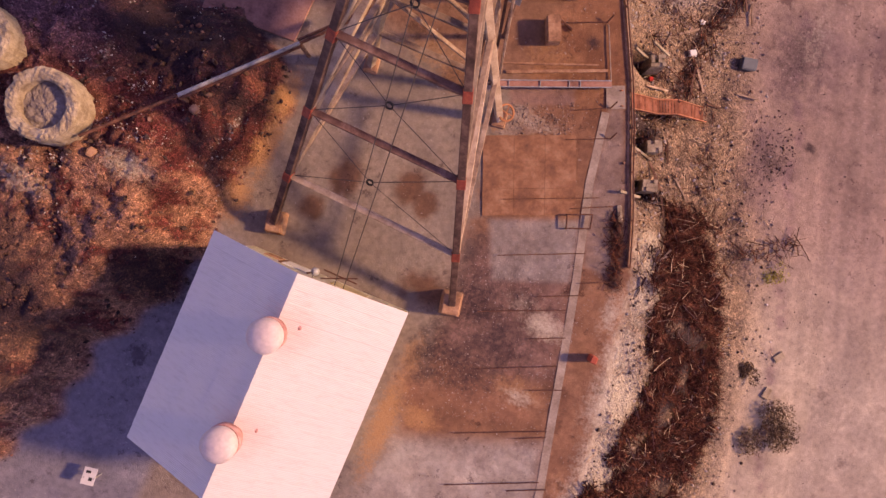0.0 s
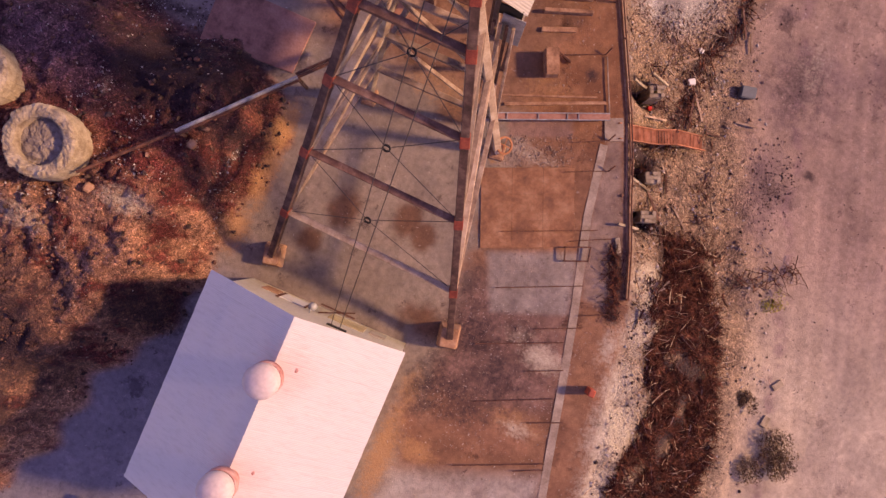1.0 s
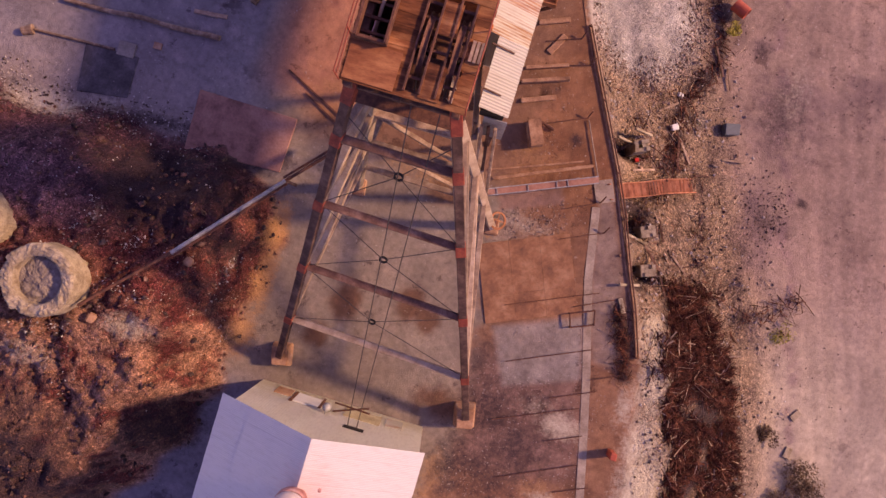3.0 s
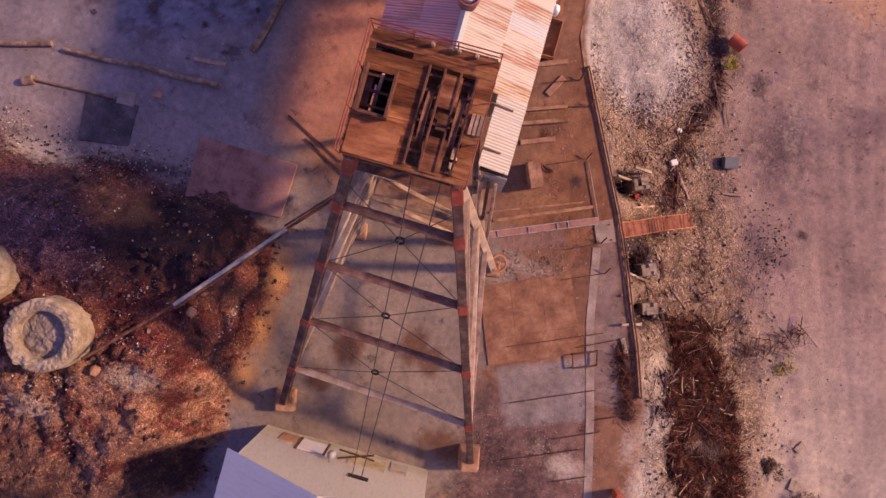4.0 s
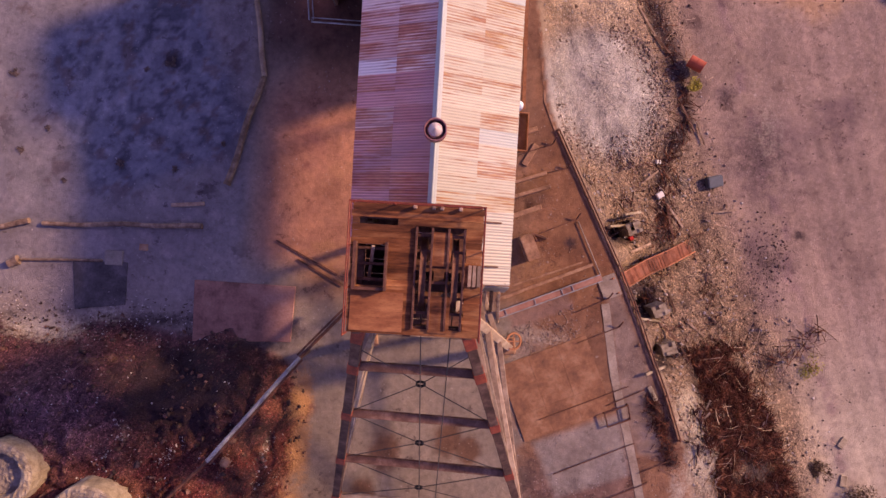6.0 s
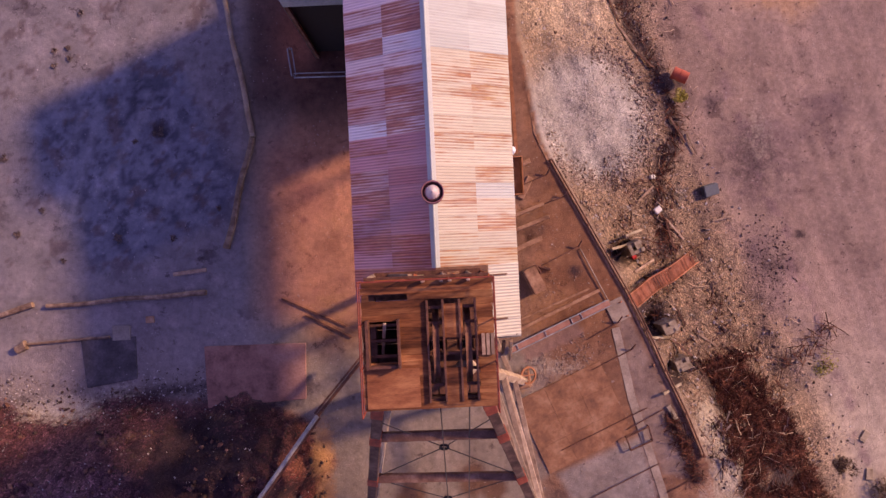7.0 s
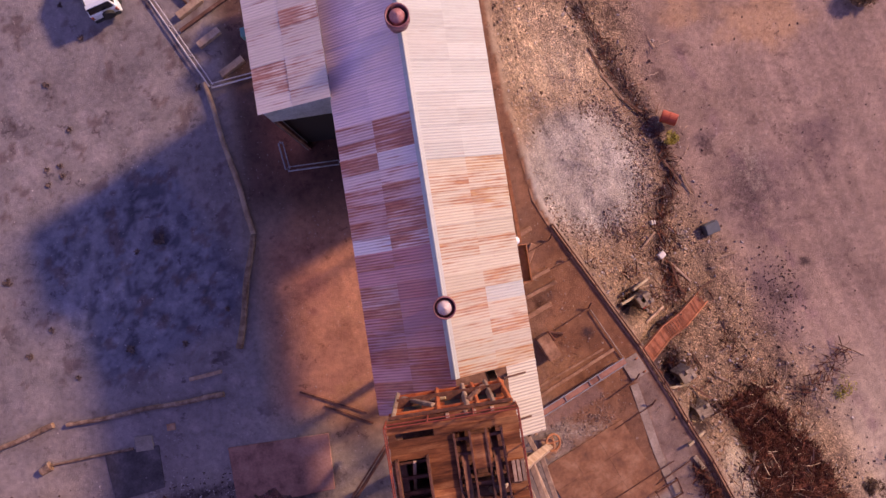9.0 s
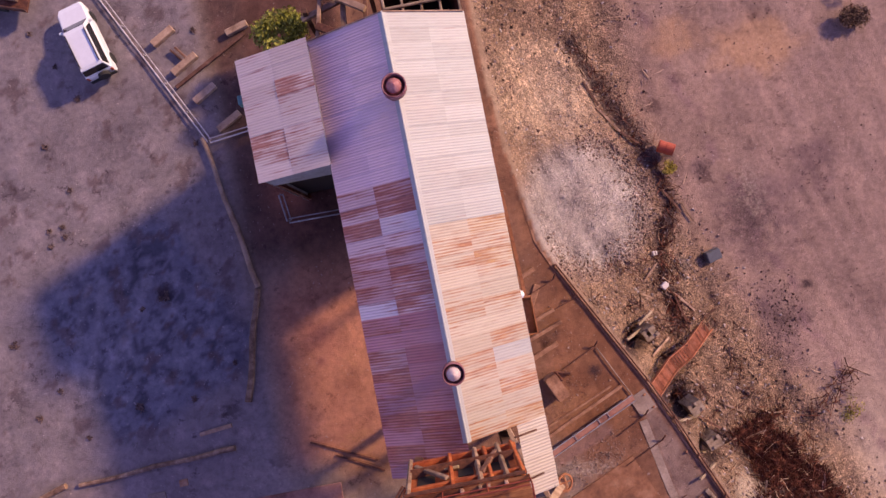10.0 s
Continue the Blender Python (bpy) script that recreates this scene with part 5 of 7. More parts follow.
# ---- yard: slabs, kerb, rail, stairs ----
def slab(name, pts, z, mat, label, category, kind=""):
    """A thick flat plate with the given corners, its top at z."""
    bm = bmesh.new()
    top = [bm.verts.new((x, y, z)) for x, y in pts]
    low = [bm.verts.new((x, y, z - 0.25)) for x, y in pts]
    bm.faces.new(top)
    bm.faces.new(low[::-1])
    for k in range(len(pts)):
        j = (k + 1) % len(pts)
        bm.faces.new((top[k], low[k], low[j], top[j]))
    soften(bm, 0.03)
    return thing(name, bm, mat, label, category, kind=kind)


def build_plate():
    p = holder("rusted_floor_plate", (0, 0, 0), "large orange rusted steel plate lying on the yard", "plate")
    c = [Vector((-0.66, 7.12, 0)), Vector((4.59, 9.35, 0)), Vector((6.43, 4.87, 0)), Vector((1.21, 2.57, 0))]
    at = lambda u, v: (c[0] * (1 - u) + c[1] * u) * (1 - v) + (c[3] * (1 - u) + c[2] * u) * v
    for a in range(3):
        for b in range(3):
            bm = bmesh.new()
            g = 0.0008
            q = [at((a + e) / 3 + (g if e == 0 else -g), (b + f) / 3 + (g if f == 0 else -g)) for e, f in ((0, 0), (1, 0), (1, 1), (0, 1))]
            z = 0.07 + 0.004 * ((a * 2 + b) % 3)
            top, low = [bm.verts.new((*v.xy, z)) for v in q], [bm.verts.new((*v.xy, -0.1)) for v in q]
            bm.faces.new(top)
            for k in range(4):
                j = (k + 1) % 4
                bm.faces.new((top[k], low[k], low[j], top[j]))
            part("panel", bm, FLOOR_PLATE, p)


build_plate()
slab("rusted_floor_plate", [(-19.68, 11.38), (-13.42, 11.32), (-13.54, 7.88), (-19.6, 7.6)], 0.12, SLAB_MAUVE, "brown rust-stained slab with dark spill beside the heap", "plate")
slab("dark_slab", [(-27.28, 12.15), (-23.88, 12.2), (-23.88, 9.59), (-27.0, 9.16)], 0.06, DARK_SLAB, "dark stained slab in the shaded yard", "plate")


def strip(name, pts, width, z0, z1, mat, label, category, kind="structure"):
    """A wall or kerb along a line of (x, y)."""
    bm = bmesh.new()
    for k, ((x0, y0), (x1, y1)) in enumerate(zip(pts, pts[1:])):
        d = Vector((x1 - x0, y1 - y0, 0))
        m = Matrix.Translation((x0, y0, 0)) @ Matrix.Rotation(math.atan2(d.y, d.x), 4, "Z")
        box(bm, (-width * 0.1, -width / 2, z0), (d.length + width * 0.1, width / 2, z1 + 0.008 * (k % 2)), m)
    return thing(name, bm, mat, label, category, kind=kind)


strip("kerb", [(5.7, 11.3), (6.5, 6.9), (8.1, 1.1), (9.1, -3.0), (10.2, -7.8), (11.1, -11.6), (12.0, -16.0)], 0.5, -0.3, 0.03, PALE_CONCRETE, "long grey concrete kerb along the yard edge", "kerb")
strip("retaining_wall", [(0.7, 28.5), (1.3, 23.6), (2.05, 21.8), (4.1, 17.8), (6.25, 13.65), (8.35, 8.6), (9.55, 6.0)], 0.12, -3.4, 0.02, RUST_CONCRETE, "rust-stained retaining wall holding the yard edge", "wall")


def build_rail():
    r = holder("pipe_rail", (0, 0, 0), "rusty double pipe rail along the yard edge", "rail")
    pts = [(2.1, 21.9), (4.21, 17.79), (6.3, 13.75), (7.5, 11.15), (8.5, 8.6), (9.65, 5.9), (10.6, 3.2)]
    for off in (0.0, 0.17):
        for (x0, y0), (x1, y1) in zip(pts, pts[1:]):
            bm = bmesh.new()
            rod(bm, (x0 + off, y0, 0.12), (x1 + off, y1, 0.12), 0.05, n=8)
            part("pipe", bm, RUST_DARK, r)
    for (x, y) in pts:
        bm = bmesh.new()
        rod(bm, (x + 0.1, y, -0.6), (x + 0.1, y, 0.25), 0.06, n=8)
        part("post", bm, RUST_DARK, r)
    return r


build_rail()


def build_stairs():
    s = holder("staircase", (0, 0, 0), "rusty red steel stairs going down the rubble slope", "stairs")
    top, knee, mid2, foot = Vector((6.15, 12.45, 0.12)), Vector((9.0, 13.75, -2.7)), Vector((10.3, 14.35, -3.0)), Vector((13.45, 15.65, -6.1))
    rise = Vector((0, 0, 1))
    half = 0.47
    for p, q in ((top, knee), (knee, mid2), (mid2, foot)):
        d = q - p
        side = d.cross(rise).normalized() * half
        for k in (-1, 1):
            part("stringer", rounded_beam(p + side * k, q + side * k, 0.07, 0.26, 0.01), STAIR_RUST, s)
        n = max(3, round(d.length / 0.22))
        flat = Vector((d.x, d.y, 0)).normalized()
        for k in range(n):
            c = p + d * ((k + 0.5) / n)
            m = Matrix((flat, side.normalized(), rise)).transposed().to_4x4()
            m.translation = c
            bm = bmesh.new()
            box(bm, (-0.085, -half, -0.02), (0.065, half, 0.03), m)
            part("tread", bm, STAIR_RUST, s)
    for q in (knee, mid2, foot):
        for k in (-0.4, 0.4):
            bm = bmesh.new()
            beam(bm, (q.x, q.y + k, height(q.x, q.y + k) - 0.3), (q.x, q.y + k, q.z), 0.12, 0.12)
            part("post", bm, RUST_DARK, s)
    bm = bmesh.new()
    box(bm, (-0.65, -0.7, -0.1), (0.5, 0.7, 0.09), pose(5.95, 12.45, 0, 0, 0, 24))
    part("landing", bm, PALE_CONCRETE, s, "concrete landing")
    return s


build_stairs()


def build_conveyor():
    c = holder("conveyor", (0, 0, 0), "long grey steel conveyor trough lying across the yard", "conveyor")
    p, q = Vector((-0.95, 10.3, 0.6)), Vector((5.3, 12.95, 0.4))
    side = (q - p).cross(Vector((0, 0, 1))).normalized()
    for k in (-0.2, 0.2):
        part("side_rail", rounded_beam(p + side * k, q + side * k, 0.055, 0.12, 0.01), STEEL, c)
    bm = bmesh.new()
    beam(bm, p - Vector((0, 0, 0.05)), q - Vector((0, 0, 0.05)), 0.42, 0.03)
    part("belt", bm, SLAB_MAUVE, c)
    for t in (0.08, 0.36, 0.62, 0.72):
        x = p + (q - p) * t
        part("cross_bar", rounded_beam(x - side * 0.24, x + side * 0.24, 0.05, 0.05, 0.005), STEEL, c)
    for t in (0.05, 0.3, 0.62, 0.95):
        x = p + (q - p) * t
        bm = bmesh.new()
        beam(bm, (x.x, x.y, -0.1), (x.x, x.y, x.z - 0.06), 0.3, 0.08)
        part("stand", bm, RUST_DARK, c)
    return c


build_conveyor()

# steel cross ties that run from the yard out over the kerb; some end in a raised hook
for x0, y0, x1, y1, hook in ((6.24, -0.67, 8.76, 0.48, 0), (3.25, -2.92, 8.16, -0.75, 0), (4.48, -6.25, 9.03, -4.11, 0), (8.02, -6.16, 10.08, -5.25, 0), (4.84, -10.36, 10.02, -8.03, 0), (8.39, -9.22, 10.11, -8.4, 0), (5.51, -13.52, 10.81, -11.09, 0), (9.16, -12.36, 11.37, -11.34, 0), (3.02, 0.71, 7.91, 2.91, 0), (1.99, 4.0, 7.37, 6.37, 0), (3.84, 10.69, 5.85, 11.69, 1), (4.07, 8.83, 6.58, 9.97, 1), (6.04, 5.08, 8.37, 6.23, 0), (0.95, 15.24, 3.62, 16.45, 1), (8.31, 1.08, 10.18, 1.99, 0), (6.78, -3.26, 8.83, -2.31, 0), (-0.2, 18.6, 2.9, 19.6, 1), (-0.2, 20.2, 1.9, 21.0, 1)):
    bm = bmesh.new()
    rod(bm, (x0, y0, 0.13), (x1, y1, 0.14), 0.032, n=6)
    if hook:
        rod(bm, (x1, y1, 0.14), (x1 + 0.16, y1 + 0.38, 0.5), 0.05, n=6)
        rod(bm, (x1, y1, -0.1), (x1, y1, 0.14), 0.05, n=6)
    thing("tie_bar", bm, RUST_DARK, "thin rusty steel tie bar with a bent end on the yard" if hook else "thin rusty steel tie bar lying on the yard", "bar", "yard tie bars")


def build_block():
    bm = bmesh.new()
    box(bm, (-0.42, -0.8, -0.1), (0.42, 0.8, 0.95))
    soften(bm, 0.06, 2)
    b = holder("concrete_block", pose(0.75, 14.55, 0, 0, 0, 24), "pale concrete machine block standing on the yard", "block")
    part("block", bm, RUST_CONCRETE, b)
    bm = bmesh.new()
    rod(bm, (0.5, 0.7, 0.2), (1.2, 0.1, 0.15), 0.1, n=8)
    rod(bm, (0.5, 0.7, 0.2), (0.5, 0.2, 0.9), 0.08, n=8)
    part("pipe_stub", bm, RUST_DARK, b)
    return b


build_block()

# low walls and sills on the yard beside the shed
for x0, y0, x1, y1, wide, h in ((-1.28, 11.67, 4.18, 13.83, 0.12, 0.1), (-0.91, 11.23, 4.79, 13.72, 0.2, 0.12), (-0.9, 17.4, 1.9, 18.4, 0.22, 0.4), (-0.9, 18.3, 1.6, 19.2, 0.2, 0.25), (-0.6, 16.3, 1.4, 17.1, 0.3, 0.18), (-0.9, 21.2, 0.9, 21.9, 0.3, 0.2), (0.2, 19.6, 0.9, 20.9, 0.4, 0.12)):
    bm = bmesh.new()
    beam(bm, (x0, y0, h / 2 - 0.05), (x1, y1, h / 2 - 0.05), wide, h + 0.1)
    soften(bm, 0.03)
    thing("low_sill", bm, RUST_CONCRETE, "low rust-stained concrete sill on the yard", "sill", "yard sills")
bm = bmesh.new()
rod(bm, (3.75, 16.3, 0.12), (5.35, 12.95, 0.12), 0.035, n=8)
rod(bm, (3.75, 16.3, -0.1), (3.75, 16.3, 0.12), 0.035, n=8)
rod(bm, (5.35, 12.95, -0.1), (5.35, 12.95, 0.12), 0.035, n=8)
thing("water_pipe", bm, PALE_CONCRETE, "pale dusty pipe running along the yard edge", "pipe")

# short beams and bricked stubs below the retaining wall
for x, y, l, t in ((6.6, 16.2, 1.4, 12), (8.3, 10.5, 1.6, -8), (9.3, 8.3, 1.3, -40), (8.9, 7.2, 1.0, 20), (7.5, 17.0, 1.1, 20)):
    bm = bmesh.new()
    a = radians(t)
    z = height(x, y)
    beam(bm, (x - 0.6, y, max(z, -1.6) + 0.35), (x + l * math.cos(a), y + l * math.sin(a), height(x + l, y) + 0.5), 0.16, 0.16)
    soften(bm, 0.02)
    thing("prop_beam", bm, OLD_CONCRETE, "pale broken beam jutting from the retaining wall", "beam", "jutting beams")
for x, y, top, turn in ((7.75, 16.2, -1.7, 24), (9.6, 11.0, -1.4, 24), (10.3, 8.6, -1.3, 20)):
    base = height(x, y) - 0.15
    b = holder("brick_pier", pose(x, y, base, 0, 0, turn), "broken brick pier standing below the retaining wall", "brickwork", "brick piers")
    rng = random.Random(int(x * 10))
    rows = max(6, int((top - base) / 0.086))
    for r in range(rows):
        for k in range(4):
            for j in range(3):
                if 0 < k < 3 and j == 1 and r < rows - 1:
                    continue
                if r > rows - 4 and rng.random() < 0.3:
                    continue
                bm = bmesh.new()
                box(bm, (-0.47 + 0.235 * k, -0.36 + 0.25 * j, 0.086 * r), (-0.245 + 0.235 * k, -0.125 + 0.25 * j, 0.086 * r + 0.076))
                part("brick", bm, OLD_CONCRETE, b)


def build_gantry():
    """Bent steel frame over the kerb."""
    g = holder("pipe_gantry", (0, 0, 0), "rusty pipe frame standing over the kerb", "frame")
    pts = [Vector((5.95, 4.65, 0.3)), Vector((7.35, 5.25, 0.3)), Vector((7.55, 4.4, 0.3)), Vector((6.2, 3.85, 0.3))]
    for u, v in zip(pts, pts[1:] + pts[:1]):
        bm = bmesh.new()
        rod(bm, u, v, 0.05, n=6)
        part("top_bar", bm, RUST_DARK, g)
    for u in pts:
        bm = bmesh.new()
        rod(bm, u, Vector((u.x, u.y, 0.0)), 0.05, n=6)
        part("leg", bm, RUST_DARK, g)


build_gantry()

bm = bmesh.new()
box(bm, (10.55, -3.05, 0.0), (10.95, -2.6, 1.0))
soften(bm, 0.05)
thing("steel_cabinet", bm, DRUM_RED, "small rusty red steel cabinet at the yard edge", "cabinet")


# ---- pipe across the heap ----
def build_flume():
    f = holder("flume_pipe", (0, 0, 0), "long rusty pipe on trestles across the heap", "pipe")
    a, b, c, d = Vector((-9.3, 10.9, 2.2)), Vector((-12.4, 7.4, 2.6)), Vector((-16.7, 1.8, 4.7)), Vector((-20.6, -2.3, 5.0))
    for p, q, r, mat in ((a, b, 0.10, RUST_DARK), (b, c, 0.12, STEEL), (c, d, 0.09, RUST_DARK)):
        bm = bmesh.new()
        rod(bm, p, q, r, n=12)
        part("pipe_run", bm, mat, f, smooth=False)
    for p, q, off in ((a, b, 0.2), (b, c, -0.2)):
        bm = bmesh.new()
        s = (q - p).cross(Vector((0, 0, 1))).normalized() * off
        beam(bm, p + s, q + s, 0.12, 0.14)
        part("timber_bearer", bm, RUST_DARK, f)
    for p in (b, (b + c) / 2, c):
        bm = bmesh.new()
        beam(bm, (p.x, p.y, height(p.x, p.y) - 0.3), (p.x, p.y, p.z - 0.1), 0.18, 0.18)
        part("trestle_post", bm, TIMBER_GREY, f)
    return f


build_flume()


def build_tank(x, y, r, base, top):
    t = holder("concrete_tank", (x, y, 0), "round weathered concrete tank with earth inside on the heap", "tank", "concrete tanks")
    n = 44

    def worn(ring, name, mat, amount):
        bm = bmesh.new()
        lathe(bm, ring, n)
        bmesh.ops.subdivide_edges(bm, edges=bm.edges[:], cuts=1, use_grid_fill=True)
        for v in bm.verts:
            k = noise.fractal(v.co * 2.6 + Vector((x, 0, 0)), 0.8, 2.0, 6)
            v.co += Vector((v.co.x, v.co.y, 0)) * amount * k
            v.co.z += 0.12 * k
        part(name, bm, mat, t, smooth=False)

    worn([(r * 1.05, base), (r * 1.02, (base + top) / 2), (r * 1.0, top - 0.1), (r * 0.93, top), (r * 0.82, top + 0.02), (r * 0.72, top - 0.03), (r * 0.66, top - 0.12), (r * 0.64, top - 0.8)], "tank_wall", OLD_CONCRETE, 0.028)
    worn([(r * 0.68, top - 0.62), (r * 0.6, top - 0.58), (r * 0.5, top - 0.55), (r * 0.4, top - 0.52), (r * 0.3, top - 0.5), (r * 0.2, top - 0.5), (r * 0.1, top - 0.5), (0.02, top - 0.5)], "earth_fill", CONCRETE, 0.008)
    return t


build_tank(-22.75, -1.5, 1.98, 2.2, 5.75)
build_tank(-27.6, 0.6, 1.8, 2.2, 5.4)
bm = bmesh.new()
lathe(bm, [(0.02, 5.35), (0.5, 5.3), (1.05, 5.1), (1.25, 4.75), (1.25, 2.6)], 30, Matrix.Translation((-27.6, -3.1, 0)))
thing("rusted_vessel", bm, ORANGE_RUST, "round orange rusted steel vessel beside the concrete tanks", "vessel", smooth=True)
for x, y, s in ((-20.0, -2.9, 0.55), (-16.0, 1.5, 0.5)):
    bm = bmesh.new()
    bmesh.ops.create_cube(bm, size=1)
    for v in bm.verts:
        v.co = Vector((v.co.x * s * random.uniform(0.8, 1.1), v.co.y * s * random.uniform(0.7, 1.2), v.co.z * s))
    soften(bm, 0.08, 2)
    thing("stone_block", bm, RUST_CONCRETE, "rust-coloured stone block on the heap", "stone", "heap stones", at=pose(x, y, height(x, y) + 0.15, 15, 8, random.uniform(0, 90)))


# ---- logs and timbers ----
def log(p, q, r, label, mat=None, group="yard logs"):
    bm = bmesh.new()
    p, q = Vector(p), Vector(q)
    n = max(4, int((q - p).length / 0.6))
    m = along(p, q)
    length = (q - p).length
    prof = [(0.01, 0)] + [(r * (1 - 0.2 * k / n) * (1 + 0.1 * noise.noise(Vector((p.x + k, p.y, 0)))), length * k / n) for k in range(n + 1)] + [(0.01, length)]
    lathe(bm, prof, 10, m)
    for v in bm.verts:
        v.co += Vector((noise.noise(v.co * 0.35), noise.noise(v.co * 0.35 + Vector((9, 0, 0))), 0.2 * noise.noise(v.co * 0.5))) * 0.14
    return thing("log", bm, mat or LOG, label, "log", group)


EDGE_LOG = "weathered log laid as a border of the yard"
log((-19.4, 14.7, 0.16), (-29.2, 14.3, 0.16), 0.16, EDGE_LOG)
log((-30.0, 14.4, 0.17), (-33.6, 13.5, 0.17), 0.19, EDGE_LOG)
log((-18.05, 17.3, 0.18), (-16.15, 24.1, 0.18), 0.22, EDGE_LOG)
log((-16.1, 24.2, 0.18), (-17.7, 33.9, 0.2), 0.17, "pale sun-bleached log laid as a border of the yard", PALE_TIMBER)
log((-25.4, 12.3, 0.09), (-30.6, 12.0, 0.09), 0.1, "thin dark pole lying on the shaded yard")
log((-30.6, 12.0, 0.15), (-31.2, 11.7, 0.15), 0.3, "stump end of a dark pole")
bm = bmesh.new()
beam(bm, (-21.4, 15.9, 0.08), (-19.35, 16.1, 0.08), 0.24, 0.1)
soften(bm, 0.015)
thing("plank", bm, TIMBER, "pale loose plank on the yard", "plank", "loose planks")
for p, q, w in (((-19.6, 40.2), (-18.2, 41.0), 0.42), ((-18.7, 38.2), (-17.1, 39.1), 0.42), ((-17.7, 36.2), (-16.3, 37.0), 0.42), ((-16.6, 34.2), (-15.1, 35.0), 0.42), ((-18.7, 37.3), (-13.9, 39.8), 0.22), ((-15.0, 40.0), (-13.6, 40.4), 0.38), ((-18.3, 39.8), (-17.5, 38.7), 0.14), ((-18.6, 39.7), (-18.0, 38.9), 0.12)):
    bm = bmesh.new()
    beam(bm, (*p, 0.2), (*q, 0.2), w, 0.36 if w > 0.3 else 0.14)
    soften(bm, 0.025)
    thing("squared_timber", bm, PALE_TIMBER if w > 0.3 else TIMBER_GREY, "squared weathered timber bearer on the ground inside the fence", "timber", "timber bearers")
for p, q in (((-14.8, 14.1), (-10.9, 12.2)), ((-13.4, 13.0), (-10.6, 11.5))):
    bm = bmesh.new()
    beam(bm, (*p, 0.06), (*q, 0.06), 0.1, 0.1)
    thing("steel_bar", bm, RUST_DARK, "dark steel bar lying on the yard", "bar", "loose bars")
bm = bmesh.new()
box(bm, (-23.2, 13.0, 0.0), (-22.7, 13.4, 0.12))
thing("small_slab", bm, RUST_CONCRETE, "small brown slab on the shaded yard", "slab")
bm = bmesh.new()
box(bm, (-25.3, 12.0, 0.0), (-24.2, 12.9, 0.1))
soften(bm, 0.02)
thing("pale_slab", bm, CONCRETE, "pale concrete slab beside a dark pole", "slab")


# ---- fence, car, sign ----
def build_fence():
    f = holder("pipe_fence", (0, 0, 0), "low pale galvanised double pipe fence round the timber yard", "fence")
    runs = [((-24.2, 47.8), (-17.3, 33.65)), ((-17.3, 33.65), (-14.0, 34.0)), ((-13.6, 29.5), (-13.4, 27.8)), ((-13.4, 27.8), (-10.2, 27.75))]
    for (x0, y0), (x1, y1) in runs:
        d = Vector((x1 - x0, y1 - y0, 0))
        n = max(1, round(d.length / 2.4))
        out = Vector((-d.y, d.x, 0)).normalized() * 0.13
        for k in range(n + 1):
            p = Vector((x0, y0, 0)) + d * (k / n)
            bm = bmesh.new()
            rod(bm, (p.x, p.y, -0.1), (p.x, p.y, 0.3), 0.045, n=6)
            part("post", bm, PALE_STEEL if y0 > 30 else STEEL, f)
        for k, r in ((-1, 0.05), (1, 0.035)):
            bm = bmesh.new()
            rod(bm, Vector((x0, y0, 0.22)) + out * k, Vector((x1, y1, 0.22)) + out * k, r, n=6)
            part("rail", bm, PALE_STEEL if y0 > 30 else STEEL, f)
    return f


build_fence()


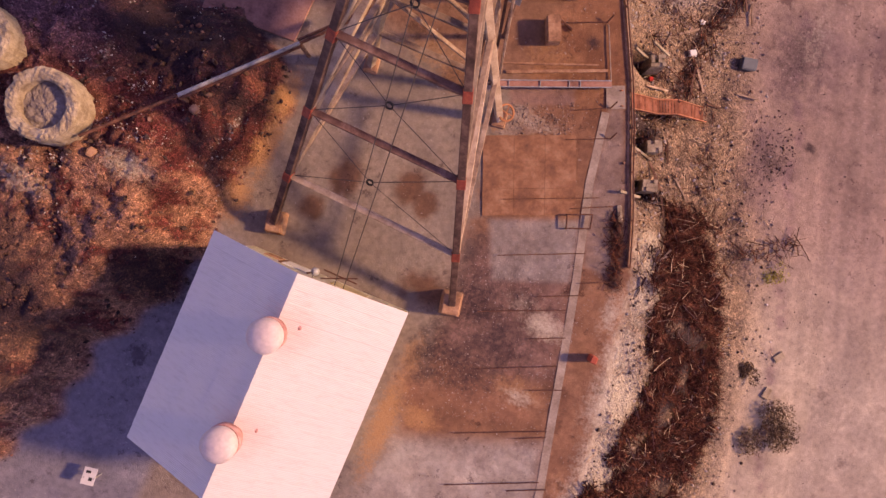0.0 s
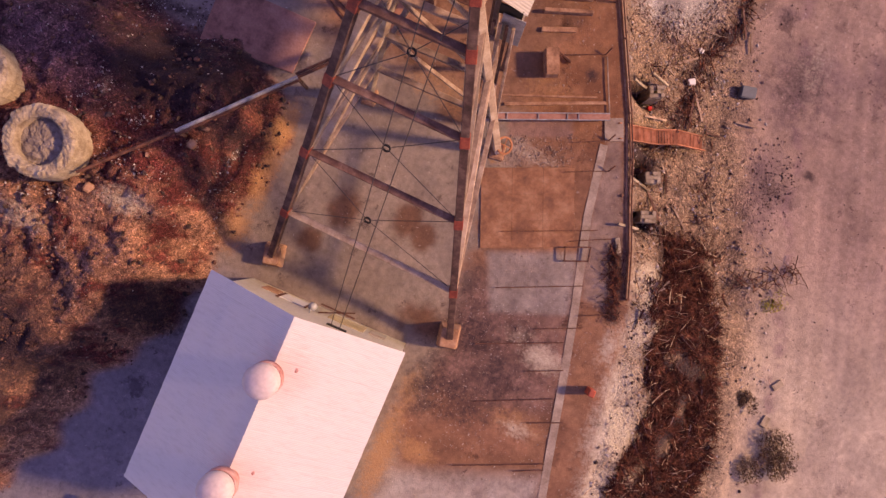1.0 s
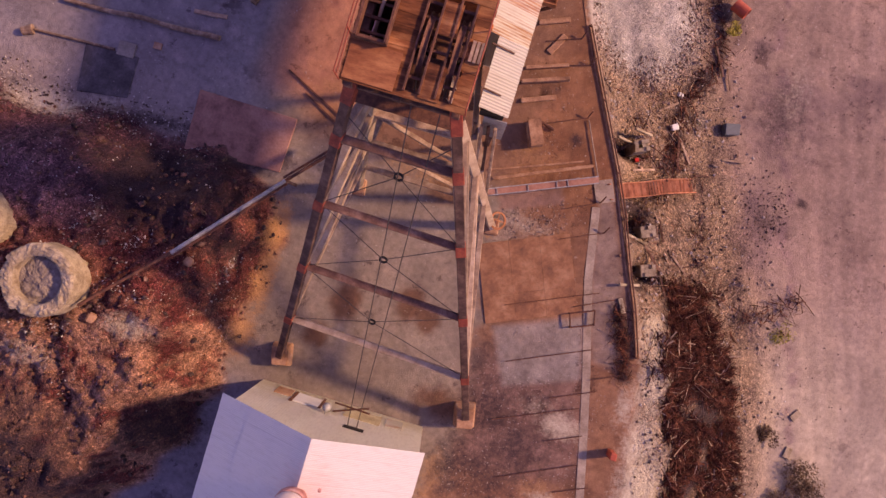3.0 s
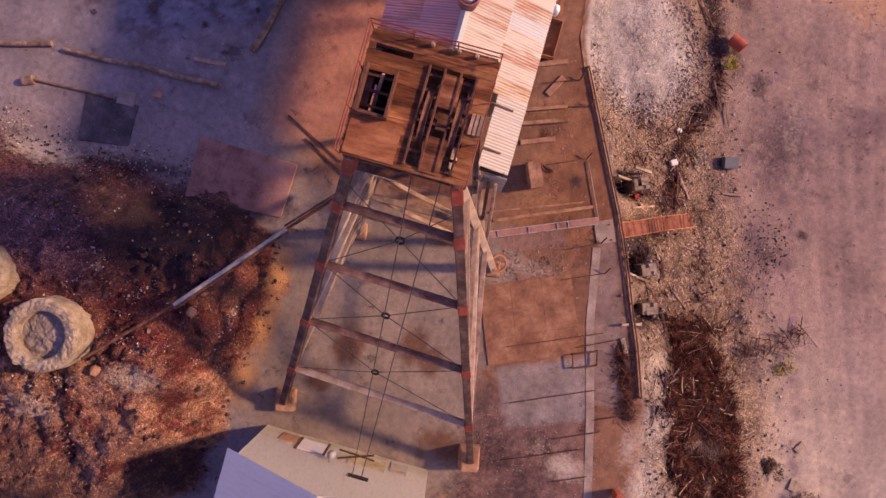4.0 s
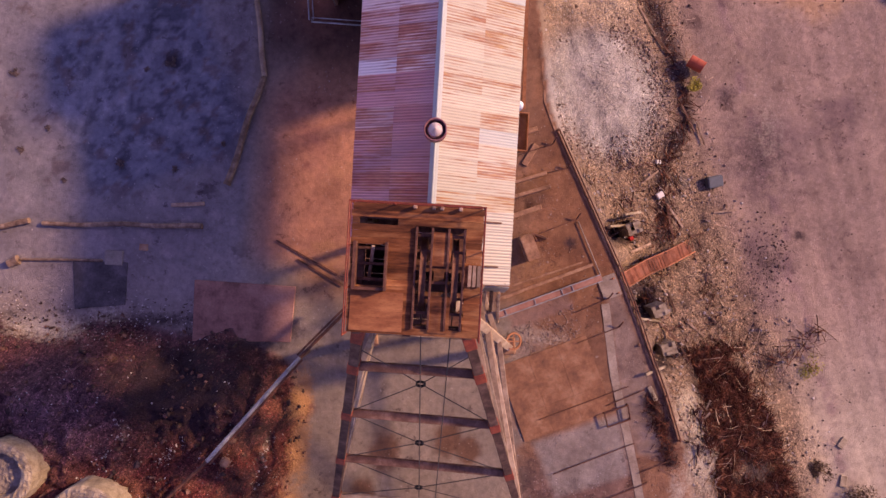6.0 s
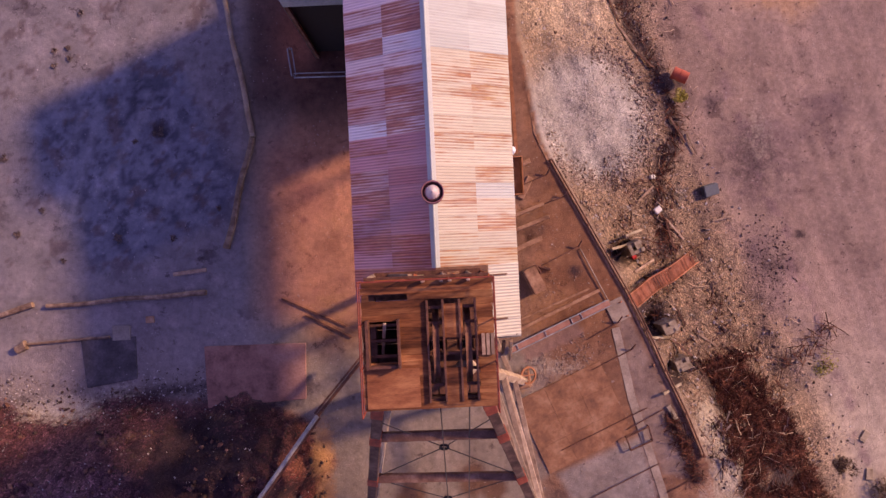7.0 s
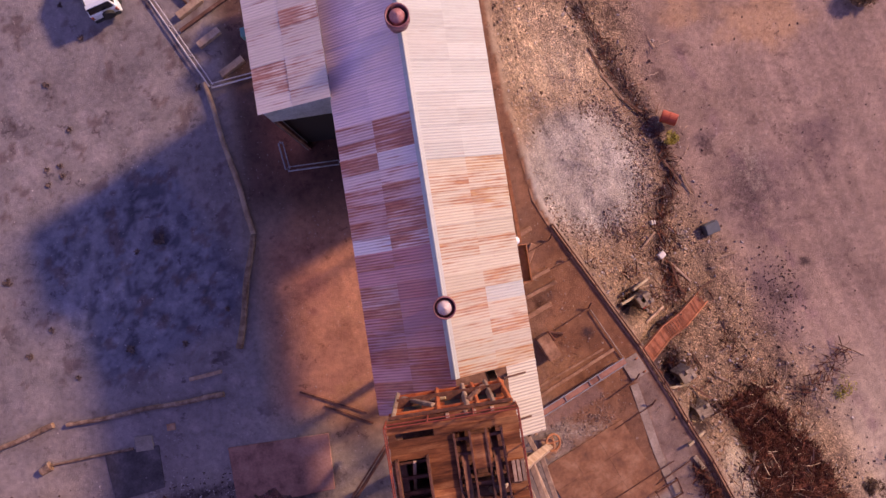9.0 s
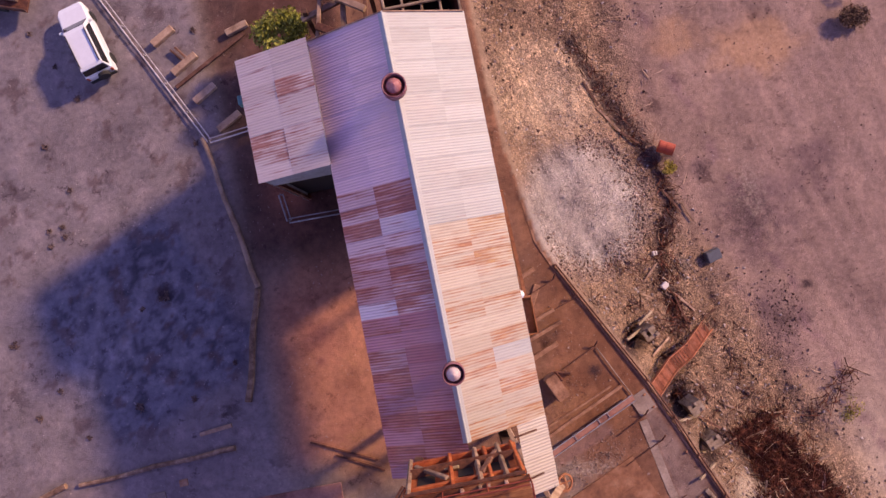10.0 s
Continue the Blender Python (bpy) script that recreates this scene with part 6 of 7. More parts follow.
def build_car():
    c = holder("station_wagon", pose(-23.37, 41.0, 0, 0, 0, 14.8), "white four-wheel-drive wagon with spare wheel parked on the yard", "car")
    # y ahead; half width 0.92, length 4.75
    rows = [(-2.33, 0.55, 1.05, 0.84), (-2.25, 0.4, 1.2, 0.9), (-1.2, 0.38, 1.2, 0.93), (0.9, 0.38, 1.18, 0.93), (1.1, 0.4, 1.12, 0.92), (2.0, 0.45, 1.0, 0.88), (2.35, 0.5, 0.85, 0.76)]
    bm = bmesh.new()
    rings = []
    for y, z0, z1, w in rows:
        sec = [(-w, z0), (-w, z1 - 0.12), (-w + 0.1, z1), (w - 0.1, z1), (w, z1 - 0.12), (w, z0)]
        rings.append([bm.verts.new((x, y, z)) for x, z in sec])
    for a, b in zip(rings, rings[1:]):
        for k in range(6):
            bm.faces.new((a[k], a[(k + 1) % 6], b[(k + 1) % 6], b[k]))
    bm.faces.new(rings[0])
    bm.faces.new(rings[-1][::-1])
    body = part("body", bm, WHITE, c, "white painted body")
    bm = bmesh.new()
    rows = [(-2.26, 1.18, 0.84), (-2.1, 1.75, 0.72), (-1.9, 1.84, 0.68), (0.2, 1.86, 0.68), (0.45, 1.8, 0.66), (1.05, 1.17, 0.84)]
    base = [bm.verts.new((s * 0.85, y, 1.15)) for y, s in ((-2.25, -1), (-2.25, 1))]
    rings = [[bm.verts.new((-w, y, z)), bm.verts.new((w, y, z))] for y, z, w in rows]
    for a, b in zip(rings, rings[1:]):
        bm.faces.new((a[0], a[1], b[1], b[0]))
    low = {0: [bm.verts.new((-0.86, y, 1.16)) for y, *_ in rows], 1: [bm.verts.new((0.86, y, 1.16)) for y, *_ in rows]}
    for s in (0, 1):
        for k in range(len(rows) - 1):
            bm.faces.new((rings[k][s], rings[k + 1][s], low[s][k + 1], low[s][k]))
    part("cabin", bm, WHITE, body)
    for name, verts in (
        ("windscreen", [(-0.62, 0.5, 1.79), (0.62, 0.5, 1.79), (0.78, 1.0, 1.26), (-0.78, 1.0, 1.26)]),
        ("rear_window", [(-0.68, -2.13, 1.74), (0.68, -2.13, 1.74), (0.76, -2.25, 1.3), (-0.76, -2.25, 1.3)]),
        ("side_window", [(0.715, -2.0, 1.74), (0.70, 0.25, 1.77), (0.83, 0.7, 1.25), (0.84, -2.1, 1.25)]),
        ("side_window", [(-0.715, -2.0, 1.74), (-0.70, 0.25, 1.77), (-0.83, 0.7, 1.25), (-0.84, -2.1, 1.25)]),
    ):
        bm = bmesh.new()
        f = bm.faces.new([bm.verts.new(v) for v in verts])
        bm.normal_update()
        mid = Vector((0, -0.6, 1.2))
        out = f.normal if (f.calc_center_median() - mid).dot(f.normal) > 0 else -f.normal
        res = bmesh.ops.extrude_face_region(bm, geom=[f])
        for v in res["geom"]:
            if isinstance(v, bmesh.types.BMVert):
                v.co += out * 0.03
        part(name, bm, GLASS, body)
    for x in (-0.62, 0.62):
        bm = bmesh.new()
        beam(bm, (x, -1.95, 1.9), (x, 0.2, 1.92), 0.05, 0.05)
        part("roof_rail", bm, RUBBER, body)
    for x in (-0.86, 0.86):
        for y in (-1.45, 1.4):
            bm = bmesh.new()
            m = Matrix.Translation((x, y, 0.37)) @ Matrix.Rotation(radians(90), 4, "Y")
            lathe(bm, [(0.01, -0.1), (0.22, -0.1), (0.36, -0.1), (0.37, 0), (0.36, 0.1), (0.22, 0.1), (0.01, 0.1)], 20, m)
            part("wheel", bm, RUBBER, c)
    for x in (-1.0, 1.0):
        bm = bmesh.new()
        box(bm, (x - 0.1, 0.75, 1.16), (x + 0.1, 0.87, 1.32))
        soften(bm, 0.03)
        part("mirror", bm, WHITE, body)
    bm = bmesh.new()
    m = Matrix.Translation((0.2, -2.47, 0.95)) @ Matrix.Rotation(radians(90), 4, "X")
    lathe(bm, [(0.01, -0.12), (0.2, -0.12), (0.36, -0.1), (0.36, 0.1), (0.2, 0.12), (0.01, 0.12)], 20, m)
    part("spare_wheel", bm, RUBBER, c)
    bm = bmesh.new()
    box(bm, (-0.86, -2.45, 0.45), (0.86, -2.3, 0.65))
    soften(bm, 0.04)
    part("bumper", bm, RUBBER, c)
    for x in (-0.78, 0.78):
        bm = bmesh.new()
        box(bm, (x - 0.07, -2.35, 0.8), (x + 0.07, -2.28, 1.1))
        part("tail_lamp", bm, DRUM_RED, body)
    return c


build_car()


def build_trailer():
    t = holder("flatbed_trailer", pose(-28.2, 45.2, 0, 0, 0, 70), "dark flatbed trailer with odd gear parked on the yard", "trailer")
    bm = bmesh.new()
    box(bm, (-1.1, -2.2, 0.75), (1.1, 2.2, 0.9))
    soften(bm, 0.02)
    part("tray", bm, RUST_DARK, t)
    for x in (-1.08, 1.04):
        bm = bmesh.new()
        box(bm, (x, -2.2, 0.9), (x + 0.05, 2.2, 1.25))
        part("side_board", bm, TIMBER_GREY, t)
    for x in (-0.95, 0.95):
        bm = bmesh.new()
        m = Matrix.Translation((x, -0.3, 0.36)) @ Matrix.Rotation(radians(90), 4, "Y")
        lathe(bm, [(0.01, -0.1), (0.34, -0.1), (0.36, 0), (0.34, 0.1), (0.01, 0.1)], 18, m)
        part("wheel", bm, RUBBER, t)
    bm = bmesh.new()
    beam(bm, (0, 2.2, 0.7), (0, 3.6, 0.5), 0.12, 0.1)
    part("drawbar", bm, RUST_DARK, t)
    bm = bmesh.new()
    box(bm, (-0.6, -1.6, 0.9), (0.3, -0.7, 1.3))
    soften(bm, 0.04)
    part("crate", bm, TIMBER, t)


build_trailer()


def build_sign():
    s = holder("notice_board", pose(-14.4, -21.4, 0, 0, 0, 10), "small white notice board standing on the bare yard", "sign")
    bm = bmesh.new()
    box(bm, (-0.4, -0.5, 0.9), (0.4, 0.5, 0.94), Matrix.Rotation(radians(-12), 4, "X"))
    part("board", bm, SIGN_WHITE, s)
    for x, y, w, h in ((-0.1, 0.25, 0.3, 0.16), (0.12, -0.15, 0.22, 0.2)):
        bm = bmesh.new()
        box(bm, (x - w / 2, y - h / 2, 0.943), (x + w / 2, y + h / 2, 0.95), Matrix.Rotation(radians(-12), 4, "X"))
        part("bar", bm, RUBBER, s)
    for x in (-0.3, 0.3):
        bm = bmesh.new()
        rod(bm, (x, 0.1, -0.1), (x, 0.1, 0.95), 0.04, n=6)
        part("post", bm, STEEL, s)


build_sign()


# ---- plants ----
def leaves(bm, rng, centre, spread, count, size):
    for _ in range(count):
        d = Vector((rng.gauss(0, 1), rng.gauss(0, 1), rng.gauss(0, 1)))
        d = d.normalized() * rng.uniform(0.2, 1.0) ** 0.5
        p = Vector(centre) + Vector((d.x * spread[0], d.y * spread[1], d.z * spread[2]))
        a, b = Vector((rng.gauss(0, 1), rng.gauss(0, 1), rng.gauss(0, 0.6))).normalized(), Vector((rng.gauss(0, 1), rng.gauss(0, 1), rng.gauss(0, 1))).normalized()
        s = size * rng.uniform(0.6, 1.3)
        vs = [bm.verts.new(p - a * s), bm.verts.new(p + b * s * 0.45), bm.verts.new(p + a * s), bm.verts.new(p - b * s * 0.45)]
        bm.faces.new(vs)


def plant(name, x, y, z, r, h, mat, count, size, label, category, seed, trunk=0.12):
    rng = random.Random(seed)
    t = holder(name, (x, y, z), label, category)
    bm = bmesh.new()
    tips = []
    rod(bm, (0, 0, -0.2), (0.1, 0.05, h * 0.45), trunk, trunk * 0.6, 8)
    for k in range(9):
        a = rng.uniform(0, 6.28)
        tip = Vector((r * 0.75 * math.cos(a) * rng.uniform(0.4, 1), r * 0.75 * math.sin(a) * rng.uniform(0.4, 1), h * rng.uniform(0.55, 0.95)))
        rod(bm, (0.05, 0.02, h * rng.uniform(0.1, 0.45)), tip, trunk * 0.4, trunk * 0.1, 5)
        tips.append(tip)
    part("trunk", bm, TWIG, t)
    bm = bmesh.new()
    for tip in tips:
        leaves(bm, rng, tip, (r * 0.45, r * 0.45, h * 0.16), count // len(tips), size)
    part("crown", bm, mat, t)
    return t


plant("tree", -11.4, 38.3, 0.0, 1.7, 4.2, LEAF, 2600, 0.16, "leafy green tree behind the shed", "tree", 1, 0.2)
plant("shrub", 12.5, 26.8, height(12.5, 26.8), 0.6, 0.8, YELLOW_LEAF, 700, 0.08, "small yellow-green shrub on the rubble slope", "shrub", 2, 0.04)
plant("shrub", 25.5, -3.0, height(25.5, -3.0), 2.4, 0.6, DRY_LEAF, 4200, 0.085, "dry grey-brown shrub on the flat", "shrub", 3, 0.07)
plant("shrub", 22.9, 0.0, height(22.9, 0.0), 0.9, 0.4, DRY_LEAF, 1100, 0.08, "small dry brown shrub on the flat", "shrub", 4, 0.04)
plant("shrub", 22.0, 7.4, height(22.0, 7.4), 1.0, 0.5, YELLOW_LEAF, 420, 0.08, "sparse yellowish shrub beside the brush", "shrub", 5, 0.04)
plant("shrub", 28.5, 36.0, height(28.5, 36.0), 1.8, 0.8, DRY_LEAF, 3000, 0.09, "dark dry shrub on the flat", "shrub", 6, 0.05)

# ---- small objects on the slope ----
bm = bmesh.new()
lathe(bm, [(0.01, 0), (0.42, 0), (0.44, 0.06), (0.42, 0.5), (0.44, 0.55), (0.42, 1.05), (0.44, 1.1), (0.40, 1.12), (0.40, 1.06), (0.01, 1.06)], 20)
thing("steel_drum", bm, DRUM_RED, "rusty red steel drum lying on the slope", "drum", at=pose(12.1, 28.5, height(12.1, 28.5) + 0.5, 80, 0, 60))
bm = bmesh.new()
box(bm, (-0.55, -0.4, 0), (0.55, 0.4, 0.55))
soften(bm, 0.06, 2)
t = thing("metal_tub", bm, plain("dark_grey_paint", (0.085, 0.095, 0.11), 0.5), "dented dark grey metal tub on the rubble", "tub", at=pose(14.4, 20.1, height(14.4, 20.1), 8, 5, 14))
for x, y, s in ((10.2, 18.75, 0.26), (10.05, 21.1, 0.18)):
    bm = bmesh.new()
    box(bm, (-s, -s * 0.8, 0), (s, s * 0.8, 0.3))
    soften(bm, 0.04)
    thing("white_tin", bm, SIGN_WHITE, "pale battered tin box lying on the rubble", "tin", "pale tins", at=pose(x, y, height(x, y) + 0.02, 6, 10, random.uniform(0, 60)))
for x, y, a, b, turn in ((24.7, 2.0, 0.42, 0.24, 55), (24.9, -0.7, 0.40, 0.26, 80), (8.9, 6.0, 0.5, 0.14, -60), (16.0, 3.4, 0.42, 0.1, 70)):
    bm = bmesh.new()
    box(bm, (-a, -b, 0), (a, b, 0.1))
    soften(bm, 0.03)
    thing("loose_panel", bm, OLD_CONCRETE, "pale broken panel lying on the ground", "panel", "broken panels", at=pose(x, y, height(x, y) + 0.03, 4, 5, turn))
bm = bmesh.new()
box(bm, (-0.14, -0.14, 0), (0.14, 0.14, 0.3))
soften(bm, 0.03)
thing("red_can", bm, plain("bright_red", (0.6, 0.03, 0.02), 0.5), "bright red can on the slope", "can", at=pose(8.1, 15.6, height(8.1, 15.6), 0, 0, 30))
rng = random.Random(77)
for x, y, l, a in ((8.6, 15.0, 1.9, 22), (11.2, 18.2, 2.2, 70), (11.0, 16.8, 2.4, 100), (11.4, 17.4, 2.0, 130), (8.4, 9.6, 1.8, 55), (11.0, 11.5, 1.5, -60), (10.6, 9.6, 2.2, -40), (13.0, 9.7, 1.6, -35), (13.2, 16.2, 1.2, 15), (9.4, 19.9, 1.6, 40), (12.4, 24.5, 2.2, -60), (13.4, 23.5, 1.6, -70), (12.0, 7.9, 1.4, -60), (15.3, 18.0, 1.6, 10), (8.0, 33.0, 2.0, -65), (8.9, 31.0, 2.4, -55), (10.2, 29.5, 1.8, -40)):
    bm = bmesh.new()
    c, s = math.cos(radians(a)) * l / 2, math.sin(radians(a)) * l / 2
    beam(bm, (x - c, y - s, height(x - c, y - s) + 0.12), (x + c, y + s, height(x + c, y + s) + 0.18), 0.13, 0.08)
    thing("broken_board", bm, TIMBER_GREY if rng.random() < 0.6 else TIMBER, "broken weathered board lying on the rubble", "board", "broken boards")


# ---- rubble and brush ----
def scatter(name, mat, rng, count, sampler, lo, hi, label, category, power=3.0):
    """Many small broken stones as one mesh."""
    ico = [(0, 0, 1), (0.9, 0, 0.3), (0.28, 0.85, 0.3), (-0.72, 0.52, 0.3), (-0.72, -0.52, 0.3), (0.28, -0.85, 0.3), (0.5, 0.4, -0.6), (-0.6, 0.1, -0.6), (0.2, -0.6, -0.6)]
    tri = [(0, 1, 2), (0, 2, 3), (0, 3, 4), (0, 4, 5), (0, 5, 1), (1, 6, 2), (2, 6, 3), (3, 6, 7), (3, 7, 4), (4, 7, 8), (4, 8, 5), (5, 8, 1), (1, 8, 6)]
    verts, faces = [], []
    made = 0
    while made < count:
        got = sampler(rng)
        if got is None:
            continue
        x, y = got
        s = lo + (hi - lo) * rng.random() ** power
        rot = Euler((rng.uniform(0, 6.3), rng.uniform(0, 6.3), rng.uniform(0, 6.3))).to_matrix() @ Matrix.Diagonal((1, rng.uniform(0.5, 1), rng.uniform(0.4, 0.8)))
        base = Vector((x, y, height(x, y) + s * 0.12))
        n = len(verts)
        verts += [base + rot @ (Vector(v) * s * rng.uniform(0.75, 1.2)) for v in ico]
        faces += [(a + n, b + n, c + n) for a, b, c in tri]
        made += 1
    me = bpy.data.meshes.new(name)
    me.from_pydata(verts, [], faces)
    me.materials.append(mat)
    return tagged(new(name, me), label, category, kind="stuff")


def on_slope(rng):
    y = rng.uniform(-16, 42)
    d = rng.uniform(0.3, 13)
    if rng.random() > 1.15 - d / 14 or wob(edge_x(y) + d, y, 0.35, 41) + rng.uniform(-0.5, 0.5) < -0.1:
        return None
    x = edge_x(y) + d
    if -15 < y < 8.5 and abs(x - lerp_table(y, BRUSH_MID)) < lerp_table(y, BRUSH_HALF):
        return None
    if rng.random() < 1.5 * spot(x, y, 5.6, 25.5, 4.8, 5.0) or rng.random() < 0.7 * spot(x, y, 4.5, 33.5, 4, 4):
        return None
    return x, y


def on_fan(rng):
    x, y = rng.gauss(5.8, 2.5), rng.gauss(27.0, 4.2)
    return (x, y) if x > edge_x(y) + 0.4 else None


def on_fan_rim(rng):
    a = rng.uniform(-2.7, 1.5)
    r = rng.gauss(1.0, 0.12)
    x, y = 5.6 + 4.6 * r * math.cos(a), 25.3 + 4.6 * r * math.sin(a)
    return (x, y) if x > edge_x(y) + 0.4 else None


def on_heap(rng):
    x, y = rng.uniform(-36, -11.5), rng.uniform(-26, 9.5)
    k = heap_depth(x, y)
    if k < -0.5 or wob(x, y, 0.4, 51) + rng.uniform(-0.5, 0.5) < 0.0:
        return None
    if -10.9 < x < 0 or (x + 22.9) ** 2 + (y + 1.5) ** 2 < 5:
        return None
    return x, y


def on_heap_rim(rng):
    x, y = rng.uniform(-34, -15), rng.gauss(8.6, 0.9)
    return (x, y) if wob(x, y, 0.5, 61) + rng.uniform(-0.4, 0.4) > 0 else None


def on_flat(rng):
    x, y = 11 + 20 * rng.random() ** 1.7, rng.uniform(-16, 44)
    if -15 < y < 8 and x < 21:
        return None
    return (x, y) if wob(x, y, 0.25, 71) + rng.uniform(-0.5, 0.4) > 0 else None


def on_yard(rng):
    x, y = rng.uniform(0.5, 10), rng.uniform(-14, 20)
    return (x, y) if x < edge_x(y) - 0.3 and wob(x, y, 0.4, 81) + rng.uniform(-0.4, 0.4) > 0.1 else None


def on_plain(rng):
    x, y = rng.uniform(-36, -13), rng.uniform(10, 48)
    return (x, y) if wob(x, y, 0.3, 91) + rng.uniform(-0.4, 0.4) > 0.1 else None


scatter("slope_rubble", ROCK, random.Random(1), 5200, on_slope, 0.02, 0.17, "brown broken rock on the slope", "rubble", 5)
scatter("slope_dark_rubble", DARK_ROCK, random.Random(2), 1500, on_slope, 0.03, 0.2, "dark burnt rock on the slope", "rubble", 4)
scatter("slope_pale_rubble", PALE_ROCK, random.Random(3), 2600, on_slope, 0.02, 0.17, "pale chips of rock on the slope", "rubble", 5)
scatter("ore_fan", PALE_ROCK, random.Random(4), 9000, on_fan, 0.015, 0.075, "pale grey crushed ore", "rubble", 4)
scatter("fan_rim_rubble", ROCK, random.Random(5), 2600, on_fan_rim, 0.03, 0.17, "coarse stones round the ore fan", "rubble", 3)
scatter("heap_rubble", HEAP_ROCK, random.Random(6), 4200, on_heap, 0.03, 0.26, "rusty lumps of slag on the heap", "rubble", 6)
scatter("heap_dark_rubble", DARK_ROCK, random.Random(7), 2600, on_heap, 0.03, 0.30, "dark burnt lumps of slag on the heap", "rubble", 5)
def crust(rng):
    x, y = rng.uniform(-28, -12.5), rng.uniform(-8, 7)
    return (x, y) if heap_depth(x, y) > 0.6 and abs(wob(x, y, 0.5, 57)) < 0.06 + rng.uniform(0, 0.05) else None


CRUST_LINES = ([(-21.9, 3.6), (-22.4, 1.8), (-23.6, -0.2)], [(-14.0, 2.8), (-14.4, 1.2), (-14.7, -0.6)], [(-19.6, 1.2), (-18.8, 2.2)], [(-20.6, -0.6), (-18.2, -1.2), (-16.4, -0.6)], [(-24.0, -4.6), (-21.2, -4.0)])


def on_crust_line(rng):
    line = rng.choice(CRUST_LINES)
    k = rng.randrange(len(line) - 1)
    (x0, y0), (x1, y1) = line[k], line[k + 1]
    t = rng.random()
    return x0 + (x1 - x0) * t + rng.gauss(0, 0.22), y0 + (y1 - y0) * t + rng.gauss(0, 0.22)


scatter("heap_salt_flakes", PALE_ROCK, random.Random(19), 520, on_crust_line, 0.02, 0.12, "white flakes of salt crust on the heap", "flakes", 3)
scatter("heap_pale_crust", PALE_ROCK, random.Random(12), 450, crust, 0.015, 0.11, "pale flecks of crust on the heap", "flecks", 4)
scatter("heap_rim_rubble", DARK_ROCK, random.Random(8), 1100, on_heap_rim, 0.02, 0.12, "dark rubble along the foot of the heap", "rubble", 4)
scatter("heap_rim_chips", PALE_ROCK, random.Random(14), 1500, on_heap_rim, 0.015, 0.10, "pale chips along the foot of the heap", "rubble", 4)
scatter("flat_pebbles", DARK_ROCK, random.Random(9), 2600, on_flat, 0.02, 0.10, "scattered dark stones on the flat", "pebbles", 5)
scatter("yard_pebbles", ROCK, random.Random(10), 2500, on_yard, 0.015, 0.08, "scattered stones on the yard", "pebbles", 5)
def on_gravel(rng):
    u, w_ = rng.random(), rng.random()
    x = (0.21 + 3.5 * u) * (1 - w_) + (-0.3 + 4.7 * u) * w_ + rng.gauss(0, 0.15)
    y = (9.48 + 1.49 * u) * (1 - w_) + (7.4 + 1.9 * u) * w_ + rng.gauss(0, 0.15)
    return (x, y) if wob(x, y, 0.8, 131) + rng.uniform(-0.5, 0.5) > -0.1 else None


def on_paving(rng):
    x, y = rng.uniform(0.8, 9.5), rng.uniform(-9.5, 2.0)
    return (x, y) if x < edge_x(y) - 0.5 and wob(x, y, 0.5, 133) + rng.uniform(-0.3, 0.3) > 0.05 else None


scatter("gravel_patch", ROCK, random.Random(15), 700, on_gravel, 0.02, 0.09, "pale brown gravel spilled on the yard", "gravel", 3)
scatter("paving_chips", PALE_ROCK, random.Random(16), 900, on_paving, 0.015, 0.055, "pale chips on the stained paving", "chips", 3)
def on_cinders(rng):
    return rng.gauss(18.9, 1.0), rng.gauss(14.8, 1.5)


scatter("cinder_patch", DARK_ROCK, random.Random(17), 420, on_cinders, 0.03, 0.12, "dark clinker lumps strewn on the flat", "clinker", 3)
scatter("fan_rim_dark_rubble", DARK_ROCK, random.Random(18), 380, on_fan_rim, 0.03, 0.12, "dark stones round the ore fan", "rubble", 3)
scatter("plain_pebbles", PALE_ROCK, random.Random(11), 500, on_plain, 0.015, 0.07, "scattered pebbles on the graded yard", "pebbles", 5)


def sticks(name, mat, rng, count, sampler, lo, hi, r, lift, label, category):
    """A tangle of thin dead sticks as one mesh, each a bent three-sided wand."""
    verts, faces = [], []
    made = 0
    while made < count:
        got = sampler(rng)
        if got is None:
            continue
        x, y = got
        made += 1
        l = rng.uniform(lo, hi)
        a, e = rng.uniform(0, 6.28), rng.gauss(0.1, 0.22)
        d = Vector((math.cos(a) * math.cos(e), math.sin(a) * math.cos(e), math.sin(e)))
        b = Vector((rng.gauss(0, 0.25), rng.gauss(0, 0.25), rng.gauss(0, 0.15)))
        p = Vector((x, y, height(x, y) + abs(rng.gauss(0, lift)) + 0.03)) - d * l / 2
        side = d.cross(Vector((0, 0, 1))).normalized()
        up = side.cross(d)
        n = len(verts)
        rr = r * rng.uniform(0.5, 1.4)
        for k in range(4):
            t = k / 3
            c = p + d * l * t + b * l * t * t
            w = rr * (1 - 0.7 * t)
            verts += [c + side * w, c - side * w * 0.5 + up * w, c - side * w * 0.5 - up * w]
        for k in range(3):
            for j in range(3):
                i0, i1 = n + 3 * k + j, n + 3 * k + (j + 1) % 3
                faces.append((i0, i1, i1 + 3, i0 + 3))
    me = bpy.data.meshes.new(name)
    me.from_pydata(verts, [], faces)
    me.materials.append(mat)
    return tagged(new(name, me), label, category, kind="stuff")


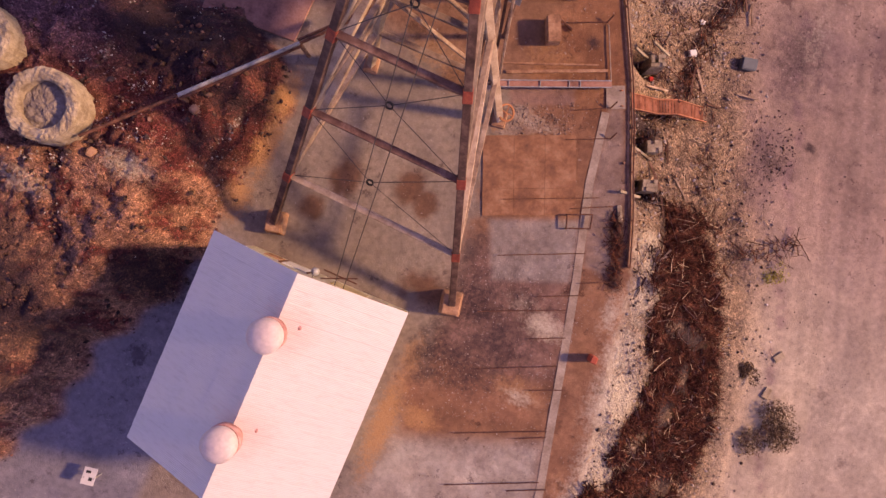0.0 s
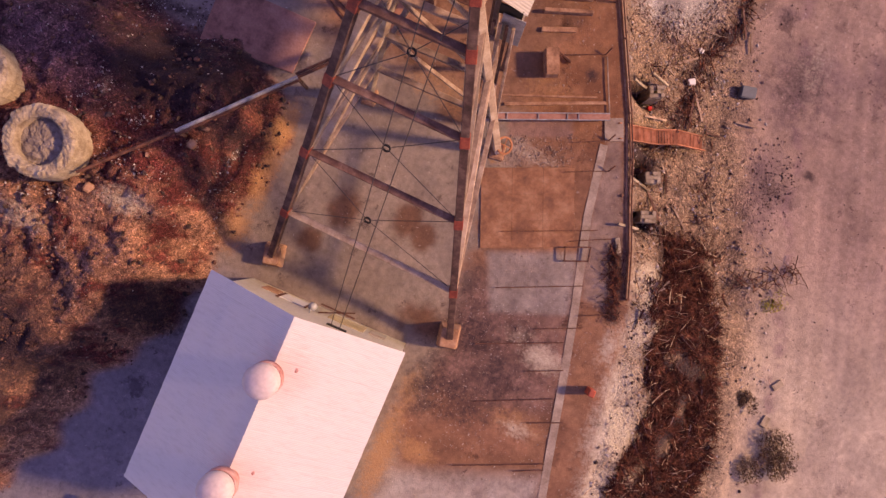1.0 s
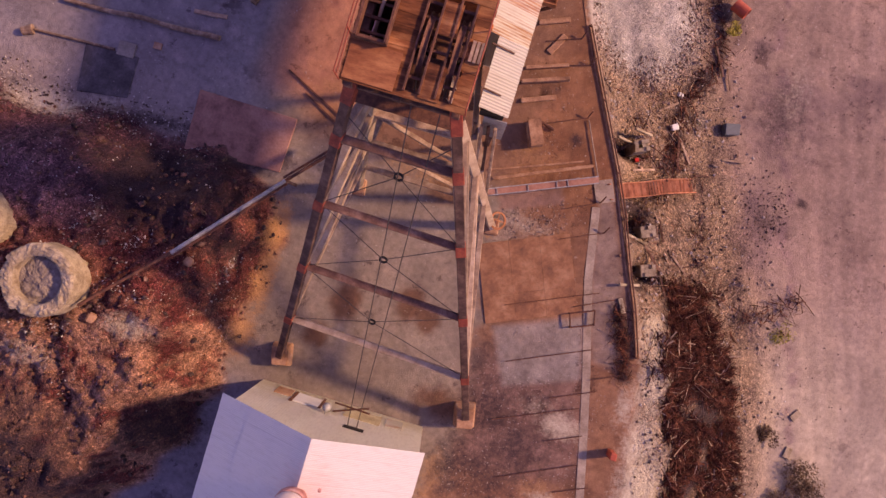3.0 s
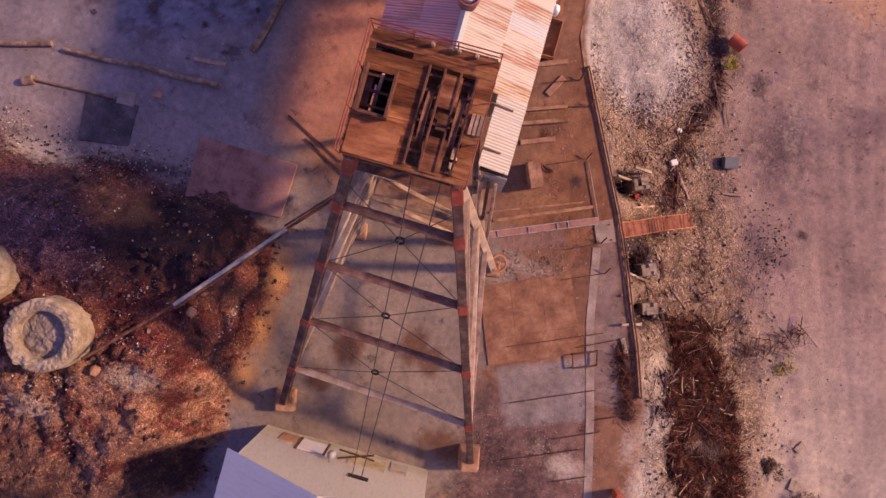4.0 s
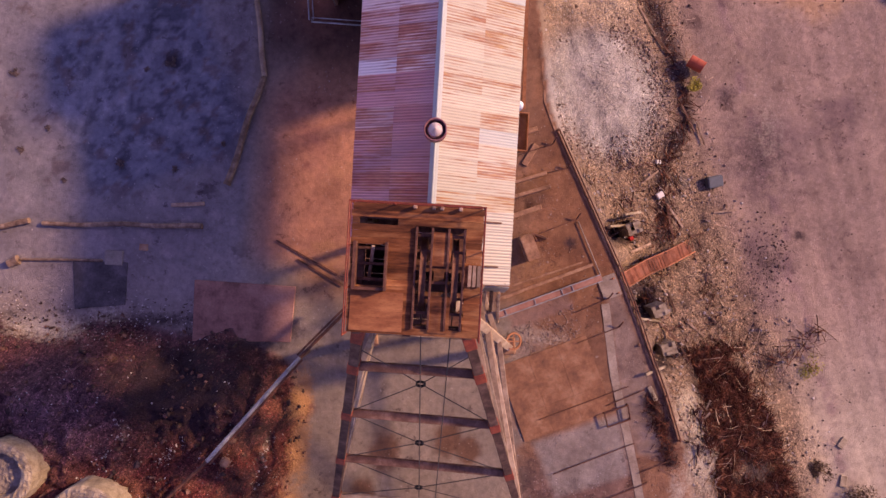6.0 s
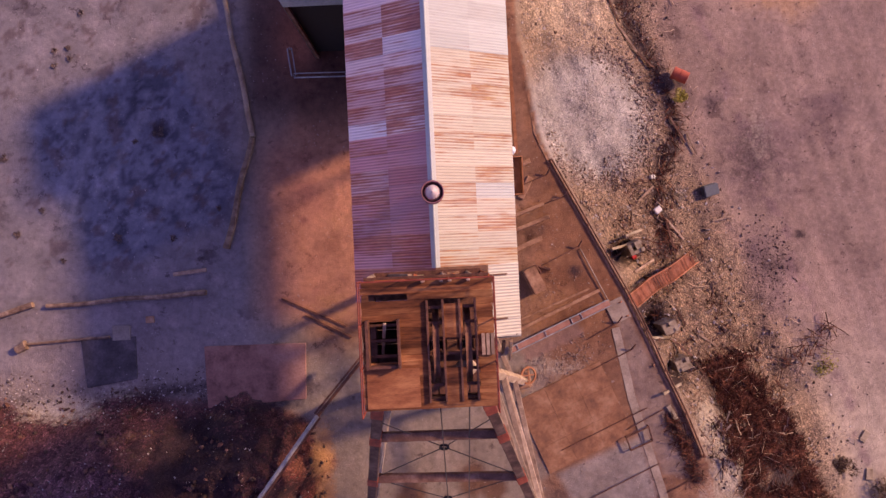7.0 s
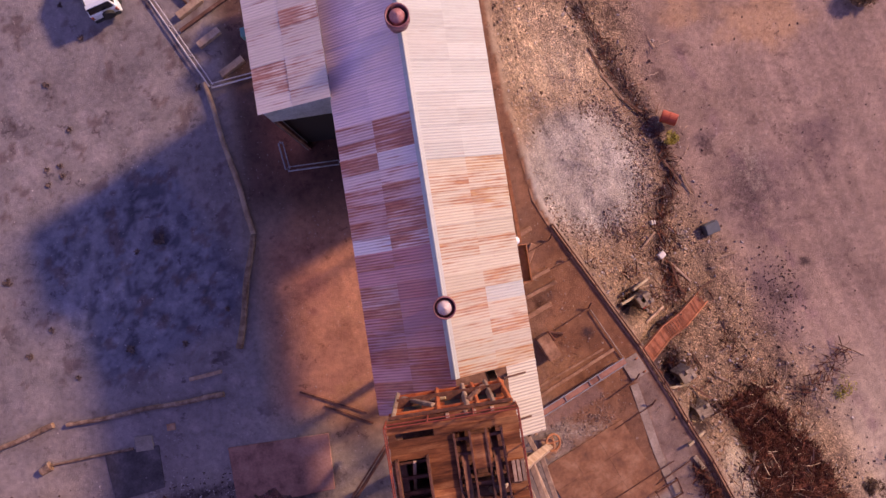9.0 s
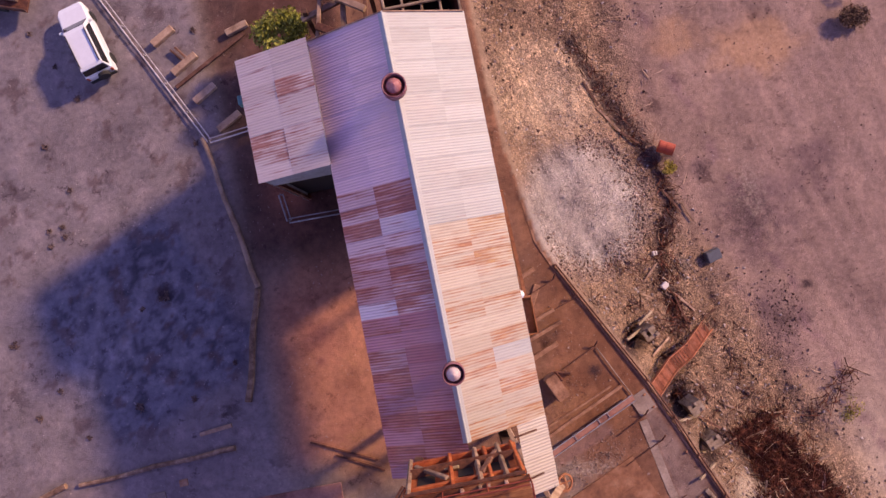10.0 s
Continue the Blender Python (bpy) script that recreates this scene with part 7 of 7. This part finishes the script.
def in_brush(rng):
    y = rng.uniform(-15, 8.5)
    mid, half = lerp_table(y, BRUSH_MID), lerp_table(y, BRUSH_HALF)
    mid += 0.7 * wob(mid, y, 0.45, 95)
    x = mid + half * 1.2 * rng.uniform(-1, 1)
    return (x, y) if abs(x - mid) < half * 1.25 and wob(x, y, 0.6, 15) + rng.uniform(-0.3, 0.3) > -0.05 else None


def near_slope(rng):
    y = rng.uniform(2, 21)
    x = edge_x(y) + rng.uniform(0.5, 9)
    return (x, y) if wob(x, y, 0.45, 25) + rng.uniform(-0.4, 0.4) > 0.15 else None


def branch_arm(rng):
    t = rng.random()
    x, y = 18.0 + 5.0 * t, 7.2 + 2.6 * t
    return x + rng.gauss(0, 0.35), y + rng.gauss(0, 0.35)


def along_debris(rng):
    k = rng.randrange(len(DEBRIS) - 1)
    (x0, y0), (x1, y1) = DEBRIS[k], DEBRIS[k + 1]
    t = rng.random()
    return x0 + (x1 - x0) * t + rng.gauss(0, 0.45), y0 + (y1 - y0) * t + rng.gauss(0, 0.45)


def rail_brush(rng):
    t = rng.random()
    return 8.9 + 1.3 * t + rng.gauss(0, 0.25), 5.6 - 3.8 * t + rng.gauss(0, 0.3)


def white_bits(rng):
    got = in_brush(rng) if rng.random() < 0.55 else on_slope(rng)
    return got


sticks("debris_sticks", TWIG, random.Random(34), 420, along_debris, 0.4, 1.5, 0.03, 0.1, "dark timber scraps tangled down the slope", "sticks")
sticks("rail_brush", TWIG, random.Random(35), 260, rail_brush, 0.4, 1.2, 0.022, 0.12, "dead dark brush caught along the rail", "brush")
sticks("pale_sticks", PALE_TIMBER, random.Random(36), 800, white_bits, 0.3, 1.3, 0.026, 0.22, "pale broken sticks among the brush", "sticks")
scatter("pale_scraps", PALE_ROCK, random.Random(37), 260, white_bits, 0.05, 0.26, "pale scraps lying in the brush", "scraps", 4)
sticks("brush_pile", TWIG, random.Random(31), 17000, in_brush, 0.35, 1.4, 0.026, 0.18, "tangled pile of dead reddish-brown brush", "brush")
sticks("slope_sticks", TWIG, random.Random(32), 700, near_slope, 0.4, 1.6, 0.022, 0.08, "dead sticks scattered on the slope", "sticks")
sticks("dead_branches", TWIG, random.Random(33), 60, branch_arm, 0.9, 2.6, 0.028, 0.3, "dead grey branches reaching from the brush pile", "branches")


def tufts(name, mat, rng, count, sampler, lo, hi, label, category):
    """Low ragged tussocks of dead grass as one mesh of short bent blades."""
    verts, faces = [], []
    made = 0
    while made < count:
        got = sampler(rng)
        if got is None:
            continue
        made += 1
        size = lo + (hi - lo) * rng.random() ** 2.2
        ax, ay = rng.uniform(0.6, 1.3), rng.uniform(0.6, 1.3)
        for _ in range(int(30 + 60 * size)):
            a, rad = rng.uniform(0, 6.28), size * rng.random() ** 0.6
            x, y = got[0] + ax * rad * math.cos(a), got[1] + ay * rad * math.sin(a)
            z = height(x, y)
            b, l, w = rng.uniform(0, 6.28), rng.uniform(0.10, 0.26), rng.uniform(0.02, 0.05)
            d, side = Vector((math.cos(b), math.sin(b), 0)), Vector((-math.sin(b), math.cos(b), 0))
            p = Vector((x, y, z - 0.01))
            n = len(verts)
            verts += [p - side * w, p + side * w, p + d * l * 0.6 + side * w * 0.8 + Vector((0, 0, 0.10)), p + d * l * 0.6 - side * w * 0.8 + Vector((0, 0, 0.10)), p + d * l + Vector((0, 0, 0.05))]
            faces += [(n, n + 1, n + 2, n + 3), (n + 3, n + 2, n + 4)]
    me = bpy.data.meshes.new(name)
    me.from_pydata(verts, [], faces)
    me.materials.append(mat)
    return tagged(new(name, me), label, category, kind="stuff")


def on_graded(rng):
    x, y = rng.uniform(-36, -16.5), rng.uniform(15.5, 47)
    return (x, y) if wob(x, y, 0.22, 101) + rng.uniform(-0.5, 0.5) > 0.0 else None


tufts("yard_tussocks", TUFT, random.Random(41), 40, on_graded, 0.05, 0.26, "dead brown tussocks on the graded yard", "grass")
sticks("slope_boards", PALE_TIMBER, random.Random(44), 55, near_slope, 0.4, 1.6, 0.06, 0.06, "pale broken boards strewn on the slope", "boards")
sticks("slope_dark_boards", TIMBER_GREY, random.Random(45), 55, near_slope, 0.4, 1.8, 0.06, 0.06, "dark broken timbers strewn on the slope", "boards")
